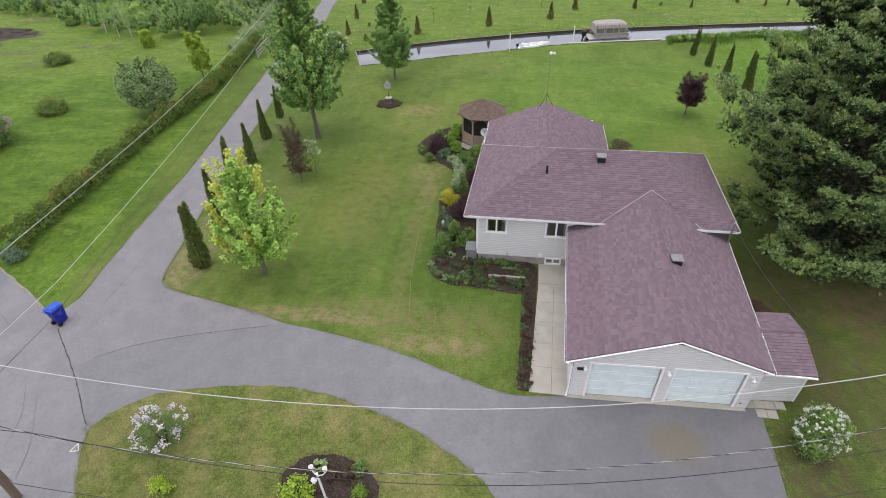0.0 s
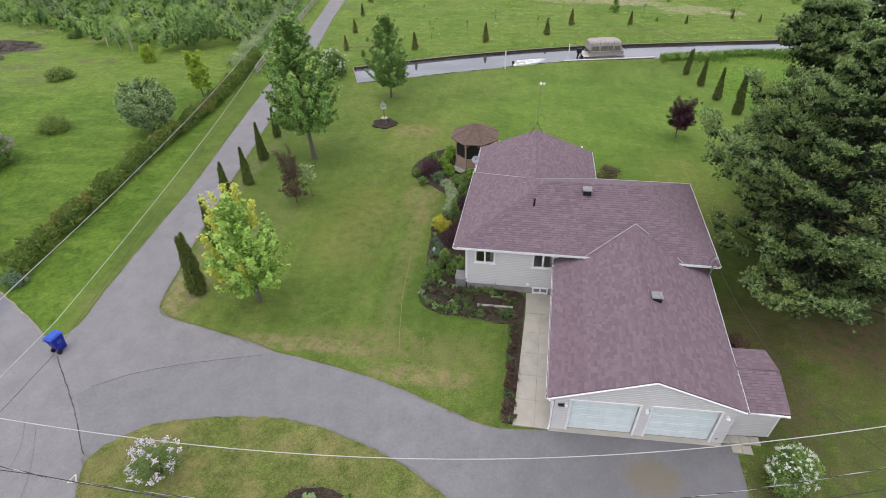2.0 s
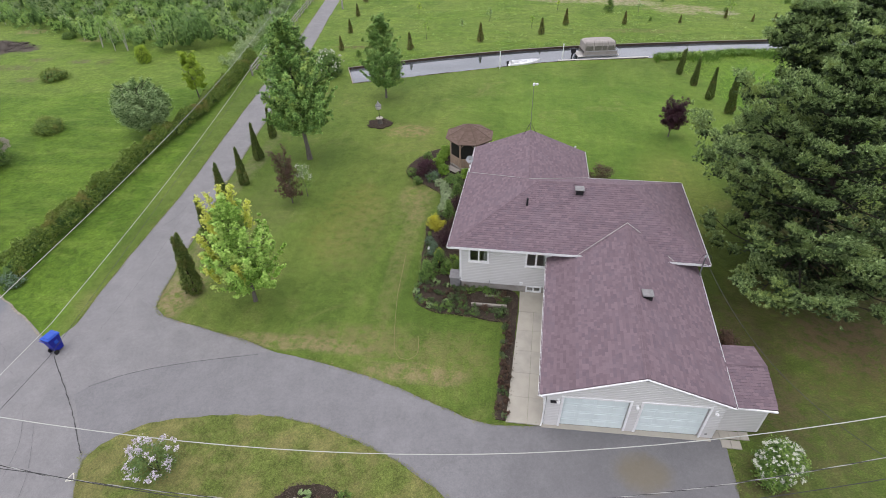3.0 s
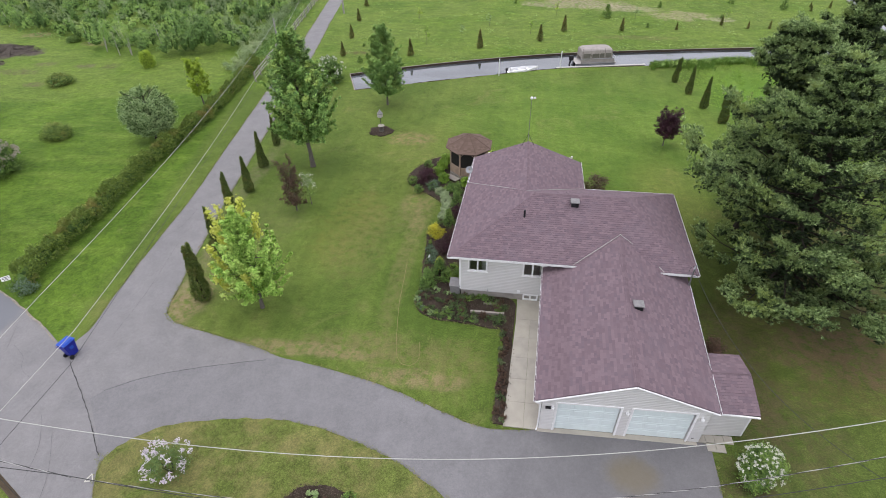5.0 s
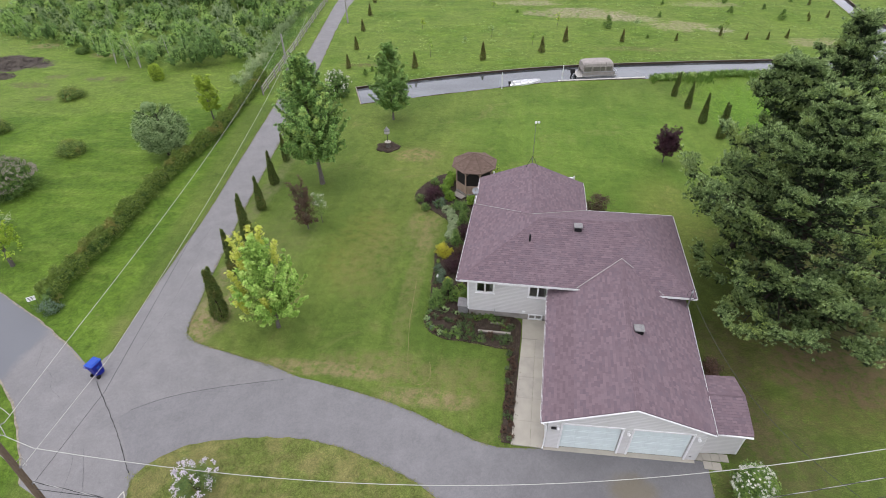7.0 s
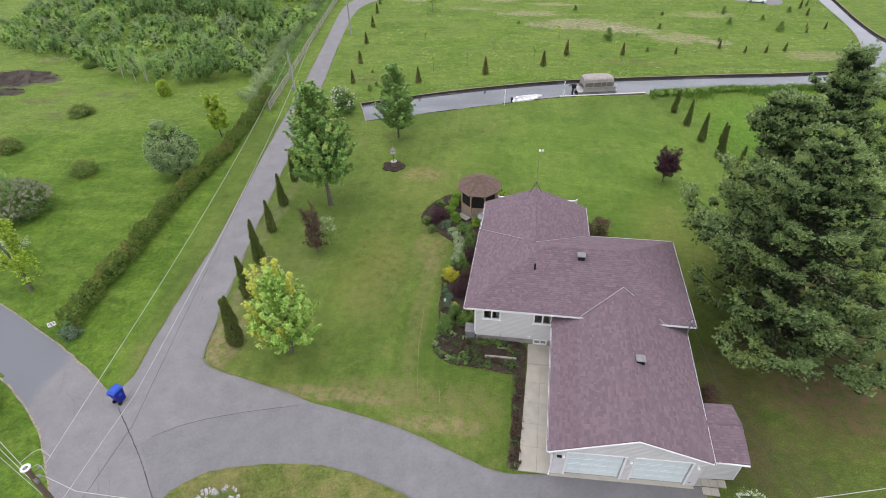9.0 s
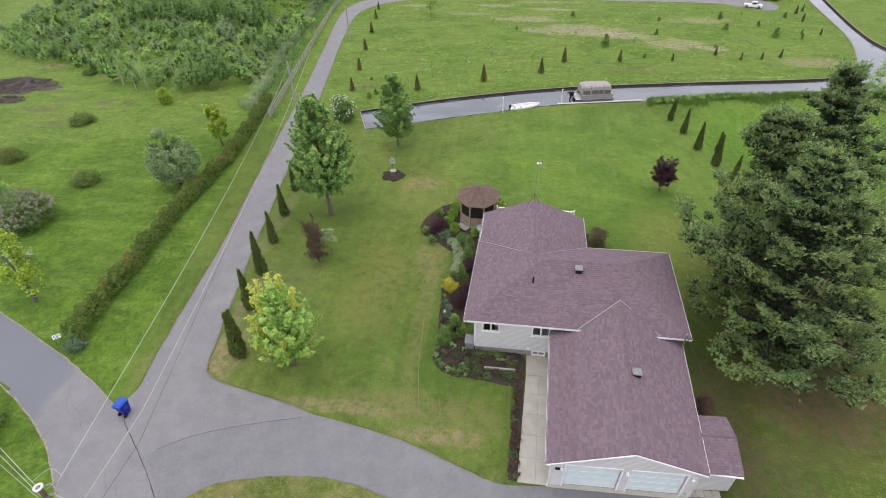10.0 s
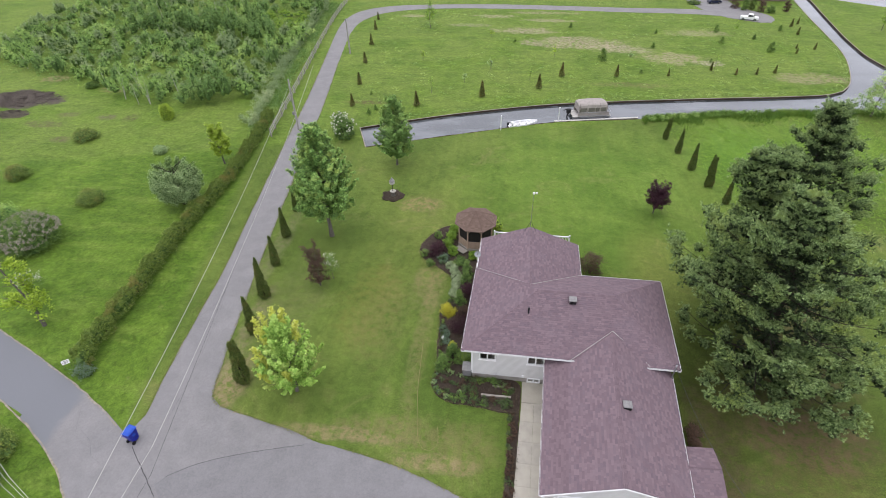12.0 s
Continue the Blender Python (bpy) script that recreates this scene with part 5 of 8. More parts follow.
def limb_tree(rng_, height, base_r, crown_z, reach, count, lean=0.0, wig=0.06):
    """Trunk with limbs as one mesh."""
    bm = bmesh.new()
    pts_, rad = [], []
    x = y = 0.0
    for i in range(9):
        t = i / 8
        x += rng_.uniform(-wig, wig)
        y += rng_.uniform(-wig, wig)
        pts_.append((x + lean * t, y, height * t * 0.92))
        rad.append(base_r * (1.35 if i == 0 else 1.0) * (1 - 0.86 * t))
    tube(bm, pts_, rad, 8)
    for i in range(count):
        t = crown_z / height + (0.86 - crown_z / height) * (i + 0.5) / count
        k_ = min(int(t / 0.92 * 8), 7)
        o = Vector(pts_[k_]).lerp(Vector(pts_[k_ + 1]), 0.5)
        a = i * 2.4 + rng_.uniform(-0.4, 0.4)
        r = reach(t) * rng_.uniform(0.6, 0.95)
        d = Vector((math.cos(a) * r, math.sin(a) * r, r * rng_.uniform(0.45, 0.9)))
        mid = o + d * 0.5 + Vector((0, 0, r * 0.08))
        rr = base_r * 0.42 * (1 - t * 0.7)
        tube(bm, [o, mid, o + d], [rr, rr * 0.6, rr * 0.2], 5)
        for s_ in (-0.5, 0.5):
            tube(bm, [mid, mid + Vector((d.x * 0.4 - d.y * s_ * 0.6, d.y * 0.4 + d.x * s_ * 0.6, d.z * 0.5))], [rr * 0.45, rr * 0.12], 4)
    return bm


def broadleaf(name, x, y, height, radius, crown_z, leaf_mat, label, seed, n=170, per=45, size=0.17, bark=BARK, trunk_r=0.13, profile=None, group="", spread=0.42, turn=0.0, extra=None, lumps=0.2):
    rng_ = np.random.default_rng(seed)
    profile = profile or (lambda t: (math.sin(math.pi * min(1, t * 0.92 + 0.1)) ** 0.75) * (1.05 - 0.35 * t))
    tree = thing(name, x, y, 0, turn, label, "tree", group)
    part("trunk", limb_tree(random.Random(seed), height, trunk_r, crown_z, lambda t: radius * max(0.2, profile((t * height - crown_z) / (height - crown_z))), 12), bark, tree)
    c_ = clumps(rng_, n, radius * 0.9, radius * 0.9, crown_z, height - 0.15, profile, 0.55, lumps)
    v = leaves(rng_, c_, spread * rng_.uniform(0.6, 1.3, n), per, size, 0.6, 0.8, out=(0, 0, (crown_z + height) / 2))
    link("crown", polys("crown", v, 4), leaf_mat, tree)
    if extra:
        extra(tree, rng_)
    return tree


def boughs(rng_, count, radius, z0, z1, profile, steep=1.0, ragged_=0.28):
    """Clump centres and sizes along rising boughs, so that a crown ends in separate upright sprays."""
    out, sizes = [], []
    for i in range(count):
        t = ((i + rng_.uniform(0.2, 0.8)) / count) ** 0.85
        a = i * 2.39996 + rng_.uniform(-0.35, 0.35)
        r = radius * profile(t) * rng_.uniform(1 - ragged_, 1 + ragged_ * 0.45)
        end = np.array([math.cos(a) * r, math.sin(a) * r, z0 + (z1 - z0) * t + rng_.uniform(-0.2, 0.3)])
        root = np.array([0, 0, max(z0 - 0.3, end[2] - (r * 1.1 + 0.5) * steep * rng_.uniform(0.8, 1.2))])
        k_ = int(4 + np.linalg.norm(end - root) * 2.2)
        for j in range(k_):
            s_ = 0.3 + 0.7 * (j + 0.5) / k_
            q = root + (end - root) * s_ + np.array([0, 0, -0.12 * r * math.sin(math.pi * s_)])
            out.append(q + rng_.normal(0, 0.07, 3))
            sizes.append(1.15 - 0.55 * s_)
    return np.array(out), np.array(sizes)


def lobed(name, x, y, height, radius, crown_z, leaf_mat, label, seed, count, per, size, spread, profile, trunk_r, extra=None, steep=1.0, ragged_=0.28, bark=BARK, lean=0.0, group="", dense=0.0):
    """A broadleaved tree with a crown of separate boughs."""
    rng_ = np.random.default_rng(seed)
    tree = thing(name, x, y, 0, 0, label, "tree", group)
    part("trunk", limb_tree(random.Random(seed), height, trunk_r, crown_z, lambda t: radius * max(0.2, profile((t * height - crown_z) / (height - crown_z))), 14, lean), bark, tree)
    c_, w = boughs(rng_, count, radius, crown_z, height, profile, steep, ragged_)
    c_[:, 0] += lean * (c_[:, 2] / height)
    link("crown", polys("crown", leaves(rng_, c_, spread * w, per, size, 0.55, 0.8, out=(0, 0, (crown_z + height) / 2)), 4), leaf_mat, tree)
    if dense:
        link("inner_foliage", polys("inner_foliage", inner(rng_, c_, spread * w * dense, 0.8), 3), INNER_SHADE, tree, "dark blobs standing in for shade inside the foliage")
    if extra:
        extra(tree, rng_)
    return tree


def maple_tops(tree, rng_):
    """The pale yellow leaders that stand out of the young maple's crown."""
    c_ = []
    for a, r, low, top in ((2.7, 1.75, 4.6, 7.4), (3.2, 1.6, 4.6, 7.6), (2.2, 1.1, 5.6, 7.9), (1.2, 0.7, 5.9, 8.1), (0.2, 1.5, 5.6, 7.4), (3.6, 2.2, 3.6, 5.6), (4.0, 2.4, 2.5, 3.9), (3.3, 2.7, 2.6, 3.9), (5.0, 1.8, 2.6, 4.2), (2.9, 2.3, 4.2, 6.0)):
        for t in np.linspace(0, 1, 9):
            c_.append((0.1 + 0.82 * math.cos(a) * r * (0.75 + 0.25 * t) + rng_.normal(0, 0.06), 0.82 * math.sin(a) * r * (0.75 + 0.25 * t), low + (top - 0.3 - low) * t))
    v = leaves(rng_, c_, 0.2, 34, 0.17, 0.45)
    link("young_shoot", polys("young_shoot", v, 4), YELLOW_SHOOT, tree, "pale yellow young shoots")


YELLOW_SHOOT = leaf("yellow_young_leaves", (0.56, 0.62, 0.08), (0.85, 0.86, 0.26), None, 0, 1, 0.45)
full = lambda t: math.sin(math.pi * (0.16 + 0.8 * t)) ** 0.62 * (1.12 - 0.4 * t)
lobed("maple_tree", -16.95, 6.5, 7.4, 2.25, 1.8, MAPLE_LEAF, "young yellow-green maple with pale shoots on the lawn beside the lane", 11, 84, 36, 0.155, 0.2, lambda t: math.sin(math.pi * (0.22 + 0.74 * t)) ** 0.8 * (1.18 - 0.5 * t), 0.11, maple_tops, 1.35, 0.38, BARK, 0.1, "", 0.5)
lobed("maple_tree", -19.95, 24.3, 11.8, 3.15, 3.4, GREEN_LEAF, "tall green maple with a bare lower trunk beside the lane", 12, 240, 26, 0.18, 0.27, lambda t: full(t) * (1.05 - 0.2 * t), 0.2, None, 0.75, 0.24, BARK, 0.0, "", 0.62)
lobed("maple_tree", -16.3, 38.5, 8.5, 2.4, 1.8, GREEN_LEAF, "green maple on the lawn near the canal end", 13, 140, 32, 0.16, 0.24, lambda t: full(t) * (1.05 - 0.2 * t), 0.1, None, 0.7, 0.32, BARK, 0.0, "", 0.6)
lobed("plum_tree", 11.85, 31.6, 3.7, 1.35, 1.4, PURPLE_LEAF, "small dark purple-leaved ornamental tree on the lawn", 14, 46, 36, 0.12, 0.24, lambda t: 0.95 - 0.3 * t, 0.05, None, 0.8, 0.3)
lobed("plum_tree", -18.85, 17.35, 4.5, 1.15, 0.9, BRONZE_LEAF, "sparse bronze-leaved young tree on the lawn beside the lane", 15, 34, 26, 0.11, 0.2, lambda t: 1.0 - 0.35 * t, 0.045, None, 1.0, 0.4)
broadleaf("apple_shrub", -17.9, 18.3, 2.9, 0.5, 0.9, SHRUB_LEAF, "small green shrub with white blossom", 16, 22, 30, 0.11, trunk_r=0.03,
          extra=lambda tr, r_: link("blossom", polys("blossom", leaves(r_, clumps(r_, 18, 0.5, 0.5, 1.8, 2.9, lambda t: 1.0, 0.6), 0.2, 14, 0.1), 4), WHITE_BLOOM, tr, "white blossom"))
lobed("willow_tree", -37.7, 28.1, 4.9, 2.6, 1.3, WILLOW_LEAF, "rounded grey-green willow behind the hedge", 17, 190, 27, 0.115, 0.36, lambda t: math.sin(math.pi * (0.2 + 0.7 * t)) ** 0.5, 0.22, None, 0.9, 0.12, DARK_BARK, 0.0, "", 0.6)
lobed("locust_tree", -37.3, 36.7, 5.2, 1.5, 1.7, LIME_LEAF, "small lime-green tree behind the hedge", 18, 26, 24, 0.24, 0.3, lambda t: 1.0 - 0.5 * t, 0.08, None, 0.5, 0.35)


def snag_tree(x, y, seed):
    """A half-dead tree: bare grey forked limbs with green sprays low down and on one side."""
    rnd_, rng_ = random.Random(seed), np.random.default_rng(seed)
    tree = thing("young_tree", x, y, 0, 0, "half-dead tree with bare grey limbs and light green sprays", "tree")
    bm = bmesh.new()
    tube(bm, [(0, 0, -0.1), (0.05, 0.1, 1.4), (0.0, 0.2, 2.6)], [0.17, 0.13, 0.11], 8)
    tube(bm, [(0, 0.2, 2.6), (-0.5, 0.3, 4.4), (-0.7, 0.3, 6.0), (-1.2, 0.4, 7.4)], [0.09, 0.07, 0.045, 0.012], 6)
    tube(bm, [(0, 0.2, 2.5), (0.4, 0.3, 4.2), (0.7, 0.4, 6.4)], [0.08, 0.05, 0.012], 6)
    tube(bm, [(0, 0.1, 2.0), (-1.0, 0.0, 2.8), (-1.9, -0.1, 3.1)], [0.06, 0.04, 0.012], 6)
    for j in range(12):
        s_ = 0.3 + 0.7 * j / 12
        o = Vector((-0.3 - 0.8 * s_, 0.3, 2.8 + 4.4 * s_))
        a = rnd_.uniform(0, 6.28)
        tube(bm, [o, o + Vector((math.cos(a) * 0.7, math.sin(a) * 0.7, 0.5))], [0.025, 0.006], 4)
    part("trunk", bm, BARK, tree)
    c_ = [(0.75 + rnd_.gauss(0, 0.32), 0.3 + rnd_.gauss(0, 0.35), z + rnd_.uniform(-0.2, 0.2)) for z in np.linspace(2.6, 6.9, 44)]
    c_ += [(-1.3 + rnd_.gauss(0, 0.5), rnd_.gauss(0, 0.4), 2.7 + rnd_.gauss(0, 0.35)) for _ in range(22)] + [(rnd_.gauss(0, 0.4), rnd_.gauss(0, 0.4), rnd_.uniform(1.3, 2.6)) for _ in range(14)]
    link("crown", polys("crown", leaves(rng_, c_, 0.3, 26, 0.22, 0.5), 4), LIME_LEAF, tree)


snag_tree(-40.0, 10.0, 19)
broadleaf("apple_shrub", -43.6, 13.4, 2.2, 0.9, 0.6, SHRUB_LEAF, "small shrub covered in white blossom in the field", 21, 22, 30, 0.14, trunk_r=0.03,
          extra=lambda tr, r_: link("blossom", polys("blossom", leaves(r_, clumps(r_, 30, 0.8, 0.8, 1.0, 2.2, lambda t: 1.0, 0.4), 0.22, 16, 0.12), 4), WHITE_BLOOM, tr, "white blossom"))
broadleaf("poplar_tree", 44.0, 57.4, 7.6, 2.3, 0.6, WILD_LEAF, "upright grey-green tree on the canal bank", 20, 110, 34, 0.22, trunk_r=0.1, spread=0.5)
for i, (x, y, h) in enumerate(((-20.8, 92.0, 5.2), (63.5, 96.0, 5.0), (67.0, 92.0, 5.2))):
    broadleaf("birch_sapling", x, y, h, 1.3, 1.4, LIGHT_LEAF, "slender light green young tree on the far meadow", 30 + i, 30, 30, 0.2, trunk_r=0.05, group="young meadow trees")
for i, (x, y, h) in enumerate(((-15.6, 60.0, 2.6), (-19.1, 73.5, 1.8), (-7.5, 70.0, 2.0), (-1.0, 66.5, 1.8), (3.0, 77.0, 2.2), (-11.0, 64.5, 1.6), (27.5, 71.3, 3.0), (-8.3, 87.5, 1.2), (15.5, 76.0, 1.8), (36.5, 92.0, 2.4))):
    broadleaf("meadow_sapling", x, y, h, 0.5, h * 0.45, (LIGHT_LEAF, LIME_LEAF, WILLOW_LEAF)[i % 3], "thin sapling planted on the far meadow", 50 + i, 9, 16, 0.14, trunk_r=0.025, group="meadow saplings", spread=0.25)


def plumes(rng_, roots, heads, lengths, per, needle, width):
    """Needle plumes: each a short twig with needles slanting forwards round it. Returns old and young needles as corner points."""
    n = len(roots)
    ax = np.asarray(heads, dtype=np.float64)
    ax /= np.linalg.norm(ax, axis=1, keepdims=True)
    o, a, ln = np.repeat(np.asarray(roots), per, axis=0), np.repeat(ax, per, axis=0), np.repeat(np.asarray(lengths), per)[:, None]
    m = n * per
    u = np.sqrt(rng_.uniform(0.0, 1.0, (m, 1)))
    side = rng_.normal(0, 1, (m, 3))
    side -= a * np.sum(side * a, axis=1, keepdims=True)
    side /= np.linalg.norm(side, axis=1, keepdims=True)
    d = a * rng_.uniform(0.5, 1.0, (m, 1)) + side * (0.8 - 0.5 * u)
    d /= np.linalg.norm(d, axis=1, keepdims=True)
    base = o + a * ln * u + side * 0.03
    w = np.cross(d, rng_.normal(0, 1, (m, 3)))
    w = w / np.linalg.norm(w, axis=1, keepdims=True) * width
    tip = base + d * needle * rng_.uniform(0.7, 1.2, (m, 1))
    tri = np.stack([base - w, base + w, tip], axis=1)
    young = rng_.uniform(0, 1, m) < 0.06 + 0.55 * (u[:, 0] > 0.55) * (a[:, 2] > 0.3)
    return tri[~young].reshape(-1, 3), tri[young].reshape(-1, 3)


def pine(x, y, height, radius, low, seed, label, lean=(0, 0), per=70, clear=None, reach=(), leaders=(), env=None):
    """A white pine: whorls of boughs, each ending in fans of upswept needle plumes, with dark gaps between them.
    reach: single long boughs (bearing, length, height); leaders: side stems (dx, dy, foot, top)."""
    rng_, rnd = np.random.default_rng(seed), random.Random(seed)
    tree = thing("pine_tree", x, y, 0, 0, label, "tree", "old pines beside the house")
    bm, roots, heads, lens, cores = bmesh.new(), [], [], [], []
    trunk_pts = [(lean[0] * t * t + 0.12 * math.sin(5 * t), lean[1] * t * t, height * 0.97 * t) for t in np.linspace(0, 1, 12)]
    tube(bm, trunk_pts, [0.36 * (1.3 if i == 0 else 1) * (1 - 0.93 * i / 11) for i in range(12)], 9)

    def fan(mid, a, t, size):
        """A spray of foxtail fingers spreading from the end of a twig, thick with plumes and turned up at the tips."""
        fingers = int(6 + 7 * size)
        for f in range(fingers):
            w, dip = a + 2.5 * ((f + rnd.uniform(0.1, 0.9)) / fingers - 0.5), rnd.uniform(-0.55, 0.4) + 0.35 * t
            run = size * rnd.uniform(0.75, 1.3) * (1.0 - 0.3 * abs(w - a))
            side = Vector((-math.sin(w), math.cos(w), 0.0))
            # near-black quads under each finger stand in for its shaded underside
            for share in (0.3, 0.6):
                cores.append(tuple(mid + Vector((math.cos(w), math.sin(w), dip)) * (run * share) - Z * 0.1 * size))
            for k_ in range(int((16 + 92 * size * size) / fingers)):
                s_ = rnd.uniform(0.08, 1.0)
                fat = 0.19 * size * (1.15 - 0.7 * s_)
                q = mid + Vector((math.cos(w), math.sin(w), dip)) * (run * s_) + Z * (0.22 * run * s_ * s_) + side * rnd.gauss(0, fat) + Z * abs(rnd.gauss(0, fat))
                roots.append(tuple(q))
                heads.append((math.cos(w) + rnd.gauss(0, 0.35), math.sin(w) + rnd.gauss(0, 0.35), dip + 0.3 + 0.45 * s_ + rnd.gauss(0, 0.25)))
                lens.append(rnd.uniform(0.12, 0.24))

    def bough(o, a, ln, t):
        rise, sag, bend = (0.02 + 0.55 * t) * ln, -0.16 * ln * (1 - t), rnd.uniform(-0.25, 0.25)

        def at(s_):
            return o + Vector((math.cos(a + bend * s_) * ln * s_, math.sin(a + bend * s_) * ln * s_, rise * s_ + sag * math.sin(math.pi * s_ * 0.8) + 0.1 * ln * s_ * s_))

        tube(bm, [at(0), at(0.35), at(0.7), at(1.0)], [0.075 * (1 - t) + 0.02, 0.05 * (1 - t) + 0.015, 0.025, 0.008], 5, False)
        for i in range(int(8 + 11 * ln)):              # near-black filler along the bough, standing in for the crown's inner shade
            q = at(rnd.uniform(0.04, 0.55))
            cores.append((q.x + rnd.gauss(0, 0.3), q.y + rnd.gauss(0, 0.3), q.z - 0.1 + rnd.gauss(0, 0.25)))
        sprays = max(3, int(2.0 + ln * 1.0))
        for i in range(sprays):
            s_ = 1.0 - 0.72 * (i + rnd.uniform(-0.25, 0.25)) / sprays if ln > 1.2 else 1.0 - 0.8 * i / sprays
            s_ = min(1.02, s_)
            side = 0.0 if i == 0 else (1 if i % 2 else -1) * 0.24 * ln * rnd.uniform(0.35, 1.1) * (0.45 + 0.55 * math.sin(math.pi * min(1, s_)))
            mid = at(s_) + Vector((-math.sin(a) * side, math.cos(a) * side, rnd.uniform(-0.05, 0.1)))
            tube(bm, [at(max(0.1, s_ - 0.18)), mid], [0.018, 0.006], 3, False)
            fan(mid, a + (0.5 if side > 0 else -0.5 if side < 0 else 0), t, rnd.uniform(0.45, 1.12) * (0.65 + 0.4 * min(1, ln / 3)) * (1.0 - 0.15 * t))

    z, turn = low, 0.0
    env = env or (lambda t: (0.42 + 0.58 * math.sin(math.pi * min(0.95, 0.22 + 0.42 * (1 - t)))) * min(1.0, (1.03 - t) * 1.7))
    while z < height * 0.985:
        t = z / height
        k_ = 5 if t < 0.55 else 6
        for j in range(k_):
            a = turn + 2 * math.pi * j / k_ + rnd.uniform(-0.3, 0.3)
            ln = max(0.4, radius * env(t) * rnd.uniform(0.5, 1.2) * (1 + 0.14 * math.sin(2 * a + seed) + 0.12 * math.sin(3 * a + z)))
            if clear and math.cos(a) < -0.05:
                ln = max(0.8, min(ln, (x - clear) / -math.cos(a)))
            bough(Vector((lean[0] * t * t, lean[1] * t * t, z + rnd.uniform(-0.3, 0.3))), a, ln, t)
        turn += 0.9
        z += 0.8 + 0.85 * (1 - t)
    for bearing, ln, zo in reach:
        t = zo / height
        bough(Vector((lean[0] * t * t, lean[1] * t * t, zo)), radians(bearing), ln, t)
    for dx, dy, foot, top in leaders:
        tube(bm, [(0, 0, foot), (dx * 0.7, dy * 0.7, foot + 1.6), (dx, dy, top)], [0.12, 0.08, 0.02], 6, False)
        n_ = int((top - foot) / 0.5)
        for i in range(n_):
            u = (i + 1) / n_
            for j in range(3):
                bough(Vector((dx * min(1, 0.6 + u * 0.5), dy * min(1, 0.6 + u * 0.5), foot + (top - foot) * u - 0.25)), 2.1 * j + i, max(0.35, (1 - u) * 2.0), 0.92)
    part("trunk", bm, DARK_BARK, tree)
    old, young = plumes(rng_, roots, heads, lens, per, 0.125, 0.02)
    link("crown", polys("crown", old, 3), PINE_LEAF, tree)
    link("inner_needles", polys("inner_needles", leaves(rng_, cores, 0.12, 2, 0.26), 4), PINE_SHADE, tree, "inner needles coloured near black to stand in for crown shade")
    link("young_needles", polys("young_needles", young, 3), PINE_YOUNG, tree, "paler blue-green young needles")
    return tree


pine(15.4, 12.7, 14.0, 5.5, 1.6, 3, "large dark green white pine with layered boughs beside the house", (-0.6, 0.8), 18, 10.0, ((188, 6.3, 6.6), (228, 6.8, 2.0), (150, 5.2, 8.6), (165, 5.0, 5.6), (250, 6.4, 2.4), (275, 6.6, 2.0), (298, 6.8, 2.3), (320, 6.8, 2.6), (262, 5.8, 4.2), (288, 6.0, 4.0)))
pine(14.6, 18.2, 14.0, 2.6, 2.0, 5, "tall white pine with twin tips between two larger pines", (0, 0), 13, 11.4, (), ((-1.5, -0.1, 11.0, 14.2),))
pine(19.4, 22.6, 15.6, 4.7, 2.0, 7, "tall dark green white pine standing behind another pine", (-0.3, 0.3), 12)


def cedar(seed, height, radius, n, size, twin=False):
    """A narrow clipped-looking cedar column as mesh data."""
    rng_ = np.random.default_rng(seed)
    prof = lambda t: (0.7 + 0.3 * min(1, t * 7)) * max(0.0, 1 - t) ** 0.92 + 0.02
    c_ = clumps(rng_, n, radius, radius, 0.05, height, prof, 0.75, 0.13)
    if twin:
        d = clumps(rng_, n // 3, radius * 0.5, radius * 0.5, height * 0.45, height * 1.08, prof, 0.6, 0.1)
        c_ = np.concatenate([c_, d + np.array([radius * 0.5, 0, 0])])
    v = leaves(rng_, c_, 0.1, 8, size * 1.2, 0.15, 1.6, 0.5, 0.1, out=(0, 0, height * 0.4))
    return polys("foliage", v, 4)


def cedar_tree(mesh_, x, y, scale, turn, label, group, h, rr, scales=None):
    tree = thing("cedar_tree", x, y, 0, turn, label, "tree", group)
    tree.matrix_basis = pose(x, y, 0, 0, 0, turn) @ Matrix.Diagonal((scale, scale, scale, 1))
    bm = bmesh.new()
    tube(bm, [(0, 0, -0.05), (0, 0, h * 0.9)], [0.07, 0.01], 6)
    part("trunk", bm, DARK_BARK, tree)
    link("foliage", mesh_, scales or CEDAR_LEAF, tree)
    return tree


ca, cb = cedar(60, 4.05, 0.6, 1000, 0.095, True), cedar(61, 4.05, 0.58, 1000, 0.095)
LANE_GROUP, YARD_GROUP, FAR_GROUP = "cedars along the lane", "cedars at the yard's edge", "small cedars on the far meadow"
first_a = cedar_tree(ca, -21.1, 6.85, 1.02, 10, "tall dark green columnar cedar with twin tips beside the lane", LANE_GROUP, 4.0, 0.7)
first_b = cedar_tree(cb, -22.3, 11.4, 0.95, 70, "dark green columnar cedar beside the lane", LANE_GROUP, 4.0, 0.7)
grow = lambda x, y, s, a: pose(x, y, 0, 0, 0, a) @ Matrix.Diagonal((s, s, s, 1))


def copy_at(src, x, y, s, a, group="", label=""):
    base = src.matrix_basis.copy()
    src.matrix_basis = Matrix.Identity(4)
    ob = copy_thing(src, grow(x, y, s, a))
    src.matrix_basis = base
    return tagged(ob, label, "", group)


copy_at(first_a, -23.15, 15.4, 0.93, 100)
copy_at(first_b, -23.8, 19.55, 0.8, 200)
copy_at(first_a, -24.45, 23.75, 0.8, 310)
copy_at(first_b, -25.0, 28.1, 0.72, 30)
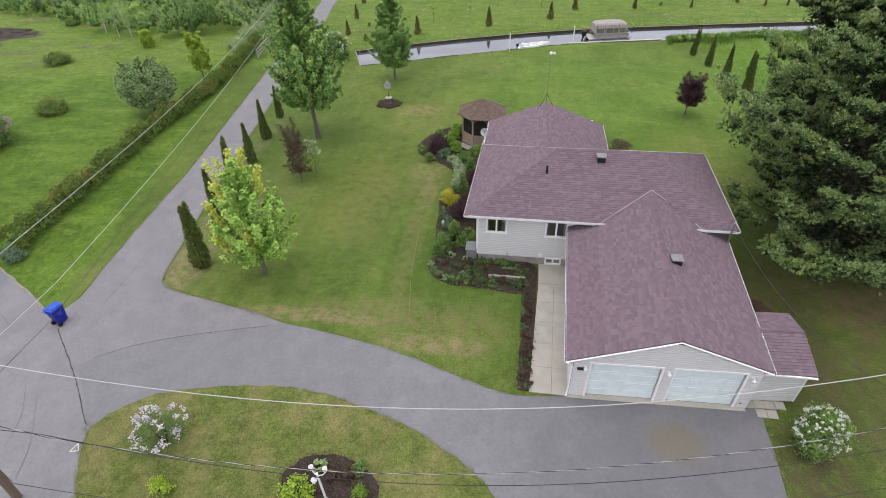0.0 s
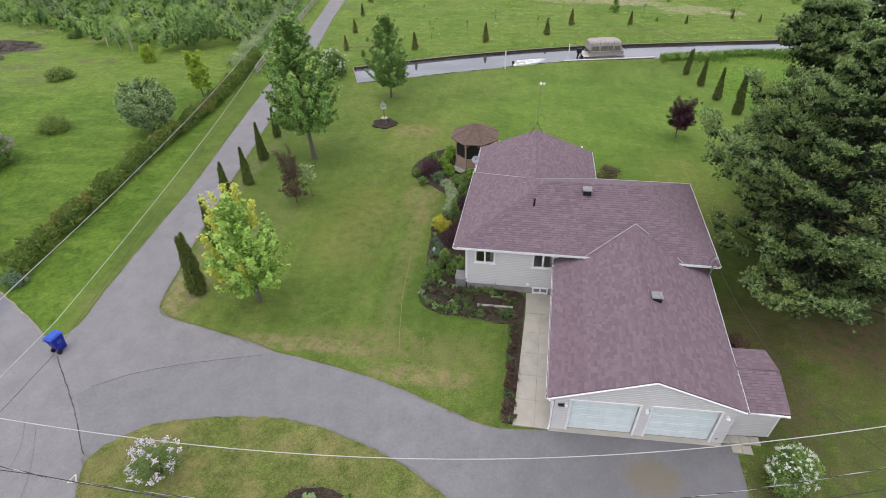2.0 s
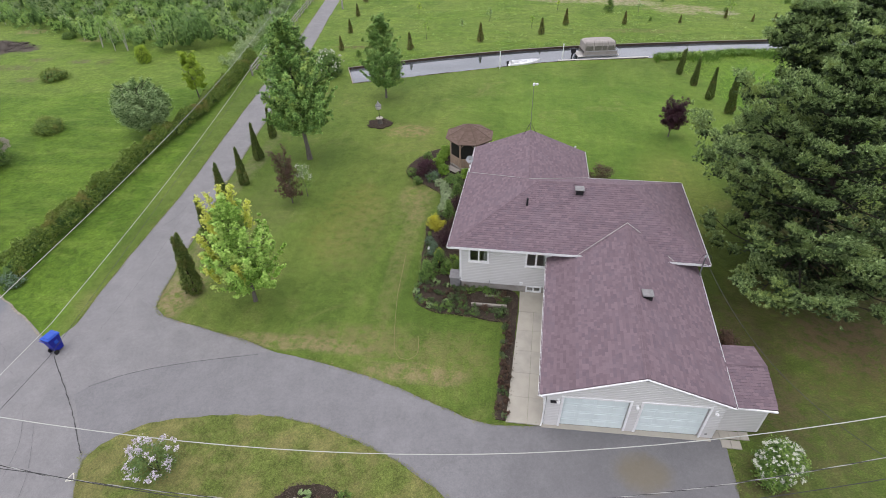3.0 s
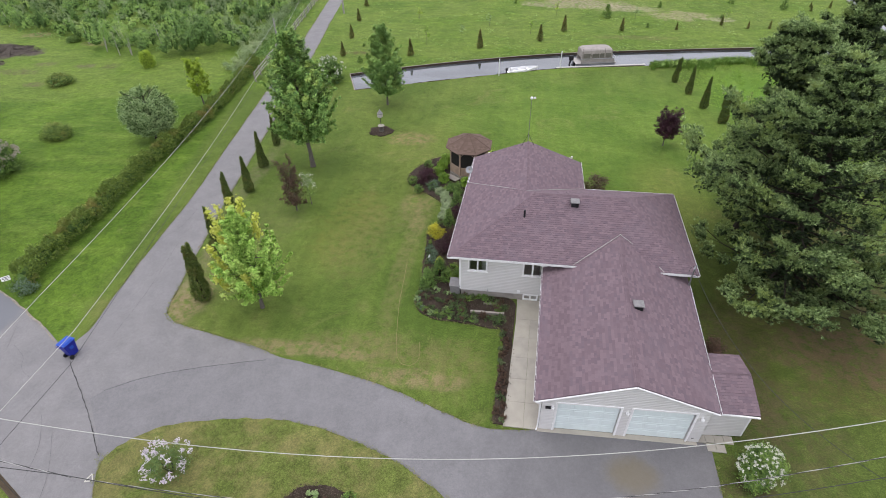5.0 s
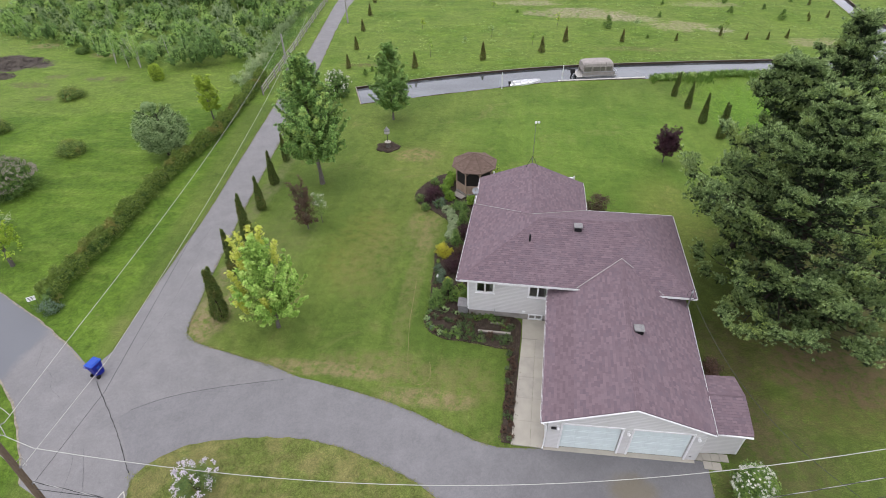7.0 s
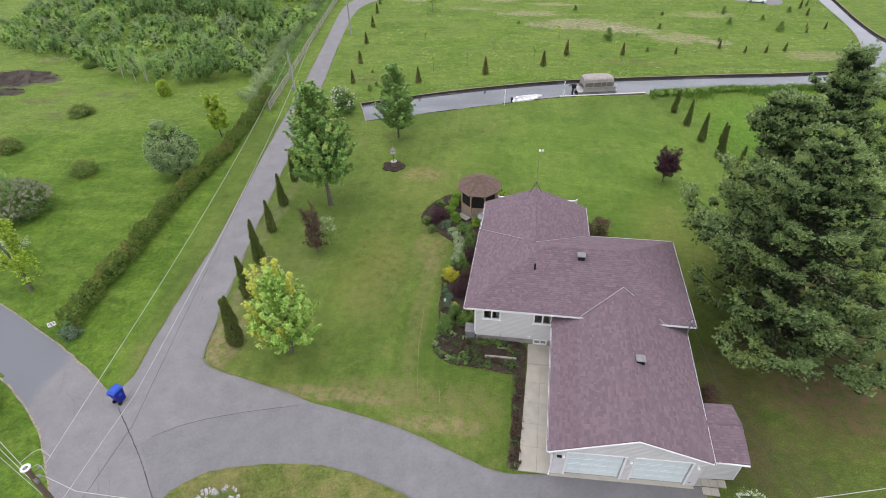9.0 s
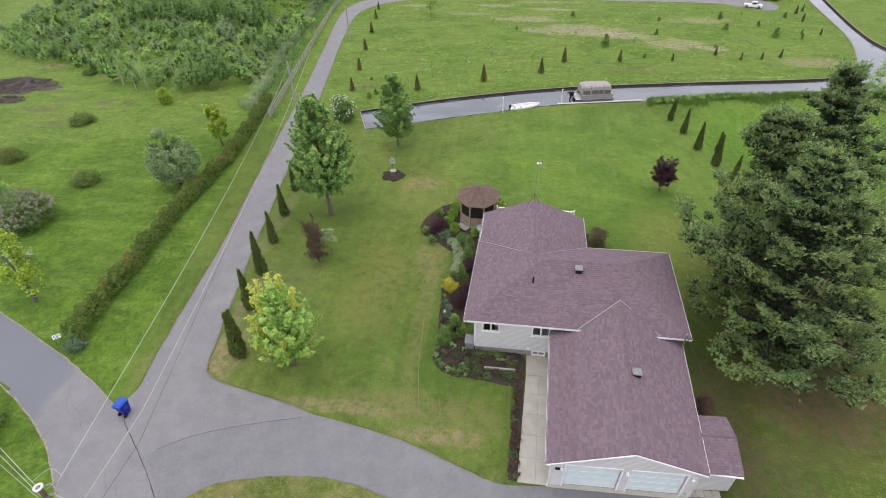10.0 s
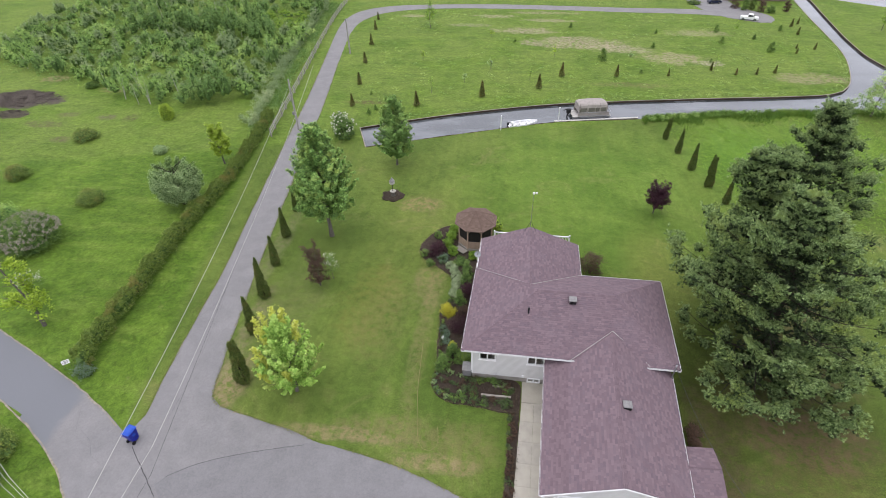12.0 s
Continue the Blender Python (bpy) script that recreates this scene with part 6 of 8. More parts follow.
for i, (x, y, s) in enumerate(((16.1, 48.3, 0.66), (16.9, 44.8, 0.75), (17.55, 40.9, 0.8), (18.55, 37.4, 0.86), (19.5, 34.2, 0.72), (20.4, 30.6, 0.72))):
    copy_at((first_b, first_a)[i % 3 == 0], x, y, s, 47 * i, YARD_GROUP, "dark green columnar cedar in a row on the lawn")
cf = cedar(62, 2.6, 0.55, 300, 0.12)
far_first = cedar_tree(cf, -26.3, 54.4, 0.7, 0, "small brownish green columnar cedar on the far meadow", FAR_GROUP, 2.6, 0.5, FAR_CEDAR_LEAF)
for i, (x, y, s) in enumerate(((-27.4, 62.4, 0.9), (-28.9, 71.7, 0.9), (-30.1, 81.0, 0.95), (-31.6, 90.2, 0.85), (-32.7, 97.1, 0.7), (-17.0, 55.2, 1.05), (-7.9, 59.3, 1.15), (0.4, 63.1, 1.05), (4.0, 68.2, 1.05), (12.5, 68.9, 1.2),
                               (20.5, 69.8, 0.75), (30.9, 71.1, 0.7), (34.0, 71.4, 0.75), (37.0, 72.3, 0.85), (27.6, 72.8, 0.9), (47.6, 92.3, 0.9), (48.2, 97.2, 1.0), (47.4, 84.2, 0.75), (44.5, 84.4, 0.6), (43.6, 81.8, 0.65), (50.0, 99.0, 0.8))):
    copy_at(far_first, x, y, s * (0.8 if x < 5 else 0.58), 61 * i)


def spruce(seed, h, r):
    rng_ = np.random.default_rng(seed)
    c_ = clumps(rng_, 130, r, r, 0.1, h, lambda t: (1 - t) ** 0.8 + 0.03, 0.4, 0.2)
    return polys("foliage", leaves(rng_, c_, 0.25, 9, 0.16, 0.3, 0.6), 4)


sp = thing("spruce_sapling", 11.0, 76.1, 0, 0, "small round-tipped spruce on the far meadow", "tree", "young meadow spruces")
link("foliage", spruce(70, 1.9, 0.9), SHRUB_LEAF, sp)
bm = bmesh.new()
tube(bm, [(0, 0, -0.05), (0, 0, 1.6)], [0.05, 0.01], 5)
part("trunk", bm, DARK_BARK, sp)
for i, (x, y, s) in enumerate(((20.4, 83.1, 0.7), (32.8, 86.5, 0.85), (39.7, 82.5, 1.25), (45.3, 94.5, 0.8), (22.3, 91.3, 0.6), (6.7, 93.8, 0.8), (-3.8, 84.5, 0.5), (33.5, 93.0, 1.0), (39.0, 89.0, 0.7), (28.5, 76.5, 0.5), (16.5, 70.8, 0.5), (-24.5, 58.5, 0.4), (-28.2, 65.0, 0.6), (-22.6, 53.4, 0.6), (-23.2, 51.8, 0.7))):
    copy_at(sp, x, y, s * 0.66, 77 * i)


def bush(name, x, y, r, h, mat_, label, seed, n=60, per=30, size=0.1, cone=0.0, z=0.05, bloom=None, group="", category="shrub"):
    rng_ = np.random.default_rng(seed)
    ob = thing(name, x, y, z, 0, label, category, group)
    prof = (lambda t: (1 - t) ** 0.7 + 0.05) if cone else (lambda t: math.sqrt(max(0.02, 1 - (1.75 * t - 0.75) ** 2)))
    c_ = clumps(rng_, n, r * 0.9, r * 0.9, 0.05, h * 0.95, prof, 0.5, 0.13)
    link("foliage", polys("foliage", leaves(rng_, c_, r * 0.3, per, size, 0.35, 0.8, out=(0, 0, h * 0.35)), 4), mat_, ob)
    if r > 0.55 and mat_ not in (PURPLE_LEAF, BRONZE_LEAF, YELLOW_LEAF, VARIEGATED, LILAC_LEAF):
        link("inner_foliage", polys("inner_foliage", inner(rng_, c_ * np.array([0.86, 0.86, 0.9]), r * 0.2, 0.9), 3), INNER_SHADE, ob, "dark blobs standing in for shade inside the foliage")
    bm = bmesh.new()
    for j in range(4):
        a = j * 1.6 + seed
        tube(bm, [(0.04 * math.cos(a), 0.04 * math.sin(a), -0.06), (r * 0.35 * math.cos(a), r * 0.35 * math.sin(a), h * 0.6)], [0.02 + 0.015 * r, 0.006], 5)
    part("stem", bm, DARK_BARK, ob)
    if bloom:
        mat_b, count, s, tight = (*bloom, 0.085)[:4]
        c_ = clumps(rng_, count, r, r, h * 0.25, h * 1.02, prof, 0.95, 0.12)
        link("blossom", polys("blossom", leaves(rng_, c_, tight, 26, s, 0.2, 1.0), 4), mat_b, ob, "clusters of blossom")
    return ob


# flower bed along the house
for x, y in ((-10.3, 22.3), (-9.6, 21.0), (-9.4, 25.2)):
    bush("boxwood_ball", x, y, 0.42, 0.65, SHRUB_LEAF, "round clipped green boxwood in the bed", int(y * 10), 40, 34, 0.07, group="clipped boxwoods")
bush("purple_shrub", -9.15, 22.7, 0.95, 1.25, PURPLE_LEAF, "dark purple smoke bush in the bed", 81, 80, 30, 0.1)
for i, (x, y, r) in enumerate(((-7.95, 26.2, 0.5), (-8.15, 25.15, 0.52), (-8.35, 24.0, 0.5), (-7.75, 22.9, 0.5), (-5.75, 22.35, 0.42))):
    bush("hydrangea", x, y, r, 0.8, LIGHT_LEAF, "bright green leafy shrub beside the gazebo", 82 + i, 46, 28, 0.13, group="bright shrubs by the gazebo")
bush("grey_shrub", -8.4, 21.7, 0.65, 0.7, BLUE_LEAF, "low grey-green shrub in the bed", 90, 40, 30, 0.08)
bush("weigela", -6.9, 21.6, 0.8, 0.5, SHRUB_LEAF, "low dull green shrub with scattered pale flowers", 91, 46, 26, 0.09)
for i, (x, y, r) in enumerate(((-7.75, 21.0, 0.5), (-7.3, 20.4, 0.5), (-6.95, 19.7, 0.55), (-6.8, 18.9, 0.5), (-6.85, 18.1, 0.45), (-7.0, 17.4, 0.45))):
    bush("hosta", x, y, r, 0.45, VARIEGATED, "white-edged variegated plant in a winding row", 92 + i, 26, 26, 0.14, group="variegated border plants", category="plant")
for i, (x, y, h) in enumerate(((-6.1, 19.9, 1.8), (-6.05, 18.7, 1.7), (-6.35, 16.3, 1.7))):
    bush("dwarf_spruce", x, y, 0.62, h, SHRUB_LEAF, "conical green dwarf conifer in the bed", 100 + i, 60, 26, 0.08, 1.0, group="conical dwarf conifers")
bush("barberry", -5.75, 17.5, 0.85, 1.2, PURPLE_LEAF, "dark purple barberry against the house", 104, 70, 28, 0.09, group="dark barberries")
bush("barberry", -6.05, 13.6, 0.95, 1.2, PURPLE_LEAF, "dark purple barberry against the house", 105, 80, 28, 0.09, group="dark barberries")
bush("barberry", -5.8, 15.2, 0.7, 0.9, BRONZE_LEAF, "reddish brown barberry against the house", 107, 50, 28, 0.09, group="dark barberries")
bush("golden_shrub", -7.15, 15.2, 0.68, 0.95, YELLOW_LEAF, "bright yellow golden shrub in the bed", 106, 60, 30, 0.09)
for i, (x, y) in enumerate(((-7.25, 13.4), (-7.0, 12.9), (-6.9, 12.2))):
    bush("blue_fescue", x, y, 0.36, 0.42, BLUE_LEAF, "small blue-green tuft in the bed", 108 + i, 22, 26, 0.08, group="blue-green tufts", category="plant")
bush("dwarf_spruce", -6.85, 9.85, 0.7, 1.35, SHRUB_LEAF, "conical light green dwarf conifer in the bed", 112, 60, 28, 0.08, 1.0, group="conical dwarf conifers")
bush("dwarf_spruce", -6.2, 10.85, 0.65, 1.5, SHRUB_LEAF, "conical green dwarf conifer in the bed", 113, 60, 28, 0.08, 1.0, group="conical dwarf conifers")
bush("golden_tip", -6.35, 11.3, 0.3, 1.3, YELLOW_LEAF, "small yellow-green upright shrub", 114, 22, 26, 0.08)
for i, (x, y, r) in enumerate(((-5.35, 11.0, 0.6), (-5.6, 10.45, 0.5), (-4.95, 10.7, 0.5))):
    bush("spirea", x, y, r, 0.8, (LIGHT_LEAF, SHRUB_LEAF, SHRUB_LEAF)[i], "soft green spirea beside the house corner", 115 + i, 40, 28, 0.09, group="spireas at the corner")
for i, (x, y, r) in enumerate(((-7.15, 9.35, 0.24), (-7.3, 8.85, 0.22), (-7.3, 8.3, 0.24), (-7.05, 7.8, 0.28), (-6.7, 7.45, 0.28), (-6.3, 7.25, 0.24), (-5.9, 7.2, 0.26), (-5.5, 7.15, 0.22), (-6.2, 9.3, 0.26))):
    bush("edging_plant", x, y, r, 0.3, (SHRUB_LEAF, SHRUB_LEAF, WILLOW_LEAF)[i % 3], "small rounded plant edging the bed", 120 + i, 16, 30, 0.05, group="edging plants", category="plant")
rnd = random.Random(4)
for i in range(76):
    x, y = rnd.uniform(-5.2, -1.7), rnd.uniform(6.85, 9.05)
    if 7.45 < y < 7.95 and x > -4.0:
        continue
    bush("perennial", x, y, rnd.uniform(0.16, 0.34), rnd.uniform(0.2, 0.45), rnd.choice((PERENNIAL_LEAF, PERENNIAL_LEAF, PERENNIAL_LEAF, BRONZE_LEAF, SHRUB_LEAF)), "low perennial in the dark bed before the house wall", 140 + i, 14, 26, 0.055, group="perennials before the wall", category="plant")
for i in range(30):
    bush("strip_plant", rnd.uniform(-1.85, -1.4), 0.3 + i * 0.21, 0.19, 0.2, rnd.choice((BRONZE_LEAF, PERENNIAL_LEAF, BRONZE_LEAF)), "low brownish plant in the strip by the walkway", 180 + i, 9, 20, 0.07, group="plants along the walkway", category="plant")
for i in range(22):
    bush("perennial", rnd.uniform(-6.9, -5.2), rnd.uniform(7.4, 9.3), 0.2, 0.24, rnd.choice((WILLOW_LEAF, PERENNIAL_LEAF, PERENNIAL_LEAF, BRONZE_LEAF)), "small grey-green perennial in the front bed", 200 + i, 10, 24, 0.05, group="perennials in the front bed", category="plant")

for i in range(34):
    q = glide([(-4.4, 6.95), (-5.9, 7.05), (-6.8, 7.55), (-7.25, 8.4), (-7.1, 9.8), (-7.3, 11.5), (-7.5, 14.2), (-7.6, 15.8), (-6.95, 17.2)], 0.34)[i]
    bush("border_plant", q.x + rnd.uniform(-0.05, 0.12), q.y, rnd.uniform(0.14, 0.24), rnd.uniform(0.16, 0.3), rnd.choice((SHRUB_LEAF, PERENNIAL_LEAF, PERENNIAL_LEAF, BLUE_LEAF, BRONZE_LEAF)), "small low plant along the lawn side of the bed", 400 + i, 10, 22, 0.075, group="low border plants", category="plant")

# grass island and yard
bush("lilac_bush", -16.6, -4.4, 1.0, 1.8, LILAC_LEAF, "loose green lilac bush with pale lilac blossom on the grass island", 220, 90, 20, 0.085, bloom=(LILAC_BLOOM, 40, 0.1, 0.13))
bush("viburnum_bush", 9.85, -1.2, 0.86, 2.2, SHRUB_LEAF, "round green bush covered with white blossom balls", 221, 130, 60, 0.1, bloom=(WHITE_BLOOM, 170, 0.055, 0.06))
bush("lime_shrub", -10.1, -5.9, 0.65, 0.9, LIME_LEAF, "bright lime-green shrub in the island bed", 222, 40, 30, 0.12, z=0.08)
for i, (x, y, m_) in enumerate(((-9.6, -4.7, WILLOW_LEAF), (-8.3, -4.9, BRONZE_LEAF), (-7.8, -5.5, LIGHT_LEAF), (-9.0, -5.0, BRONZE_LEAF), (-8.5, -6.2, SHRUB_LEAF), (-8.0, -4.6, SHRUB_LEAF))):
    bush("island_perennial", x, y, 0.32, 0.4, m_, "low perennial in the island bed", 223 + i, 18, 24, 0.09, z=0.08, group="island perennials", category="plant")
bush("small_shrub", -15.6, -6.4, 0.5, 0.6, LIME_LEAF, "low lime-green shrub on the grass island", 230, 24, 26, 0.1)
bush("ninebark", 4.7, 21.6, 1.1, 2.1, BRONZE_LEAF, "dark reddish brown shrub behind the house", 231, 90, 30, 0.11)
bush("yellow_shrub", 2.9, 23.9, 0.7, 1.0, LIME_LEAF, "pale yellow-green shrub behind the house", 232, 40, 26, 0.11)
bush("green_shrub", -4.0, 27.2, 0.7, 0.9, LIME_LEAF, "light green shrub behind the gazebo", 236, 40, 26, 0.11)
for i, (x, y, r) in enumerate(((10.0, 6.4, 0.6), (9.9, 5.5, 0.45))):
    bush("dark_shrub", x, y, r, 0.8, BRONZE_LEAF, "dark reddish shrub beside the garage wall", 233 + i, 40, 26, 0.1, group="shrubs beside the garage")
bush("flowering_bush", -24.6, 44.6, 1.5, 3.0, SHRUB_LEAF, "tall bush with white blossom at the canal end", 240, 90, 26, 0.14, bloom=(WHITE_BLOOM, 70, 0.11))
bush("flowering_bush", -25.7, 46.8, 1.2, 2.4, SHRUB_LEAF, "bush with white blossom at the canal end", 241, 60, 26, 0.14, bloom=(WHITE_BLOOM, 50, 0.11))
bush("lilac_thicket", -49.0, 19.6, 2.6, 3.0, SHRUB_LEAF, "big dusky lilac thicket past blossom in the field", 242, 330, 60, 0.14, bloom=(PINK_GREY, 420, 0.11, 0.13))
bush("lilac_thicket", -52.0, 20.6, 1.8, 3.6, GREEN_LEAF, "tall green bush beside the lilac thicket", 243, 200, 50, 0.15)
for i, (x, y, r, h, m_, lb) in enumerate(((-48.2, 27.2, 1.35, 1.3, HEDGE_LEAF, "olive green juniper clump on the field"), (-60.5, 31.0, 1.3, 1.4, HEDGE_LEAF, "olive green juniper clump on the field"), (-59.0, 41.0, 1.5, 1.1, HEDGE_LEAF, "low dark juniper on the field"),
                                          (-51.3, 47.8, 0.9, 2.2, LIME_LEAF, "yellowish young shrub before the thicket"), (-46.8, 38.5, 0.8, 0.8, WILLOW_LEAF, "small grey bush on the field"), (-70.0, 57.5, 0.9, 0.8, SHRUB_LEAF, "small dark bush on the field"), (-66.5, 60.5, 1.2, 0.9, SHRUB_LEAF, "small dark bush on the field"))):
    bush("field_bush", x, y, r, h, m_, lb, 250 + i, 150, 44, 0.12, group="field bushes", z=0)
bush("roadside_bush", -34.9, -0.6, 1.4, 1.5, HEDGE_LEAF, "rounded green bush on the verge across the road", 260, 200, 46, 0.11, z=0)
bush("roadside_bush", -33.9, -2.6, 1.0, 1.2, HEDGE_LEAF, "rounded green bush on the verge across the road", 261, 160, 46, 0.11, z=0)
bush("hedge_tuft", -33.3, 5.9, 0.7, 0.9, BLUE_LEAF, "grey-green shrub at the end of the hedge", 262, 40, 30, 0.1, z=0)

# the long hedge beside the lane
rng = np.random.default_rng(300)
hedge = thing("hedge", -34.0, 6.8, 0, 0, "long olive-green cedar hedge with brown tips along the lane", "hedge")
line_ = glide([(-33.9, 6.6), (-34.4, 10), (-34.4, 13), (-34.6, 16), (-34.95, 20), (-35.15, 24), (-35.0, 28), (-34.85, 32), (-35.3, 37.4), (-36.1, 44), (-37.1, 50)], 0.22)
cs = []
for i, q in enumerate(line_):
    t = i / len(line_)
    wide, tall = 0.72 - 0.1 * t + 0.14 * math.sin(i * 0.55), 1.5 - 0.25 * t + 0.26 * math.sin(i * 0.31) + 0.2 * math.sin(i * 0.9) + 0.12 * math.sin(i * 1.7)
    for _ in range(26):
        a = rng.uniform(0, math.pi)
        r = math.sqrt(rng.uniform(0.62, 1))
        cs.append((q.x + wide * r * math.cos(a) + 34.0, q.y + rng.uniform(-0.15, 0.15) - 6.8, max(0.05, tall * r * (0.15 + 0.85 * math.sin(a) ** 0.6))))
link("foliage", polys("foliage", leaves(rng, cs, 0.13, 10, 0.14, 0.3, 1.1, 0.5), 4), HEDGE_LEAF, hedge)
link("inner_foliage", polys("inner_foliage", inner(rng, [(q.x + 34, q.y - 6.8, 0.55) for q in line_[::2]], 0.42, 1.3), 3), INNER_SHADE, hedge, "dark blobs standing in for shade inside the foliage")
bm = bmesh.new()
for q in line_[::5]:
    tube(bm, [(q.x + 34, q.y - 6.8, -0.05), (q.x + 34.05, q.y - 6.8, 0.9)], [0.04, 0.01], 5)
tagged(part("stems", bm, DARK_BARK, hedge), kind="stuff")


# ---- wild thicket past the field ----
def thicket_sites():
    edge = [(-100, 68), (-84, 63), (-74, 60.5), (-67, 56.5), (-60, 51.0), (-54, 50.2), (-47, 52.0), (-42.5, 55), (-41.8, 66), (-44.0, 88), (-48, 114), (-54, 150), (-100, 150), (-107, 102), (-104, 82)]
    rnd_ = random.Random(8)
    out, tries, ring = [], 0, [Vector(v) for v in edge]
    while len(out) < 980 and tries < 30000:
        tries += 1
        q = (rnd_.uniform(-140, -41.5), rnd_.uniform(52, 150))
        if not inside(q, ring):
            continue
        front = q[1] < 57 + max(0.0, -60 - q[0]) * 0.4
        gap = noise.noise(Vector((q[0] * 0.07, q[1] * 0.07, 7.7)))
        if gap < -0.22 and not front and rnd_.random() < 0.9:
            continue
        gap = 1.6 if front else 1.75 if q[1] < 85 else 2.3
        if any((q[0] - o[0]) ** 2 + (q[1] - o[1]) ** 2 < gap * gap for o in out):
            continue
        out.append((q[0], q[1], front))
    return out


def dome(rng_, x, y, h, r, foot, per, size, lift=0.0):
    """One bush: leaves over a few rounded heads, dense on top and open below."""
    heads = [(0, 0, 1.0)] + [(0.6 * r * math.cos(a), 0.6 * r * math.sin(a), rng_.uniform(0.55, 0.9)) for a in rng_.uniform(0, 6.283, 2)]
    cs_ = []
    for hx, hy, k_ in heads:
        thick_at.append((x + hx, y + hy, foot + (h * k_ - foot) * 0.42))
        thick_r.append(r * 0.42)
        thick_tall.append((h * k_ - foot) * 0.42 / (r * 0.42))
        n = int(10 + 6 * r * h * k_)
        v = rng_.normal(0, 1, (n, 3))
        v[:, 2] = np.abs(v[:, 2]) * 0.9 - 0.25
        v /= np.linalg.norm(v, axis=1, keepdims=True)
        cs_.append(np.column_stack([x + hx + v[:, 0] * r * 0.55, y + hy + v[:, 1] * r * 0.55, np.maximum(0.12, foot + (h * k_ - foot) * (0.5 + 0.5 * v[:, 2]))]) + rng_.normal(0, 0.06 * r, (n, 3)))
    c_ = np.concatenate(cs_)
    return leaves(rng_, c_, 0.15 + 0.05 * r, per, size, 0.4, 0.7, 0.6, out=(x, y, h * 0.35))


thick_at, thick_r, thick_tall = [], [], []
wild, stems = {"WILD_LEAF": [], "WILD_GREY": [], "WILD_LIME": [], "WILD_DARK": []}, bmesh.new()
rng = np.random.default_rng(301)
rnd = random.Random(9)
for x, y, front in thicket_sites():
    drift = noise.noise(Vector((x * 0.11, y * 0.11, 1.3)))
    deep = max(0.0, (y - 70) / 60)
    if front and x > -64 and rnd.random() < 0.4:                 # young birches with bare pale stems
        h = rnd.uniform(3.4, 5.8)
        for j in range(rnd.choice((1, 2, 2, 3))):
            a, bend = rnd.uniform(0, 6.28), rnd.uniform(0.05, 0.16) * h
            tip = Vector((x + math.cos(a) * bend * 1.6, y + math.sin(a) * bend * 1.6, h * rnd.uniform(0.8, 1.05)))
            tube(stems, [(x, y, -0.1), (x + math.cos(a) * bend * 0.7, y + math.sin(a) * bend * 0.7, tip.z * 0.5), tip], [0.06, 0.042, 0.01], 5, False)
            c_ = np.array([Vector((x, y, 0)).lerp(tip, s_) + Vector((rnd.gauss(0, 0.2 * h * (1.05 - s_) * 0.5), rnd.gauss(0, 0.2 * h * (1.05 - s_) * 0.5), 0)) for s_ in np.linspace(0.36, 1.0, 26)])
            wild["WILD_LEAF" if rnd.random() < 0.7 else "WILD_GREY"].append(leaves(rng, c_, 0.3, 9, 0.17, 0.35, 1.2, 0.6))
        continue
    if x > -57 and 87 < y < 101 and drift < 0.15:
        h, r, key = rnd.uniform(0.6, 1.1), rnd.uniform(0.9, 1.3), "WILD_LIME"
    elif (83 < y < 92 and -80 < x < -56) or (94 < y < 101 and x > -62) or drift > 0.42:
        h, r, key = rnd.uniform(3.4, 5.2), rnd.uniform(1.0, 1.5), "WILD_DARK"
    elif front:
        h, r, key = rnd.uniform(1.4, 3.0), rnd.uniform(0.7, 1.1), rnd.choice(("WILD_LEAF", "WILD_DARK", "WILD_LEAF"))
    else:
        h, r = rnd.choice((1.0, 1.5, 2.0, 2.4, 3.2)) * rnd.uniform(0.85, 1.15), rnd.uniform(0.75, 1.25)
        key = "WILD_GREY" if drift > 0.22 else rnd.choice(("WILD_LEAF", "WILD_LEAF", "WILD_GREY", "WILD_DARK"))
    wild[key].append(dome(rng, x, y, h, r, 0.1 * h, 7 if deep < 0.3 else 4, 0.19 + 0.22 * deep))
    if rnd.random() < 0.1:
        tube(stems, [(x, y, 0), (x + 0.1, y + 0.1, h * 0.8), (x + rnd.uniform(-0.4, 0.4), y, h * 1.35)], [0.05, 0.035, 0.01], 5, False)
tagged(link("thicket_bushes", polys("thicket_bushes", np.concatenate(wild["WILD_LEAF"]), 4), WILD_LEAF), "wild thicket of light green bushes and young birches", "thicket", kind="stuff")
tagged(link("thicket_willows", polys("thicket_willows", np.concatenate(wild["WILD_GREY"]), 4), WILD_GREY), "grey-green willow scrub in the thicket", "thicket", kind="stuff")
tagged(link("thicket_scrub", polys("thicket_scrub", np.concatenate(wild["WILD_LIME"]), 4), WILD_LIME), "low yellow-green scrub in the thicket", "thicket", kind="stuff")
tagged(link("thicket_trees", polys("thicket_trees", np.concatenate(wild["WILD_DARK"]), 4), WILD_DARK), "darker green young trees in the wild thicket", "thicket", kind="stuff")
tagged(link("thicket_twigs", polys("thicket_twigs", inner(rng, thick_at, thick_r, thick_tall), 3), INNER_SHADE), "dark blobs standing in for shade inside the thicket bushes", "thicket", kind="stuff")
tagged(part("thicket_stems", stems, BIRCH_BARK, None), "pale birch stems in the thicket", "thicket", kind="stuff")
# rank shrubs along the fence from the hedge to the far bend
brush = []
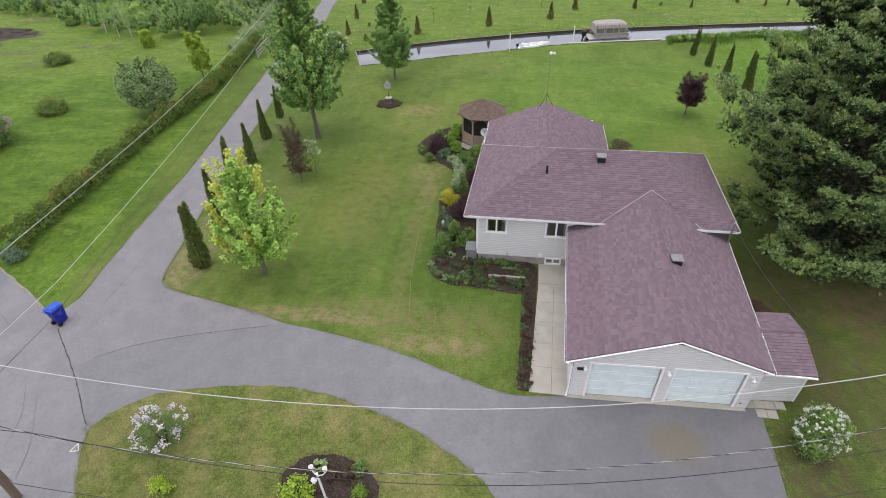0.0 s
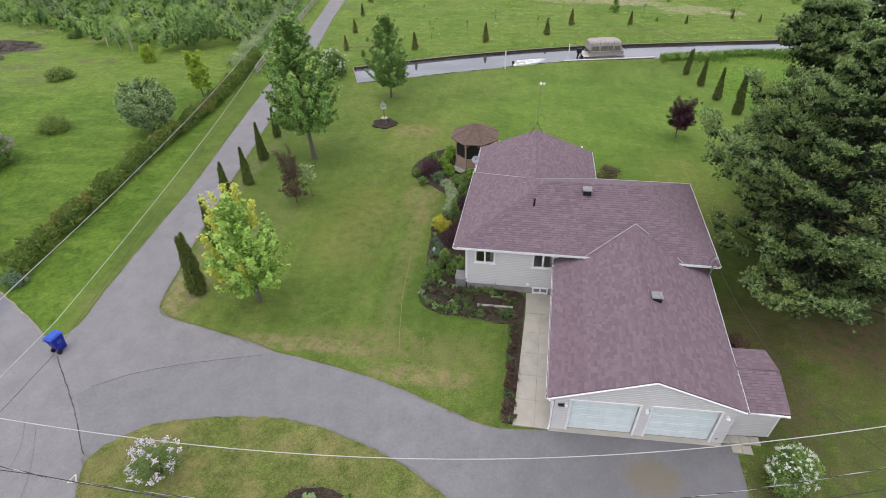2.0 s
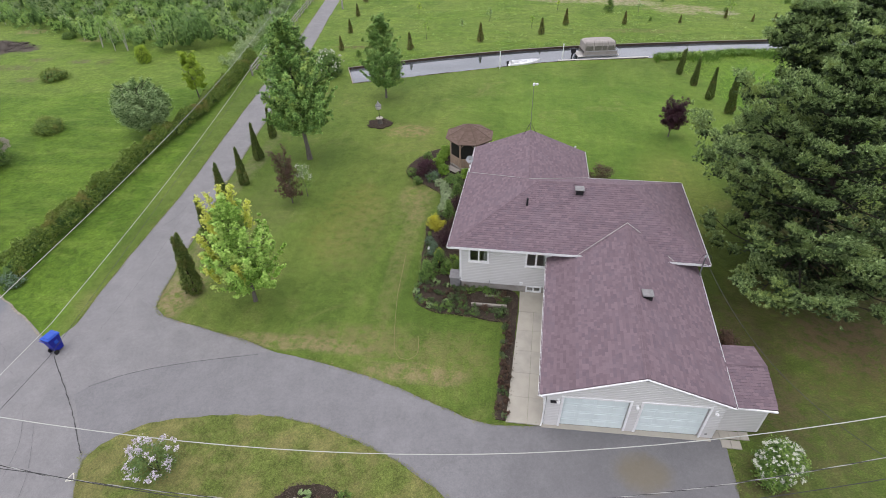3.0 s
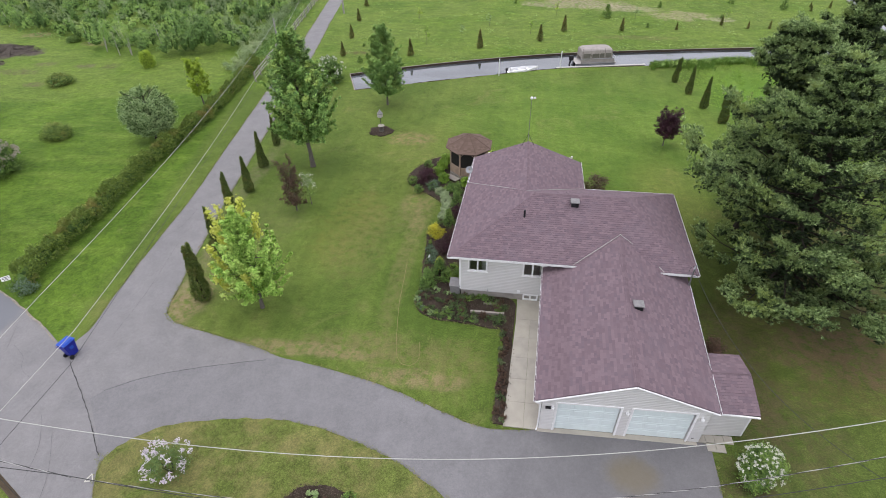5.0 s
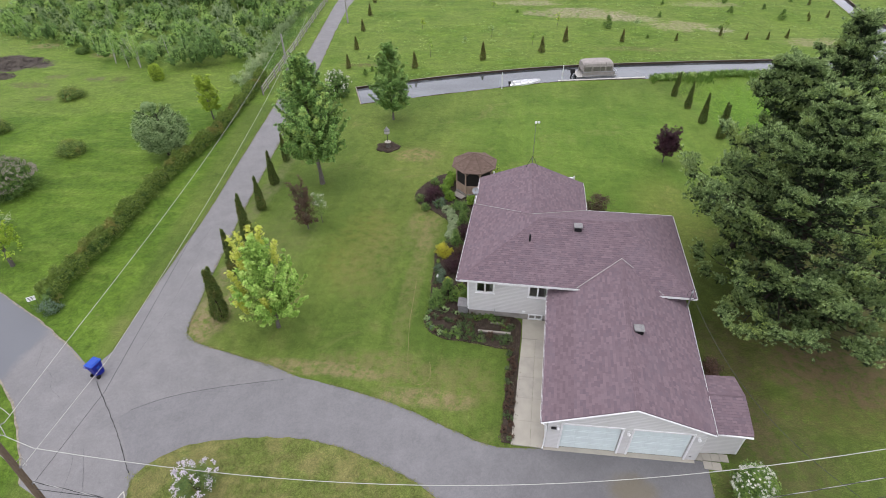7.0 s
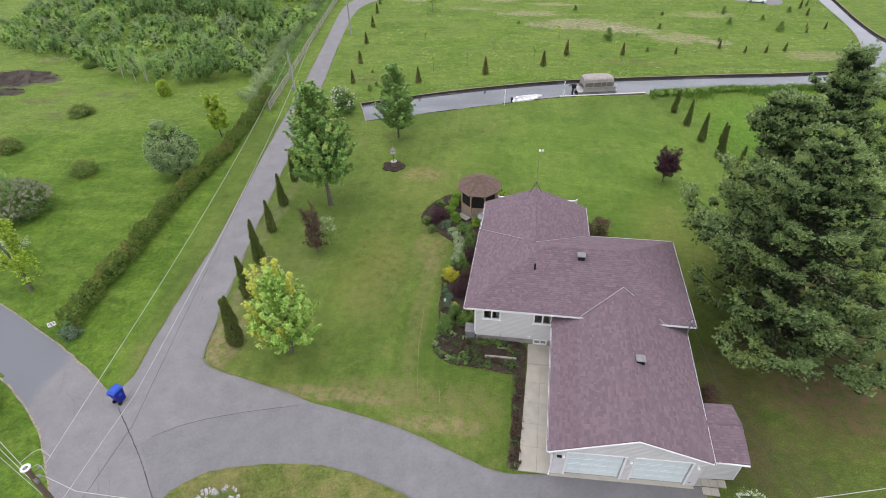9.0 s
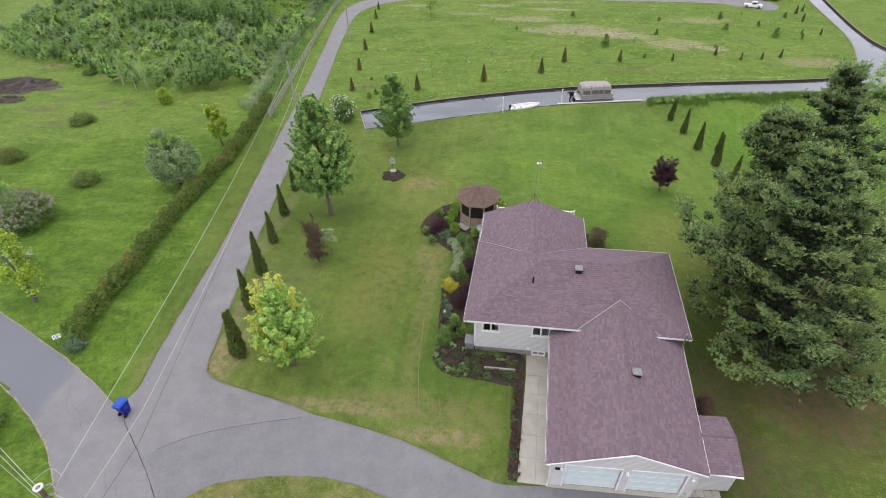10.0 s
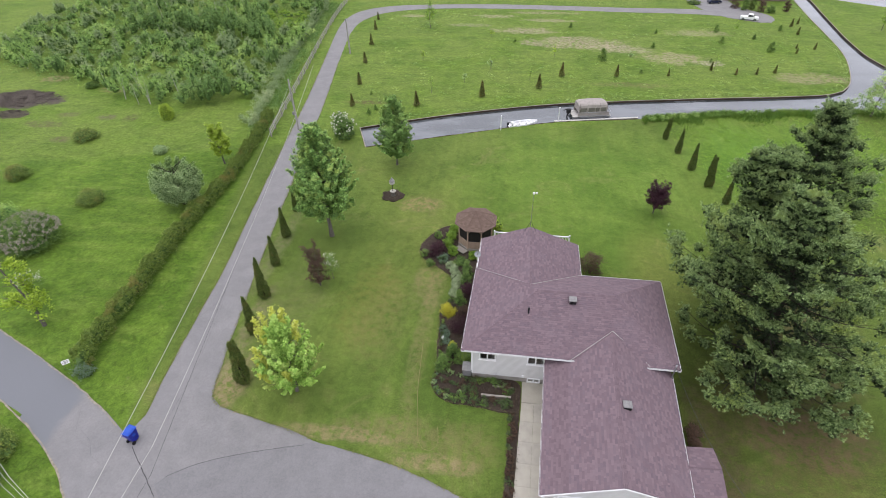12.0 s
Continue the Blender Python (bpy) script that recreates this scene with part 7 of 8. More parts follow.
for q in glide([(-37.6, 47), (-38.6, 53), (-41.0, 66), (-44.4, 90), (-47.0, 108)], 0.8):
    for _ in range(3):
        x, y, h = q.x - abs(rnd.gauss(0.3, 0.9)), q.y + rnd.uniform(-0.5, 0.5), rnd.uniform(0.7, 1.8)
        c_ = clumps(rng, 9, h * 0.5, h * 0.5, 0.1, h, lambda t: 1.0 - 0.5 * t, 0.5, 0.25) + np.array([x, y, 0])
        brush.append(leaves(rng, c_, 0.28, 16, 0.17, 0.5, 0.8))
tagged(link("fence_brush", polys("fence_brush", np.concatenate(brush), 4), WILD_GREY), "rank grey-green brush growing along the fence", "brush", kind="stuff")
# coarse growth between the bushes and along the fence
cs = []
rnd = random.Random(10)
while len(cs) < 1700:
    q = (rnd.uniform(-100, -40.5), rnd.uniform(54, 112))
    lo = 52 + abs(q[0] + 52) * 0.22 if q[0] < -52 else 52 + (q[0] + 52) * 0.55
    if q[1] > lo + 1.5 and q[0] < -41.5 - (q[1] - 60) * 0.06:
        cs.append((q[0], q[1], 0.25))
for q in glide([(-36.6, 44), (-37.6, 52), (-40.0, 66), (-43.5, 92), (-45.5, 108)], 0.25):
    cs += [(q.x + rnd.gauss(0, 0.7), q.y + rnd.gauss(0, 0.3), 0.35) for _ in range(3)]
# weeds take the darker leaf colour to stand in for shade in the gaps
tagged(link("rough_growth", polys("rough_growth", leaves(rng, cs, 0.6, 12, 0.3, 0.3, 0.5, 0.3), 4), WILD_DARK), "rough tall weeds, darkened for the shade between the bushes", "weeds", kind="stuff")


def blades(rng_, centres, height, width, spread):
    c_ = np.asarray(centres)
    n = len(c_)
    base = np.column_stack([c_ + rng_.normal(0, spread, (n, 2)), np.zeros(n)])
    a = rng_.uniform(0, 6.283, n)
    s = np.column_stack([np.cos(a), np.sin(a), np.zeros(n)]) * width
    top = base + np.column_stack([rng_.normal(0, height * 0.35, (n, 2)), height * rng_.uniform(0.5, 1.1, n)])
    return np.stack([base - s, base + s, top], axis=1).reshape(-1, 3)


cs = []
for q in near[9:60]:
    if q.x < 62:
        for _ in range(520 if q.x < 40 else 260):
            cs.append((q.x + rnd.uniform(-0.9, 0.9), q.y - 0.1 - abs(rnd.gauss(0, 1.15)) * (0.7 + 0.4 * math.sin(q.x * 0.7))))
cs = [c_ for c_ in cs if c_[0] > 14.2]
tagged(link("bank_grass", polys("bank_grass", blades(rng, cs, 0.8, 0.035, 0.1), 3), BANK_REED), "tall lush bright green grass along the canal", "grass", kind="stuff")
cs = [(rnd.uniform(16.5, 46), rnd.uniform(30, 57)) for _ in range(7000)]
cs = [c_ for c_ in cs if c_[1] < 55.0 + (c_[0] - 16) * 0.13 and c_[0] > 19.6 - (c_[1] - 34) * 0.22 + 1.0 + 0.6 * math.sin(c_[1])]
tagged(link("rough_grass", polys("rough_grass", leaves(rng, [(c_[0], c_[1], 0.08) for c_ in cs], 0.25, 6, 0.12, 0.8, 0.25, 0.4), 4), REED), "unmown bright green grass past the cedar row", "grass", kind="stuff")

rng_m, rnd_m = np.random.default_rng(310), random.Random(311)
cs = []
while len(cs) < 420:
    q = (rnd_m.uniform(-1, 1), rnd_m.uniform(-1, 1))
    if q[0] ** 2 + q[1] ** 2 < 1:
        cs.append((-78.5 + q[0] * 6.2, 52.2 + q[1] * 3.2, 0.03) if rnd_m.random() < 0.8 else (-75.5 + q[0] * 2.6, 47.0 + q[1] * 1.4, 0.03))
tagged(link("soil_clods", polys("soil_clods", leaves(rng_m, cs, 0.4, 4, 0.2, 0.75, 0.06, 0.7, 0.3), 4), SOIL), "dark clods of bare turned soil on the field", "soil", kind="stuff")
cs = []
while len(cs) < 1500:
    q = (rnd_m.uniform(-30, 50), rnd_m.uniform(52, 104))
    if q[1] > 57 + 0.17 * q[0] + (3 if q[0] > 36 else 0) and q[0] > -27 - (q[1] - 55) * 0.17 and noise.noise(Vector((q[0] * 0.12, q[1] * 0.12, 3.1))) > -0.05 and q[0] < 46:
        h = rnd_m.choice((0.08, 0.1, 0.12, 0.22))
        cs += [(q[0] + rnd_m.gauss(0, 0.25), q[1] + rnd_m.gauss(0, 0.25), h) for _ in range(3)]
for a, b in zip(far, far[1:]):
    d = b - a
    side = Vector((d.y, -d.x)).normalized()
    cs += [(*(a.lerp(b, rnd_m.random()) + side * rnd_m.uniform(0.2, 1.3)), rnd_m.uniform(0.05, 0.25)) for _ in range(int(d.length * 5))]
tagged(link("meadow_weeds", polys("meadow_weeds", leaves(rng_m, cs, 0.3, 7, 0.14, 0.6, 0.4, 0.45), 4), WILD_LEAF), "low weed tufts scattered over the far meadow and bank", "weeds", kind="stuff")
cs = [(q.x + rnd.gauss(0, 0.3), q.y - 0.4 - abs(rnd.gauss(0, 0.35)), rnd.uniform(0.1, 0.55)) for q in near[9:34] for _ in range(34) if q.x > 15]
tagged(link("bank_weeds", polys("bank_weeds", leaves(rng, cs, 0.22, 14, 0.17, 0.5, 0.7), 4), WILD_LEAF), "leafy weeds standing along the canal edge", "weeds", kind="stuff")

# grass creeping over the edges of asphalt and beds
cs = []
for line_ in (drive[:len(drive)], island, LANE_RIGHT[8:22], LANE_LEFT[1:9], [q for q in glide(BED, 0.3, True) if q.x < -1.75]):
    pts_ = glide(list(line_), 0.2) if not isinstance(line_[0], Vector) else list(line_)
    for a, b in zip(pts_, pts_[1:]):
        if (b - a).length > 3 or a.y < -9 or (a.x > -1.5 and -0.5 < a.y < 0.5):
            continue
        if -23.5 < a.x < -12.8 and -4.2 < a.y < 2.95:      # the seam between drive and lane is bare
            continue
        for _ in range(int(7 * (b - a).length) + 1):
            q = a.lerp(b, rnd.random())
            cs.append((q.x + rnd.gauss(0, 0.05), q.y + rnd.gauss(0, 0.05), 0.05))
tagged(link("edge_tufts", polys("edge_tufts", leaves(rng, cs, 0.1, 10, 0.065, 0.6, 0.3, 0.35), 4), TURF), "short grass creeping over the asphalt edges", "grass", kind="stuff")

# loose bark chips on the beds
cs = []
for ring_, n_, z_ in ((glide(BED, 0.3, True), 3400, 0.065), (FEEDER_RING, 500, 0.085), (ISLAND_RING, 700, 0.095)):
    xs, ys = [q.x for q in ring_], [q.y for q in ring_]
    while n_:
        q = (rnd.uniform(min(xs), max(xs)), rnd.uniform(min(ys), max(ys)))
        if inside(q, ring_):
            cs.append((q[0], q[1], z_))
            n_ -= 1
tagged(link("bark_litter", polys("bark_litter", leaves(rng, cs, 0.16, 5, 0.085, 0.6, 0.12, 0.45, 0.3), 4), CHIPS), "loose brown bark chips on the flower beds", "mulch", kind="stuff")


# ---- gazebo ----
def gazebo(x, y, turn):
    g = thing("gazebo", x, y, 0, turn, "octagonal brown wooden gazebo with a shingled roof", "gazebo")
    N_, RB, RT = 8, 1.62, 2.05
    ang = [2 * math.pi * (j + 0.5) / N_ for j in range(N_)]
    corner = lambda j, r, z: Vector((r * math.cos(ang[j % N_]), r * math.sin(ang[j % N_]), z))
    bm = bmesh.new()
    lathe(bm, [(RB + 0.1, 0.0), (RB + 0.1, 0.3)], 8)
    bm.transform(pose(0, 0, 0, 0, 0, 22.5))
    part("floor", bm, DECK_WOOD, g)
    for j in range(N_):
        c_ = corner(j, RB, 0)
        bm = bmesh.new()
        box(bm, -0.06, -0.06, 0.3, 0.06, 0.06, 2.62, 0.008, pose(c_.x, c_.y, 0, 0, 0, math.degrees(ang[j])))
        part("post", bm, GAZEBO_WOOD, g)
        a, b = corner(j, RB, 0), corner(j + 1, RB, 0)
        if j != 6:
            d = b - a
            m_ = pose(a.x, a.y, 0, 0, 0, math.degrees(math.atan2(d.y, d.x)))
            bm = bmesh.new()
            box(bm, 0.06, -0.03, 1.08, d.length - 0.06, 0.03, 1.15, 0.005, m_)
            box(bm, 0.06, -0.025, 0.36, d.length - 0.06, 0.025, 0.44, 0.005, m_)
            for i in range(9):
                s_ = 0.08 + i * (d.length - 0.16) / 9
                box(bm, s_, -0.015, 0.4, s_ + (d.length - 0.16) / 9 - 0.015, 0.015, 1.1, 0, m_)
            part("railing_panel", bm, GAZEBO_WOOD, g)
        d = b - a
        m_ = pose(a.x, a.y, 0, 0, 0, math.degrees(math.atan2(d.y, d.x)))
        bm = bmesh.new()
        box(bm, 0.0, -0.04, 2.44, d.length, 0.04, 2.64, 0.006, m_)
        for s0, s1 in ((0.06, 0.34), (d.length - 0.06, d.length - 0.34)):
            tube(bm, [m_ @ Vector((s0, 0, 2.16)), m_ @ Vector((s1, 0, 2.46))], 0.03, 4)
        part("beam", bm, GAZEBO_WOOD, g)
        bm = bmesh.new()
        box(bm, 0.06, -0.004, 1.15, d.length - 0.06, 0.004, 2.44, 0, m_)
        part("insect_screen", bm, SCREEN, g, "dark insect screen")
    apex = Vector((0, 0, 3.58))
    for j in range(N_):
        a, b = corner(j, RT, 2.64), corner(j + 1, RT, 2.64)
        bm = bmesh.new()
        lo = [v - Vector((0, 0, 0.06)) for v in (a, b, apex)]
        vs = [bm.verts.new(v) for v in (a, b, apex)] + [bm.verts.new(v) for v in lo]
        bm.faces.new(vs[:3]), bm.faces.new(vs[5:2:-1]), bm.faces.new((vs[0], vs[3], vs[4], vs[1]))
        face = part("roof_panel", bm, GAZEBO_SHINGLE, g)
        u = (b - a).normalized()
        mid = (a + b) / 2
        rise = apex - mid
        nrm = u.cross(rise).normalized()
        verts, rows = [], 15
        for r in range(rows):
            t0, t1 = r / rows, (r + 1) / rows
            w0, w1 = (b - a).length * (1 - t0) / 2, (b - a).length * (1 - t1) / 2
            k_ = max(1, int(2 * w0 / 0.28))
            for i in range(k_):
                f0, f1 = -1 + 2 * i / k_, -1 + 2 * (i + 0.96) / k_
                p0, p1 = mid + rise * t0 + u * f0 * w0, mid + rise * t0 + u * f1 * w0
                p2, p3 = mid + rise * t1 + u * f1 * w1, mid + rise * t1 + u * f0 * w1
                verts += [p0 + nrm * 0.02, p1 + nrm * 0.02, p2 + nrm * 0.006, p3 + nrm * 0.006]
        tagged(link("shingle_field", polys("shingle_field", [tuple(v) for v in verts], 4), GAZEBO_SHINGLE, face), kind="stuff")
    bm = bmesh.new()
    for j in range(N_):
        tube(bm, [corner(j, RT, 2.67), apex + Vector((0, 0, 0.02))], 0.025, 4)
    part("hip_trim", bm, GAZEBO_SHINGLE, g)
    bm = bmesh.new()
    for j in range(6):
        box(bm, -0.6, -2.3 + j * 0.1, 0.2, 0.6, -2.21 + j * 0.1, 0.24, 0.004)
    bm.transform(pose(0, 0, 0, 0, 0, -38))
    part("step", bm, DECK_WOOD, g)
    bm = bmesh.new()
    lathe(bm, [(0.25, 0.3), (0.05, 0.34), (0.05, 0.98), (0.5, 1.0), (0.5, 1.03)], 14)
    part("round_table", bm, DARK_METAL, g)
    return g


SCREEN = plain("insect_screen", (0.018, 0.016, 0.014), 0.8)
gazebo(-5.78, 24.95, 0)

# ---- boats and dock ----
dock = thing("dock", 2.5, 51.82, 0, 11.0, "narrow pale floating dock along the canal bank", "dock")
for i in range(24):
    bm = bmesh.new()
    box(bm, i * 0.475, 0.0, 0.02, i * 0.475 + 0.46, 0.36, 0.07, 0.006)
    part("deck_board", bm, DOCK_WOOD, dock)
for s_ in (0.06, 0.3):
    bm = bmesh.new()
    box(bm, 0, s_ - 0.04, -0.75, 11.3, s_ + 0.04, 0.017, 0.005)
    part("stringer", bm, BANK_CAP, dock)


pontoon = thing("pontoon_boat", 4.85, 53.05, WATER_Z, 11.5, "pontoon boat with a taupe canvas enclosure moored at the dock", "boat")
for y in (0.45, 1.95):
    bm = bmesh.new()
    tube(bm, [(0.2, y, 0.08), (4.6, y, 0.08), (5.1, y, 0.14), (5.45, y, 0.26)], [0.26, 0.26, 0.2, 0.04], 12)
    part("float", bm, GALVANISED, pontoon, "aluminium float")
bm = bmesh.new()
box(bm, 0.1, 0.05, 0.34, 5.35, 2.35, 0.42, 0.02)
part("deck", bm, DOCK_WOOD, pontoon)
for y in (0.06, 2.3):
    bm = bmesh.new()
    box(bm, 0.75, y, 0.42, 5.0, y + 0.04, 1.0, 0.015)
    part("side_panel", bm, CANVAS, pontoon)
prof = [(-1, 0), (-0.97, 0.5), (-0.9, 0.84), (-0.74, 0.95), (0, 1.0), (0.74, 0.95), (0.9, 0.84), (0.97, 0.5), (1, 0)]
bm = bmesh.new()
rings = [[bm.verts.new((x, 1.2 + 1.16 * py * w, 0.98 + h * pz)) for py, pz in prof] for x, h, w in ((0.8, 0.98, 0.96), (1.15, 1.14, 1.0), (2.6, 1.2, 1.0), (4.2, 1.16, 1.0), (4.7, 1.0, 0.97))]
for a, b in zip(rings, rings[1:]):
    for j in range(len(prof) - 1):
        bm.faces.new((a[j], b[j], b[j + 1], a[j + 1]))
bm.faces.new(rings[0]), bm.faces.new(rings[-1][::-1])
top = part("canopy", bm, CANVAS, pontoon, "taupe canvas enclosure")
for s_, e in ((1.0, 1.85), (2.1, 2.95), (3.1, 3.6), (3.8, 4.5)):
    bm = bmesh.new()
    box(bm, s_, 0.012, 1.08, e, 0.085, 1.62, 0.01)
    part("vinyl_window", bm, CLEAR, top)
for x in (0.92, 1.97, 3.02, 3.7, 4.6):
    bm = bmesh.new()
    tube(bm, [(x, 0.02, 0.98), (x, 0.05, 1.6), (x, 0.13, 1.98), (x, 0.36, 2.12)], 0.022, 5, False)
    part("seam", bm, CANVAS_EDGE, top, "darker stitched seam over a hoop")
for z in (0.5, 0.98):
    bm = bmesh.new()
    tube(bm, [(0.75, 0.0, z), (5.1, 0.0, z), (5.25, 0.3, z), (5.25, 2.05, z)], 0.03, 6, False)
    part("rail", bm, GALVANISED_PALE, pontoon)
bm = bmesh.new()
box(bm, 0.86, 0.35, 1.1, 0.9, 2.05, 1.75, 0.01, pose(-0.03, 0, 0))
part("vinyl_window", bm, CLEAR, top)
bm = bmesh.new()
box(bm, -0.55, 1.0, 0.55, 0.05, 1.4, 1.15, 0.08)
tube(bm, [(-0.25, 1.2, 0.6), (-0.4, 1.2, 0.1), (-0.45, 1.2, -0.3)], [0.14, 0.1, 0.07], 8)
tube(bm, [(-0.5, 1.2, 1.1), (-1.0, 1.15, 0.95)], [0.08, 0.05], 6)
part("outboard_motor", bm, BLACK, pontoon, "black outboard motor tilted up")

row = thing("fishing_boat", -3.55, 50.25, WATER_Z, 20.0, "small white aluminium fishing boat moored at the bank", "boat")
bm = bmesh.new()
secs = [(0.0, 0.66, -0.05, 0.38), (1.2, 0.74, -0.08, 0.4), (2.4, 0.68, -0.06, 0.44), (3.3, 0.42, 0.0, 0.5), (3.95, 0.05, 0.18, 0.56)]
outer_ = [(-1, 1), (-0.92, 0.3), (-0.45, 0.02), (0, 0), (0.45, 0.02), (0.92, 0.3), (1, 1), (0.9, 1), (0.82, 0.38), (0.4, 0.14), (0, 0.12), (-0.4, 0.14), (-0.82, 0.38), (-0.9, 1)]
rings = [[bm.verts.new((x, w * py, z0 + (z1 - z0) * pz)) for py, pz in outer_] for x, w, z0, z1 in secs]
for a, b in zip(rings, rings[1:]):
    for j in range(len(outer_)):
        bm.faces.new((a[j], b[j], b[(j + 1) % len(outer_)], a[(j + 1) % len(outer_)]))
bm.faces.new(rings[0]), bm.faces.new(rings[-1][::-1])
part("hull", bm, CAR_WHITE, row)
for x in (0.5, 1.5, 2.5):
    bm = bmesh.new()
    box(bm, x, -0.58, 0.2, x + 0.26, 0.58, 0.27, 0.01)
    part("bench", bm, CAR_WHITE, row)
bm = bmesh.new()
box(bm, 0.3, -0.22, 0.27, 0.62, 0.22, 0.62, 0.04)
part("seat", bm, WHITE, row)
bm = bmesh.new()
box(bm, -0.32, -0.13, 0.3, -0.04, 0.13, 0.66, 0.05)
tube(bm, [(-0.18, 0, 0.35), (-0.28, 0, -0.3)], [0.07, 0.04], 6)
tube(bm, [(-0.1, 0, 0.6), (0.35, 0.1, 0.62)], 0.025, 5)
part("outboard_motor", bm, BLACK, row, "small black outboard motor")
for x, y in ((-4.6, 48.7), (2.95, 52.0)):
    pst = thing("mooring_post", x, y, 0, 0, "tall white mooring post at the canal edge", "post", "mooring posts")
    bm = bmesh.new()
    lathe(bm, [(0.055, -0.5), (0.055, 1.95)], 10)
    part("pipe", bm, WHITE, pst)
    bm = bmesh.new()
    lathe(bm, [(0.07, 1.95), (0.08, 2.0), (0.05, 2.06)], 10)
    part("cap", bm, WHITE, pst)

# ---- bin, sign, garden things ----
bin_ = thing("wheelie_bin", -26.35, 1.45, 0.012, 170, "blue wheeled recycling bin standing on the road edge", "bin")
bin_.matrix_basis = bin_.matrix_basis @ Matrix.Diagonal((1.0, 1.0, 1.05, 1))
bm = bmesh.new()
for (w0, d0, z0), (w1, d1, z1) in (((0.44, 0.46, 0.1), (0.58, 0.7, 1.0)),):
    lo = [bm.verts.new((sx * w0 / 2, sy * d0 / 2, z0)) for sx, sy in ((-1, -1), (1, -1), (1, 1), (-1, 1))]
    hi = [bm.verts.new((sx * w1 / 2, sy * d1 / 2, z1)) for sx, sy in ((-1, -1), (1, -1), (1, 1), (-1, 1))]
    bm.faces.new(lo[::-1]), bm.faces.new(hi)
    for j in range(4):
        bm.faces.new((lo[j], lo[(j + 1) % 4], hi[(j + 1) % 4], hi[j]))
bmesh.ops.bevel(bm, geom=bm.edges[:], offset=0.03, segments=2, affect="EDGES", profile=0.5)
body = part("body", bm, BLUE, bin_)
bm = bmesh.new()
box(bm, -0.3, -0.1, 0.6, -0.24, 0.1, 0.8, 0.004)
part("pale_emblem", bm, BLUE_LID, body)
bm = bmesh.new()
box(bm, -0.32, -0.4, 1.0, 0.32, 0.36, 1.06, 0.025)
box(bm, -0.26, -0.3, 1.05, 0.26, 0.26, 1.1, 0.03)
lid = part("lid", bm, BLUE_LID, bin_, "lighter blue hinged lid")
bm = bmesh.new()
tube(bm, [(-0.27, 0.42, 0.98), (0.27, 0.42, 0.98)], 0.022, 8)
part("handle", bm, BLUE, lid)
for sx in (-1, 1):
    bm = bmesh.new()
    bmesh.ops.create_cone(bm, cap_ends=True, segments=16, radius1=0.13, radius2=0.13, depth=0.06)
    bm.transform(pose(sx * 0.24, 0.26, 0.13, 0, 90, 0))
    part("wheel", bm, TYRE, bin_)

sign = thing("lawn_sign", -34.75, 6.1, 0, 38, "small white lawn sign with unreadable dark lettering by the road", "sign")
bm = bmesh.new()
box(bm, -0.26, -0.012, 0.46, 0.26, 0.012, 0.78, 0.004, pose(0, 0, 0.1, -28))
board = part("board", bm, WHITE, sign)
for i, w in enumerate((0.36, 0.42, 0.24)):
    bm = bmesh.new()
    box(bm, -w / 2, -0.019, 0.68 - i * 0.085, w / 2, -0.014, 0.72 - i * 0.085, 0, pose(0, 0, 0.1, -28))
    part("print_bar", bm, PANEL_TEXT, board)
for sx in (-0.22, 0.22):
    bm = bmesh.new()
    tube(bm, [(sx, 0.12, -0.1), (sx, 0.24, 0.55)], 0.012, 5)
    part("stake", bm, DARK_METAL, sign)

feeder = thing("bird_feeder", -15.4, 31.9, 0.07, 0, "lantern-shaped bird feeder on a stump pedestal", "bird feeder")
feeder.matrix_basis = feeder.matrix_basis @ Matrix.Diagonal((0.86, 0.86, 0.92, 1))
bm = bmesh.new()
lathe(bm, [(0.34, 0), (0.28, 0.12), (0.26, 0.55), (0.28, 0.6)], 14)
part("stump", bm, BARK, feeder)
bm = bmesh.new()
lathe(bm, [(0.36, 0.6), (0.4, 0.64), (0.36, 0.68)], 16)
part("stone_top", bm, CONCRETE, feeder)
bm = bmesh.new()
tube(bm, [(0, 0, 0.66), (0, 0, 1.65)], 0.035, 8)
part("pole", bm, DARK_METAL, feeder)
bm = bmesh.new()
lathe(bm, [(0.12, 1.62), (0.3, 1.66), (0.34, 1.72), (0.3, 1.95), (0.26, 1.98)], 10)
part("tray", bm, DOCK_WOOD, feeder)
bm = bmesh.new()
lathe(bm, [(0.34, 1.98), (0.36, 2.02), (0.14, 2.3), (0.05, 2.42), (0.02, 2.55)], 10)
part("roof", bm, GREY_BOX, feeder)

lamp_post = thing("garden_lamp", -8.95, -5.95, 0.08, 30, "white garden lamp post with three lantern heads", "lamp post")
bm = bmesh.new()
lathe(bm, [(0.12, 0), (0.1, 0.1), (0.045, 0.2), (0.04, 2.0), (0.05, 2.05)], 12)
part("post", bm, WHITE, lamp_post)
for j in range(3):
    a = 2 * math.pi * j / 3
    dx, dy = 0.3 * math.cos(a), 0.3 * math.sin(a)
    bm = bmesh.new()
    tube(bm, [(0, 0, 1.9), (dx * 0.6, dy * 0.6, 1.82), (dx, dy, 1.95)], 0.02, 6)
    arm = part("arm", bm, WHITE, lamp_post)
    bm = bmesh.new()
    lathe(bm, [(0.04, 1.95), (0.07, 2.0), (0.085, 2.16), (0.1, 2.18), (0.04, 2.27), (0.012, 2.32)], 8, dx, dy)
    part("lantern", bm, WHITE, arm)

heat_pump = thing("storage_box", -5.0, 9.55, 0.05, 0, "weathered grey storage box at the house corner", "box")
bm = bmesh.new()
box(bm, -0.32, -0.36, 0, 0.32, 0.36, 0.72, 0.02)
part("body", bm, GREY_BOX, heat_pump)
bm = bmesh.new()
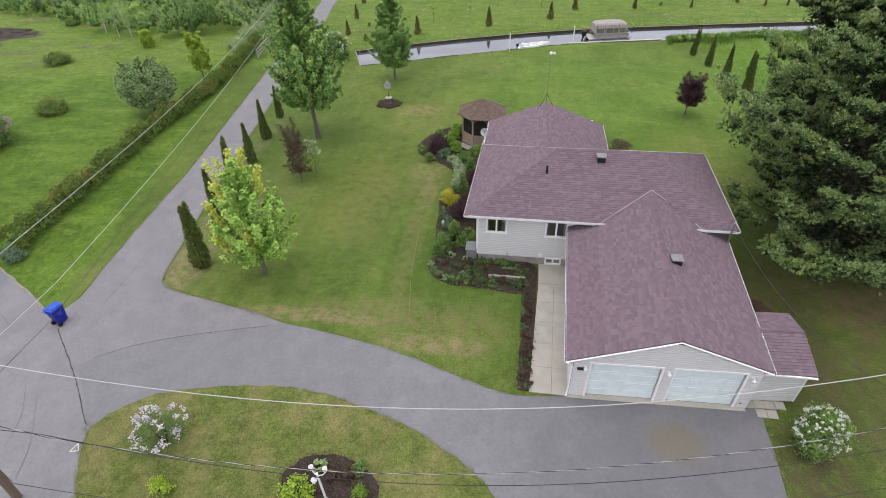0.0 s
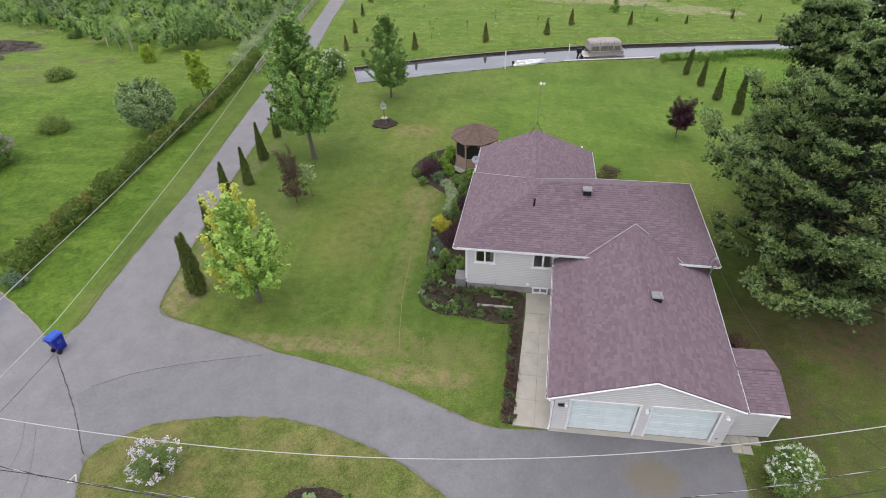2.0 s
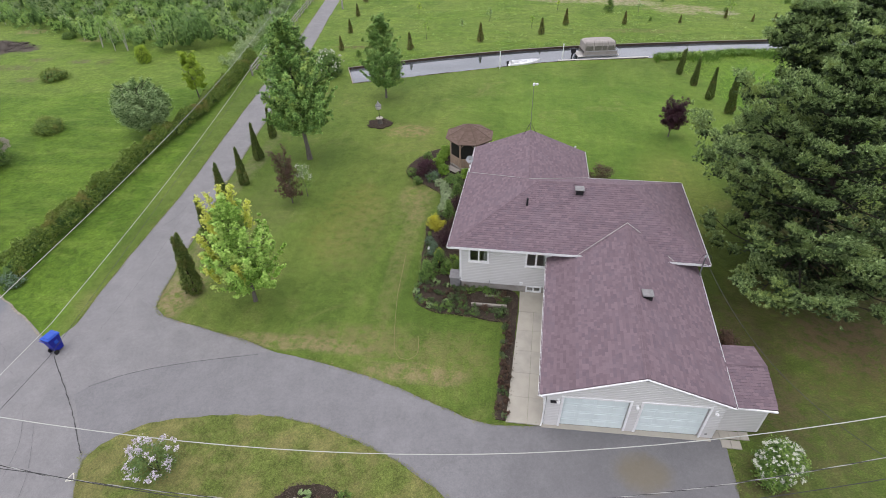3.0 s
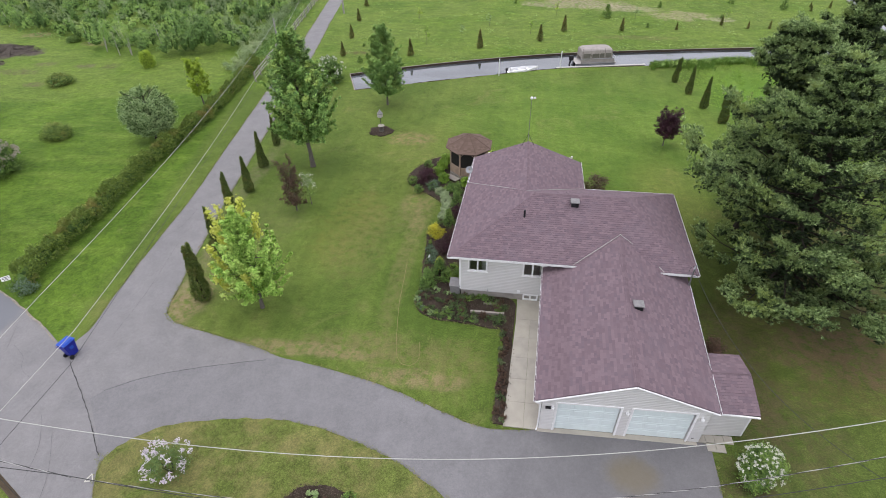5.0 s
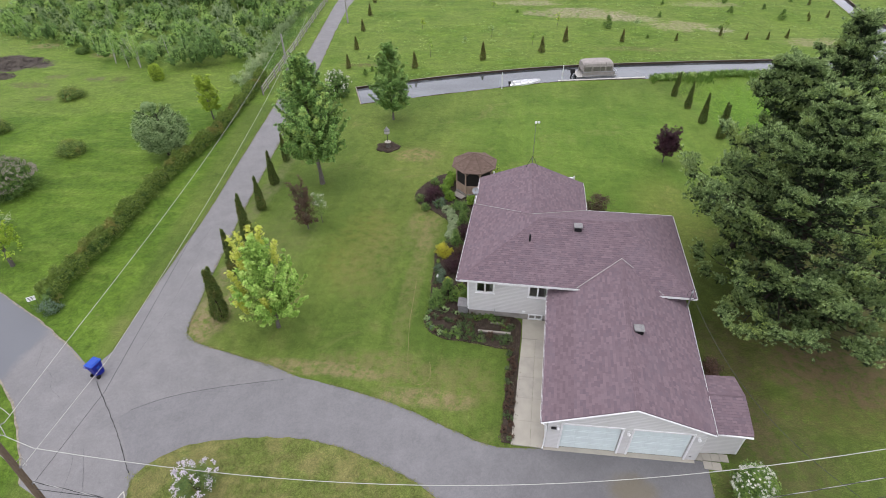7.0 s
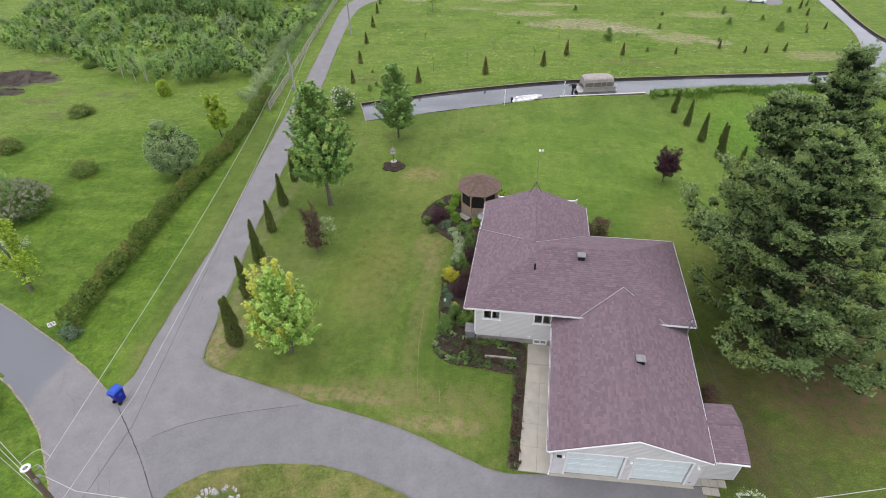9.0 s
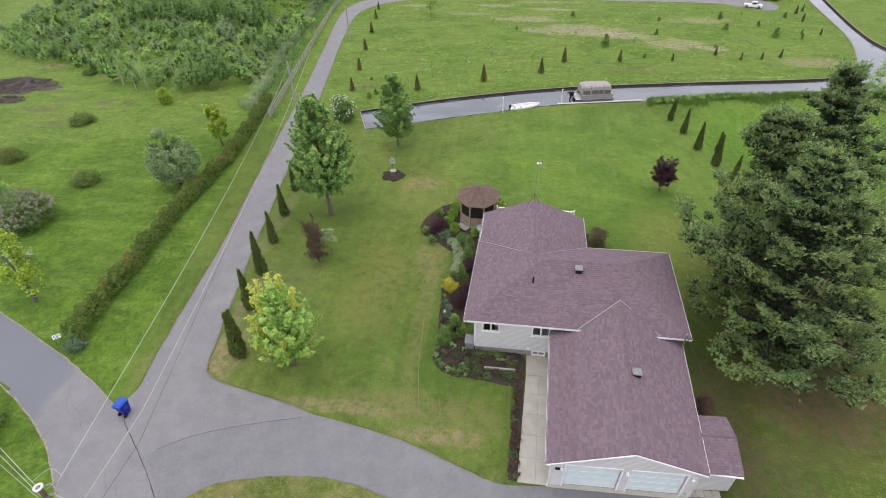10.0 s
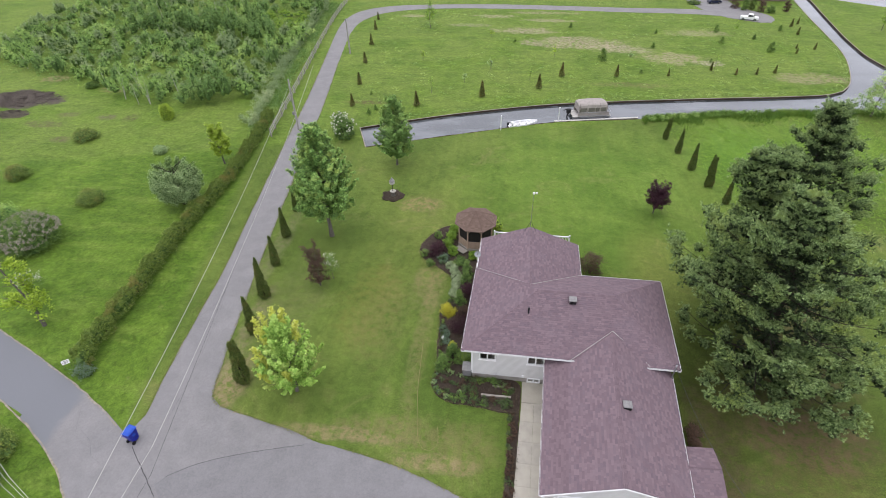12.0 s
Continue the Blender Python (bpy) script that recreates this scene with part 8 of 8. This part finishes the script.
box(bm, -0.36, -0.4, 0.72, 0.36, 0.4, 0.79, 0.02, pose(0, 0, 0, 4))
part("lid", bm, GREY_BOX, heat_pump)
planks = thing("timber_edging", -2.8, 7.68, 0.06, 0.5, "pale weathered landscape timber lying in the bed", "timber")
bm = bmesh.new()
box(bm, -1.05, -0.08, 0, 1.05, 0.08, 0.16, 0.012)
part("beam", bm, DECK_WOOD, planks)
curb = thing("timber_edging", -1.5, 8.0, 0.06, 90, "dark timber kerb between bed and walkway", "timber")
bm = bmesh.new()
box(bm, -1.1, -0.05, 0, 1.0, 0.05, 0.07, 0.01)
part("beam", bm, BANK_WOOD, curb)
back_edge = thing("timber_edging", -2.35, 8.5, 0.06, 0, "grey timber edging before the house wall", "timber")
bm = bmesh.new()
box(bm, -0.75, -0.05, 0, 0.75, 0.05, 0.12, 0.01)
part("beam", bm, BANK_CAP, back_edge)
gnome = thing("garden_ornament", -7.2, 12.45, 0.06, 0, "small white garden ornament in the bed", "ornament")
bm = bmesh.new()
lathe(bm, [(0.1, 0), (0.14, 0.08), (0.13, 0.18), (0.06, 0.24), (0.05, 0.34), (0.02, 0.4)], 10)
part("figure", bm, WHITE, gnome)
hose = thing("garden_hose", 0, 0, 0, 0, "thin yellowish garden hose lying in a loop on the lawn", "hose")
bm = bmesh.new()
tube(bm, [(q.x, q.y, 0.022) for q in glide([(-8.7, 12.0), (-8.55, 10), (-8.4, 8.0), (-8.1, 6.0), (-7.85, 4.6), (-7.6, 3.7), (-7.2, 3.2), (-6.75, 3.15), (-6.4, 3.5), (-6.38, 4.2), (-6.55, 4.9)], 0.25)], 0.012, 5)
part("tubing", bm, HOSE, hose)
rail = thing("deck_railing", 0, 0, 0, 0, "white railing of a raised deck behind the house", "railing")
bm = bmesh.new()
box(bm, -4.0, 23.0, 2.74, 2.72, 23.1, 2.82, 0.006)
top_rail = part("top_rail", bm, WHITE, rail)
bm = bmesh.new()
box(bm, -3.95, 23.02, 1.92, 2.67, 23.08, 1.98, 0.004)
part("bottom_rail", bm, WHITE, rail)
slim = None
for i in range(48):
    if slim is None:
        bm = bmesh.new()
        box(bm, -0.018, -0.018, 0, 0.018, 0.018, 0.76, 0)
        ob = part("baluster", bm, WHITE, top_rail)
        slim = ob.data
    else:
        ob = link("baluster", slim, None, top_rail)
    ob.matrix_basis = pose(-3.85 + i * 0.1375, 23.05, 1.98)
bm = bmesh.new()
box(bm, -4.0, 20.7, 1.7, 2.72, 23.12, 1.86, 0.01)
part("deck", bm, DECK_WOOD, rail)
for x in (-3.95, -0.6, 2.66):
    bm = bmesh.new()
    box(bm, x - 0.06, 23.0, -0.1, x + 0.06, 23.1, 2.96, 0.006)
    part("deck_post", bm, WHITE, rail)

# ---- rail fence along the lane ----
fence = thing("fence", 0, 0, 0, 0, "silvery grey split-rail fence along the lane", "fence")
fl = glide([(-34.4, 44.0), (-35.3, 50.0), (-37.0, 61.5), (-39.2, 76.0), (-41.9, 95.0), (-43.0, 107.0), (-44.0, 125.0)], 2.4)
rnd = random.Random(12)
for i, q in enumerate(fl):
    bm = bmesh.new()
    box(bm, -0.075, -0.075, -0.2, 0.075, 0.075, 1.2, 0.012)
    ob = part("post", bm, FENCE_WOOD, fence)
    ob.matrix_basis = pose(q.x, q.y, 0, rnd.uniform(-3, 3), rnd.uniform(-3, 3), rnd.uniform(0, 90))
    if i:
        o = fl[i - 1]
        for z in (0.35, 0.72, 1.08):
            bm = bmesh.new()
            tube(bm, [(o.x, o.y, z + rnd.uniform(-0.05, 0.05)), (q.x, q.y, z + rnd.uniform(-0.05, 0.05))], 0.06, 6)
            part("rail", bm, FENCE_WOOD, fence)

# ---- utility poles and wires ----
def pole(x, y, h, label, wood=None, lean=(0.02, 0.0)):
    p_ = thing("utility_pole", x, y, 0, 0, label, "utility pole", "utility poles")
    bm = bmesh.new()
    tube(bm, [(-lean[0] * 0.05, -lean[1] * 0.05, -0.5), (lean[0] * 0.5, lean[1] * 0.5, h * 0.5), (lean[0], lean[1], h)], [0.15, 0.125, 0.1], 12)
    part("shaft", bm, wood or POLE_WOOD, p_)
    return p_


PX, PY, PH, LEAN = -21.1, -7.44, 9.2, (0.99, 0.26)
on_pole = lambda h, dx=0.0, dy=0.0: (PX + LEAN[0] * h / PH + dx, PY + LEAN[1] * h / PH + dy, h)
p_main = pole(PX, PY, PH, "leaning brown wooden utility pole with insulators at the road junction", BROWN_POLE, LEAN)
local = lambda h, dx=0.0, dy=0.0: (LEAN[0] * h / PH + dx, LEAN[1] * h / PH + dy, h)
bm = bmesh.new()
ring = [(LEAN[0] + 0.14 * math.cos(a), LEAN[1] + 0.14 * math.sin(a), PH + 0.12) for a in np.linspace(0, 6.283, 16)]
tube(bm, ring, 0.045, 8)
part("guy_ring", bm, WHITE, p_main, "white porcelain ring on the pole top")
bm = bmesh.new()
tube(bm, [local(PH, -0.02), local(PH + 0.1, -0.02)], 0.03, 6)
part("ring_pin", bm, GALVANISED, p_main)
for h, dx, dy in ((8.95, 0.32, 0.42), (8.8, 0.55, 0.03), (8.9, -0.5, 0.22), (6.5, 0.18, 0.1), (5.3, 0.16, 0.06)):
    bm = bmesh.new()
    a, b = Vector(local(h, dx * 0.3, dy * 0.3)), Vector(local(h, dx, dy))
    tube(bm, [a, a.lerp(b, 0.25), a.lerp(b, 0.3), a.lerp(b, 0.6), a.lerp(b, 0.65), b], [0.02, 0.025, 0.055, 0.055, 0.025, 0.02], 8)
    part("insulator", bm, GREY_BOX, p_main)
bm = bmesh.new()
box(bm, -0.3, -0.06, 8.5, 0.3, 0.06, 8.66, 0.01, pose(LEAN[0] * 0.93, LEAN[1] * 0.93, 0, 0, 0, -24))
part("bracket", bm, GALVANISED, p_main)
for pts_ in ((local(8.9, -0.75, 0.35), local(9.3, -0.1, 0.75), local(9.1, 0.45, 0.62)), (local(8.8, -0.35, 0.0), local(9.1, 0.2, 0.28), local(8.7, 0.6, 0.05)), (local(6.5, -0.2, 0.1), local(6.8, 0.1, 0.3), local(6.5, 0.3, 0.15))):
    bm = bmesh.new()
    tube(bm, glide(pts_, 0.1), 0.016, 5)
    part("jumper_wire", bm, ROPE, p_main)
p_lane = pole(-31.45, 46.2, 6.9, "weathered grey utility pole beside the lane")
bm = bmesh.new()
box(bm, -0.35, -0.14, 2.2, -0.1, 0.14, 2.6, 0.01)
part("meter_cabinet", bm, GREY_BOX, p_lane)
pole(-32.9, 76.2, 5.9, "distant grey utility pole beside the lane")


def wire(name, pts_, r, mat_, label, twisted=None):
    w = thing(name, 0, 0, 0, 0, label, "cable")
    if not twisted:
        bm = bmesh.new()
        tube(bm, pts_, r, 5)
        part("strand", bm, mat_, w)
        return
    # two strands wound round each other, one dark and one pale
    line_ = [Vector(q) for q in pts_]
    fine = []
    for a, b in zip(line_, line_[1:]):
        n_ = max(1, int((b - a).length / 0.16))
        fine += [a.lerp(b, j / n_) for j in range(n_)]
    for k_, m_ in ((0, mat_), (math.pi, twisted)):
        bm = bmesh.new()
        tube(bm, [q + Vector((0.008 * math.cos(i * 0.9 + k_), 0.008 * math.cos(i * 0.9 + k_), 0.01 * math.sin(i * 0.9 + k_))) for i, q in enumerate(fine)], r, 4)
        part("strand", bm, m_, w)


run = lambda a, b, c_, d, e, x0, x1: [(x, a + b * x, c_ + d * x + e * x * x) for x in np.linspace(x0, x1, 40)]
run_y = lambda a, b, c_, d, e, y0, y1: [(a + b * y, y, c_ + d * y + e * y * y) for y in np.linspace(y0, y1, 36)]
wire("overhead_wire", [on_pole(8.8, 0.55, 0.03)] + run(-5.435, 0.1397, 7.1, 0.0762, 0.013, -17.3, 32), 0.014, PALE_CABLE, "pale sagging overhead wire crossing the driveway")
wire("overhead_cable", [on_pole(5.4, 0.15, 0.05)] + run(-4.687, 0.1427, 2.234, 0.1143, 0.0145, -17.3, 32), 0.015, BLACK_CABLE, "twisted black and pale cable crossing the driveway", ROPE)
wire("overhead_cable", [on_pole(4.9, 0.15, 0.0)] + run(-5.05, 0.13, 1.95, 0.09, 0.0155, -17.3, 32), 0.014, BLACK_CABLE, "thin black sagging cable crossing the driveway")
wire("overhead_cable", [on_pole(4.4, 0.15, -0.05)] + run(-6.1, 0.15, 1.3, 0.08, 0.0155, -17.3, 32), 0.01, BLACK_CABLE, "thinnest black sagging cable crossing the driveway")
wire("overhead_wire", [on_pole(8.95, 0.32, 0.42)] + run_y(-21.147, -0.2146, 8.448, -0.0959, 0.0013, -2.0, 46.3), 0.013, PALE_CABLE, "pale overhead wire running along the lane")
wire("overhead_wire", [on_pole(6.5, 0.18, 0.1)] + run_y(-20.587, -0.1557, 6.493, -0.0187, 0.0015, -2.0, 46.3), 0.013, PALE_CABLE, "pale lower overhead wire running along the lane")
wire("overhead_cable", [on_pole(5.3, 0.16, 0.06)] + run_y(-20.711, -0.1867, 5.555, 0.0, 0.0, -3.0, 38.0) + [(-31.45, 46.2, 5.9)], 0.009, BLACK_CABLE, "thin dark telephone cable running along the lane")
wire("overhead_wire", [on_pole(8.9, -0.5, 0.22), (-24.0, -5.4, 9.1), (-36.0, 1.2, 8.7), (-60.0, 13.0, 9.2)], 0.013, PALE_CABLE, "pale overhead wire running off along the old road")
wire("overhead_wire", [on_pole(6.5, -0.2, 0.1), (-26.8, -4.45, 6.5), (-40.0, 2.6, 6.1), (-62.0, 13.5, 6.8)], 0.012, PALE_CABLE, "pale lower wire running off along the old road")
wire("overhead_cable", [on_pole(6.2, -0.16, 0.05), (-26.8, -4.75, 6.2), (-40.0, 2.3, 5.8), (-62.0, 13.2, 6.5)], 0.012, ROPE, "grey cable running off along the old road")
wire("service_drop", run_y(10.865, -0.2889, 3.503, -0.2863, 0.0429, -9.0, 8.5), 0.011, BLACK_CABLE, "dark service cable running from the house mast")

# ---- far things ----
def car(name, x, y, turn, paint, label, pickup):
    c_ = thing(name, x, y, 0.02, turn, label, "car")
    c_.matrix_basis = c_.matrix_basis @ Matrix.Diagonal((0.62, 0.62, 0.62, 1))
    ln, w = (5.3, 1.95) if pickup else (4.5, 1.8)
    bm = bmesh.new()
    outline = [(0, 0.35), (0, 0.95), (0.1, 1.02), (2.0, 1.02), (2.05, 1.06), (2.2, 1.7), (2.35, 1.78), (3.45, 1.78), (3.6, 1.72), (4.1, 1.12), (5.1, 1.0), (5.3, 0.8), (5.3, 0.35)] if pickup else [
        (0, 0.35), (0, 0.8), (0.25, 0.92), (0.75, 1.38), (1.1, 1.45), (2.3, 1.45), (2.6, 1.38), (3.2, 0.95), (4.2, 0.85), (4.5, 0.7), (4.5, 0.35)]
    for s_ in (-1, 1):
        bm.faces.new([bm.verts.new((px, s_ * w / 2 * (0.86 if pz > 1.3 else 1.0), pz)) for px, pz in outline][::s_])
    bm.verts.ensure_lookup_table()
    n = len(outline)
    for j in range(n):
        k_ = (j + 1) % n
        bm.faces.new((bm.verts[j], bm.verts[k_], bm.verts[n + k_], bm.verts[n + j]))
    if pickup:
        box(bm, 0.12, -0.8, 1.021, 1.9, 0.8, 1.03)
    body_ = part("body", bm, paint, c_)
    for s_ in (-1, 1):
        bm = bmesh.new()
        x0, x1, z0, z1 = (2.35, 3.6, 1.12, 1.66) if pickup else (0.95, 2.75, 0.98, 1.36)
        vs = [bm.verts.new((px, s_ * (w / 2 * py + 0.012), pz)) for px, py, pz in ((x0 - 0.12, 0.98, z0), (x1 + 0.3, 0.98, z0), (x1 - 0.05, 0.885, z1), (x0, 0.885, z1))]
        bm.faces.new(vs)
        part("side_window", bm, DARK_GLASS, body_)
    bm = bmesh.new()
    pts4 = ((3.66, 1.66), (4.02, 1.2)) if pickup else ((2.66, 1.36), (3.14, 1.0))
    bm.faces.new([bm.verts.new((px + 0.02, sy * w * 0.4, pz)) for px, pz, sy in ((pts4[0][0], pts4[0][1], -1), (pts4[1][0], pts4[1][1], -1), (pts4[1][0], pts4[1][1], 1), (pts4[0][0], pts4[0][1], 1))])
    part("windscreen", bm, DARK_GLASS, body_)
    for px in (0.95, ln - 0.95):
        for s_ in (-1, 1):
            bm = bmesh.new()
            bmesh.ops.create_cone(bm, cap_ends=True, segments=18, radius1=0.36, radius2=0.36, depth=0.24)
            bm.transform(pose(px, s_ * (w / 2 - 0.1), 0.36, 90))
            wh = part("wheel", bm, TYRE, c_)
            bm = bmesh.new()
            bmesh.ops.create_cone(bm, cap_ends=True, segments=14, radius1=0.2, radius2=0.2, depth=0.26)
            bm.transform(pose(px, s_ * (w / 2 - 0.1), 0.36, 90))
            part("rim", bm, GALVANISED, wh)


car("pickup_truck", 40.3, 102.0, -20, CAR_WHITE, "white pickup truck parked on the distant driveway", True)
car("parked_car", 37.0, 113.5, 8, CAR_BLUE, "dark blue car parked before the distant house", False)
cottage = thing("distant_house", 41.0, 116.0, 0, 0, "brown stone house across the meadow, partly behind shrubs", "house")
STONE = plain("brown_stone", (0.2, 0.16, 0.125), 0.9, 0, 0.25, 1.2, 0.2, 0.5)
wall_boards("wall_front", (0, 0), (13, 0), 0, flat(3.0), STONE, cottage, [(2.0, 0.9, 3.6, 2.2), (6.0, 0.1, 7.0, 2.2), (9.0, 0.9, 10.8, 2.2)])
wall_boards("wall_left", (0, 9), (0, 0), 0, flat(3.0), STONE, cottage)
wall_boards("wall_right", (13, 0), (13, 9), 0, flat(3.0), STONE, cottage)
for a, b in ((2.0, 3.6), (9.0, 10.8)):
    window_unit(cottage, (0, 0), Vector((1, 0)), a, 0.9, b, 2.2)
bm = bmesh.new()
box(bm, 6.0, 0.05, 0.1, 7.0, 0.1, 2.2, 0.01)
part("door", bm, WHITE, cottage)
bm = bmesh.new()
vs = [bm.verts.new(v) for v in ((-0.5, -0.6, 2.9), (13.5, -0.6, 2.9), (13.5, 6.4, 2.9), (-0.5, 6.4, 2.9), (3.5, 4.5, 6.3), (9.5, 4.5, 6.3))]
for f_ in ((0, 1, 5, 4), (1, 2, 5), (2, 3, 4, 5), (3, 0, 4), (3, 2, 1, 0)):
    bm.faces.new([vs[i] for i in f_])
part("roof", bm, SHINGLE, cottage)
for i, (x, y, r, h) in enumerate(((41.5, 110.0, 1.0, 2.2), (43.0, 108.5, 0.8, 2.4), (44.6, 109.0, 0.8, 2.6), (46.0, 107.5, 0.9, 2.2), (47.6, 106.8, 0.9, 1.4), (34.0, 113.0, 1.6, 0.5), (51.0, 108.0, 0.7, 2.0))):
    bush("foundation_shrub", x, y, r, h, (BRONZE_LEAF, SHRUB_LEAF, CEDAR_LEAF)[i % 3], "dark shrub before the distant house", 400 + i, 40, 24, 0.2, group="shrubs of the distant house", z=0)


# ---- shingles, last ----
for name, ring in planes.items():
    decks[name] = roof_plane(name, ring, house, SINGLES if name == "roof_garage_left" else 0)
for a, b, host in ((RL, RR, "roof_front"), ((L0, Y0, EAVE), RL, "roof_front"), ((R0, Y0, EAVE), RR, "roof_front"), ((9.12, Y1, EAVE), RR, "roof_back"),
                   ((-0.9, BY, BR), (-0.9, 14.2, BR), "roof_annex_left"), (back(GX, GR, 0.16), back(GX, GR, 10.7), "roof_garage_left")):
    ridge_caps(a, b, decks[host])
roof_plane("roof_front", SHED_FRONT, shed)
roof_plane("roof_back", SHED_BACK, shed)
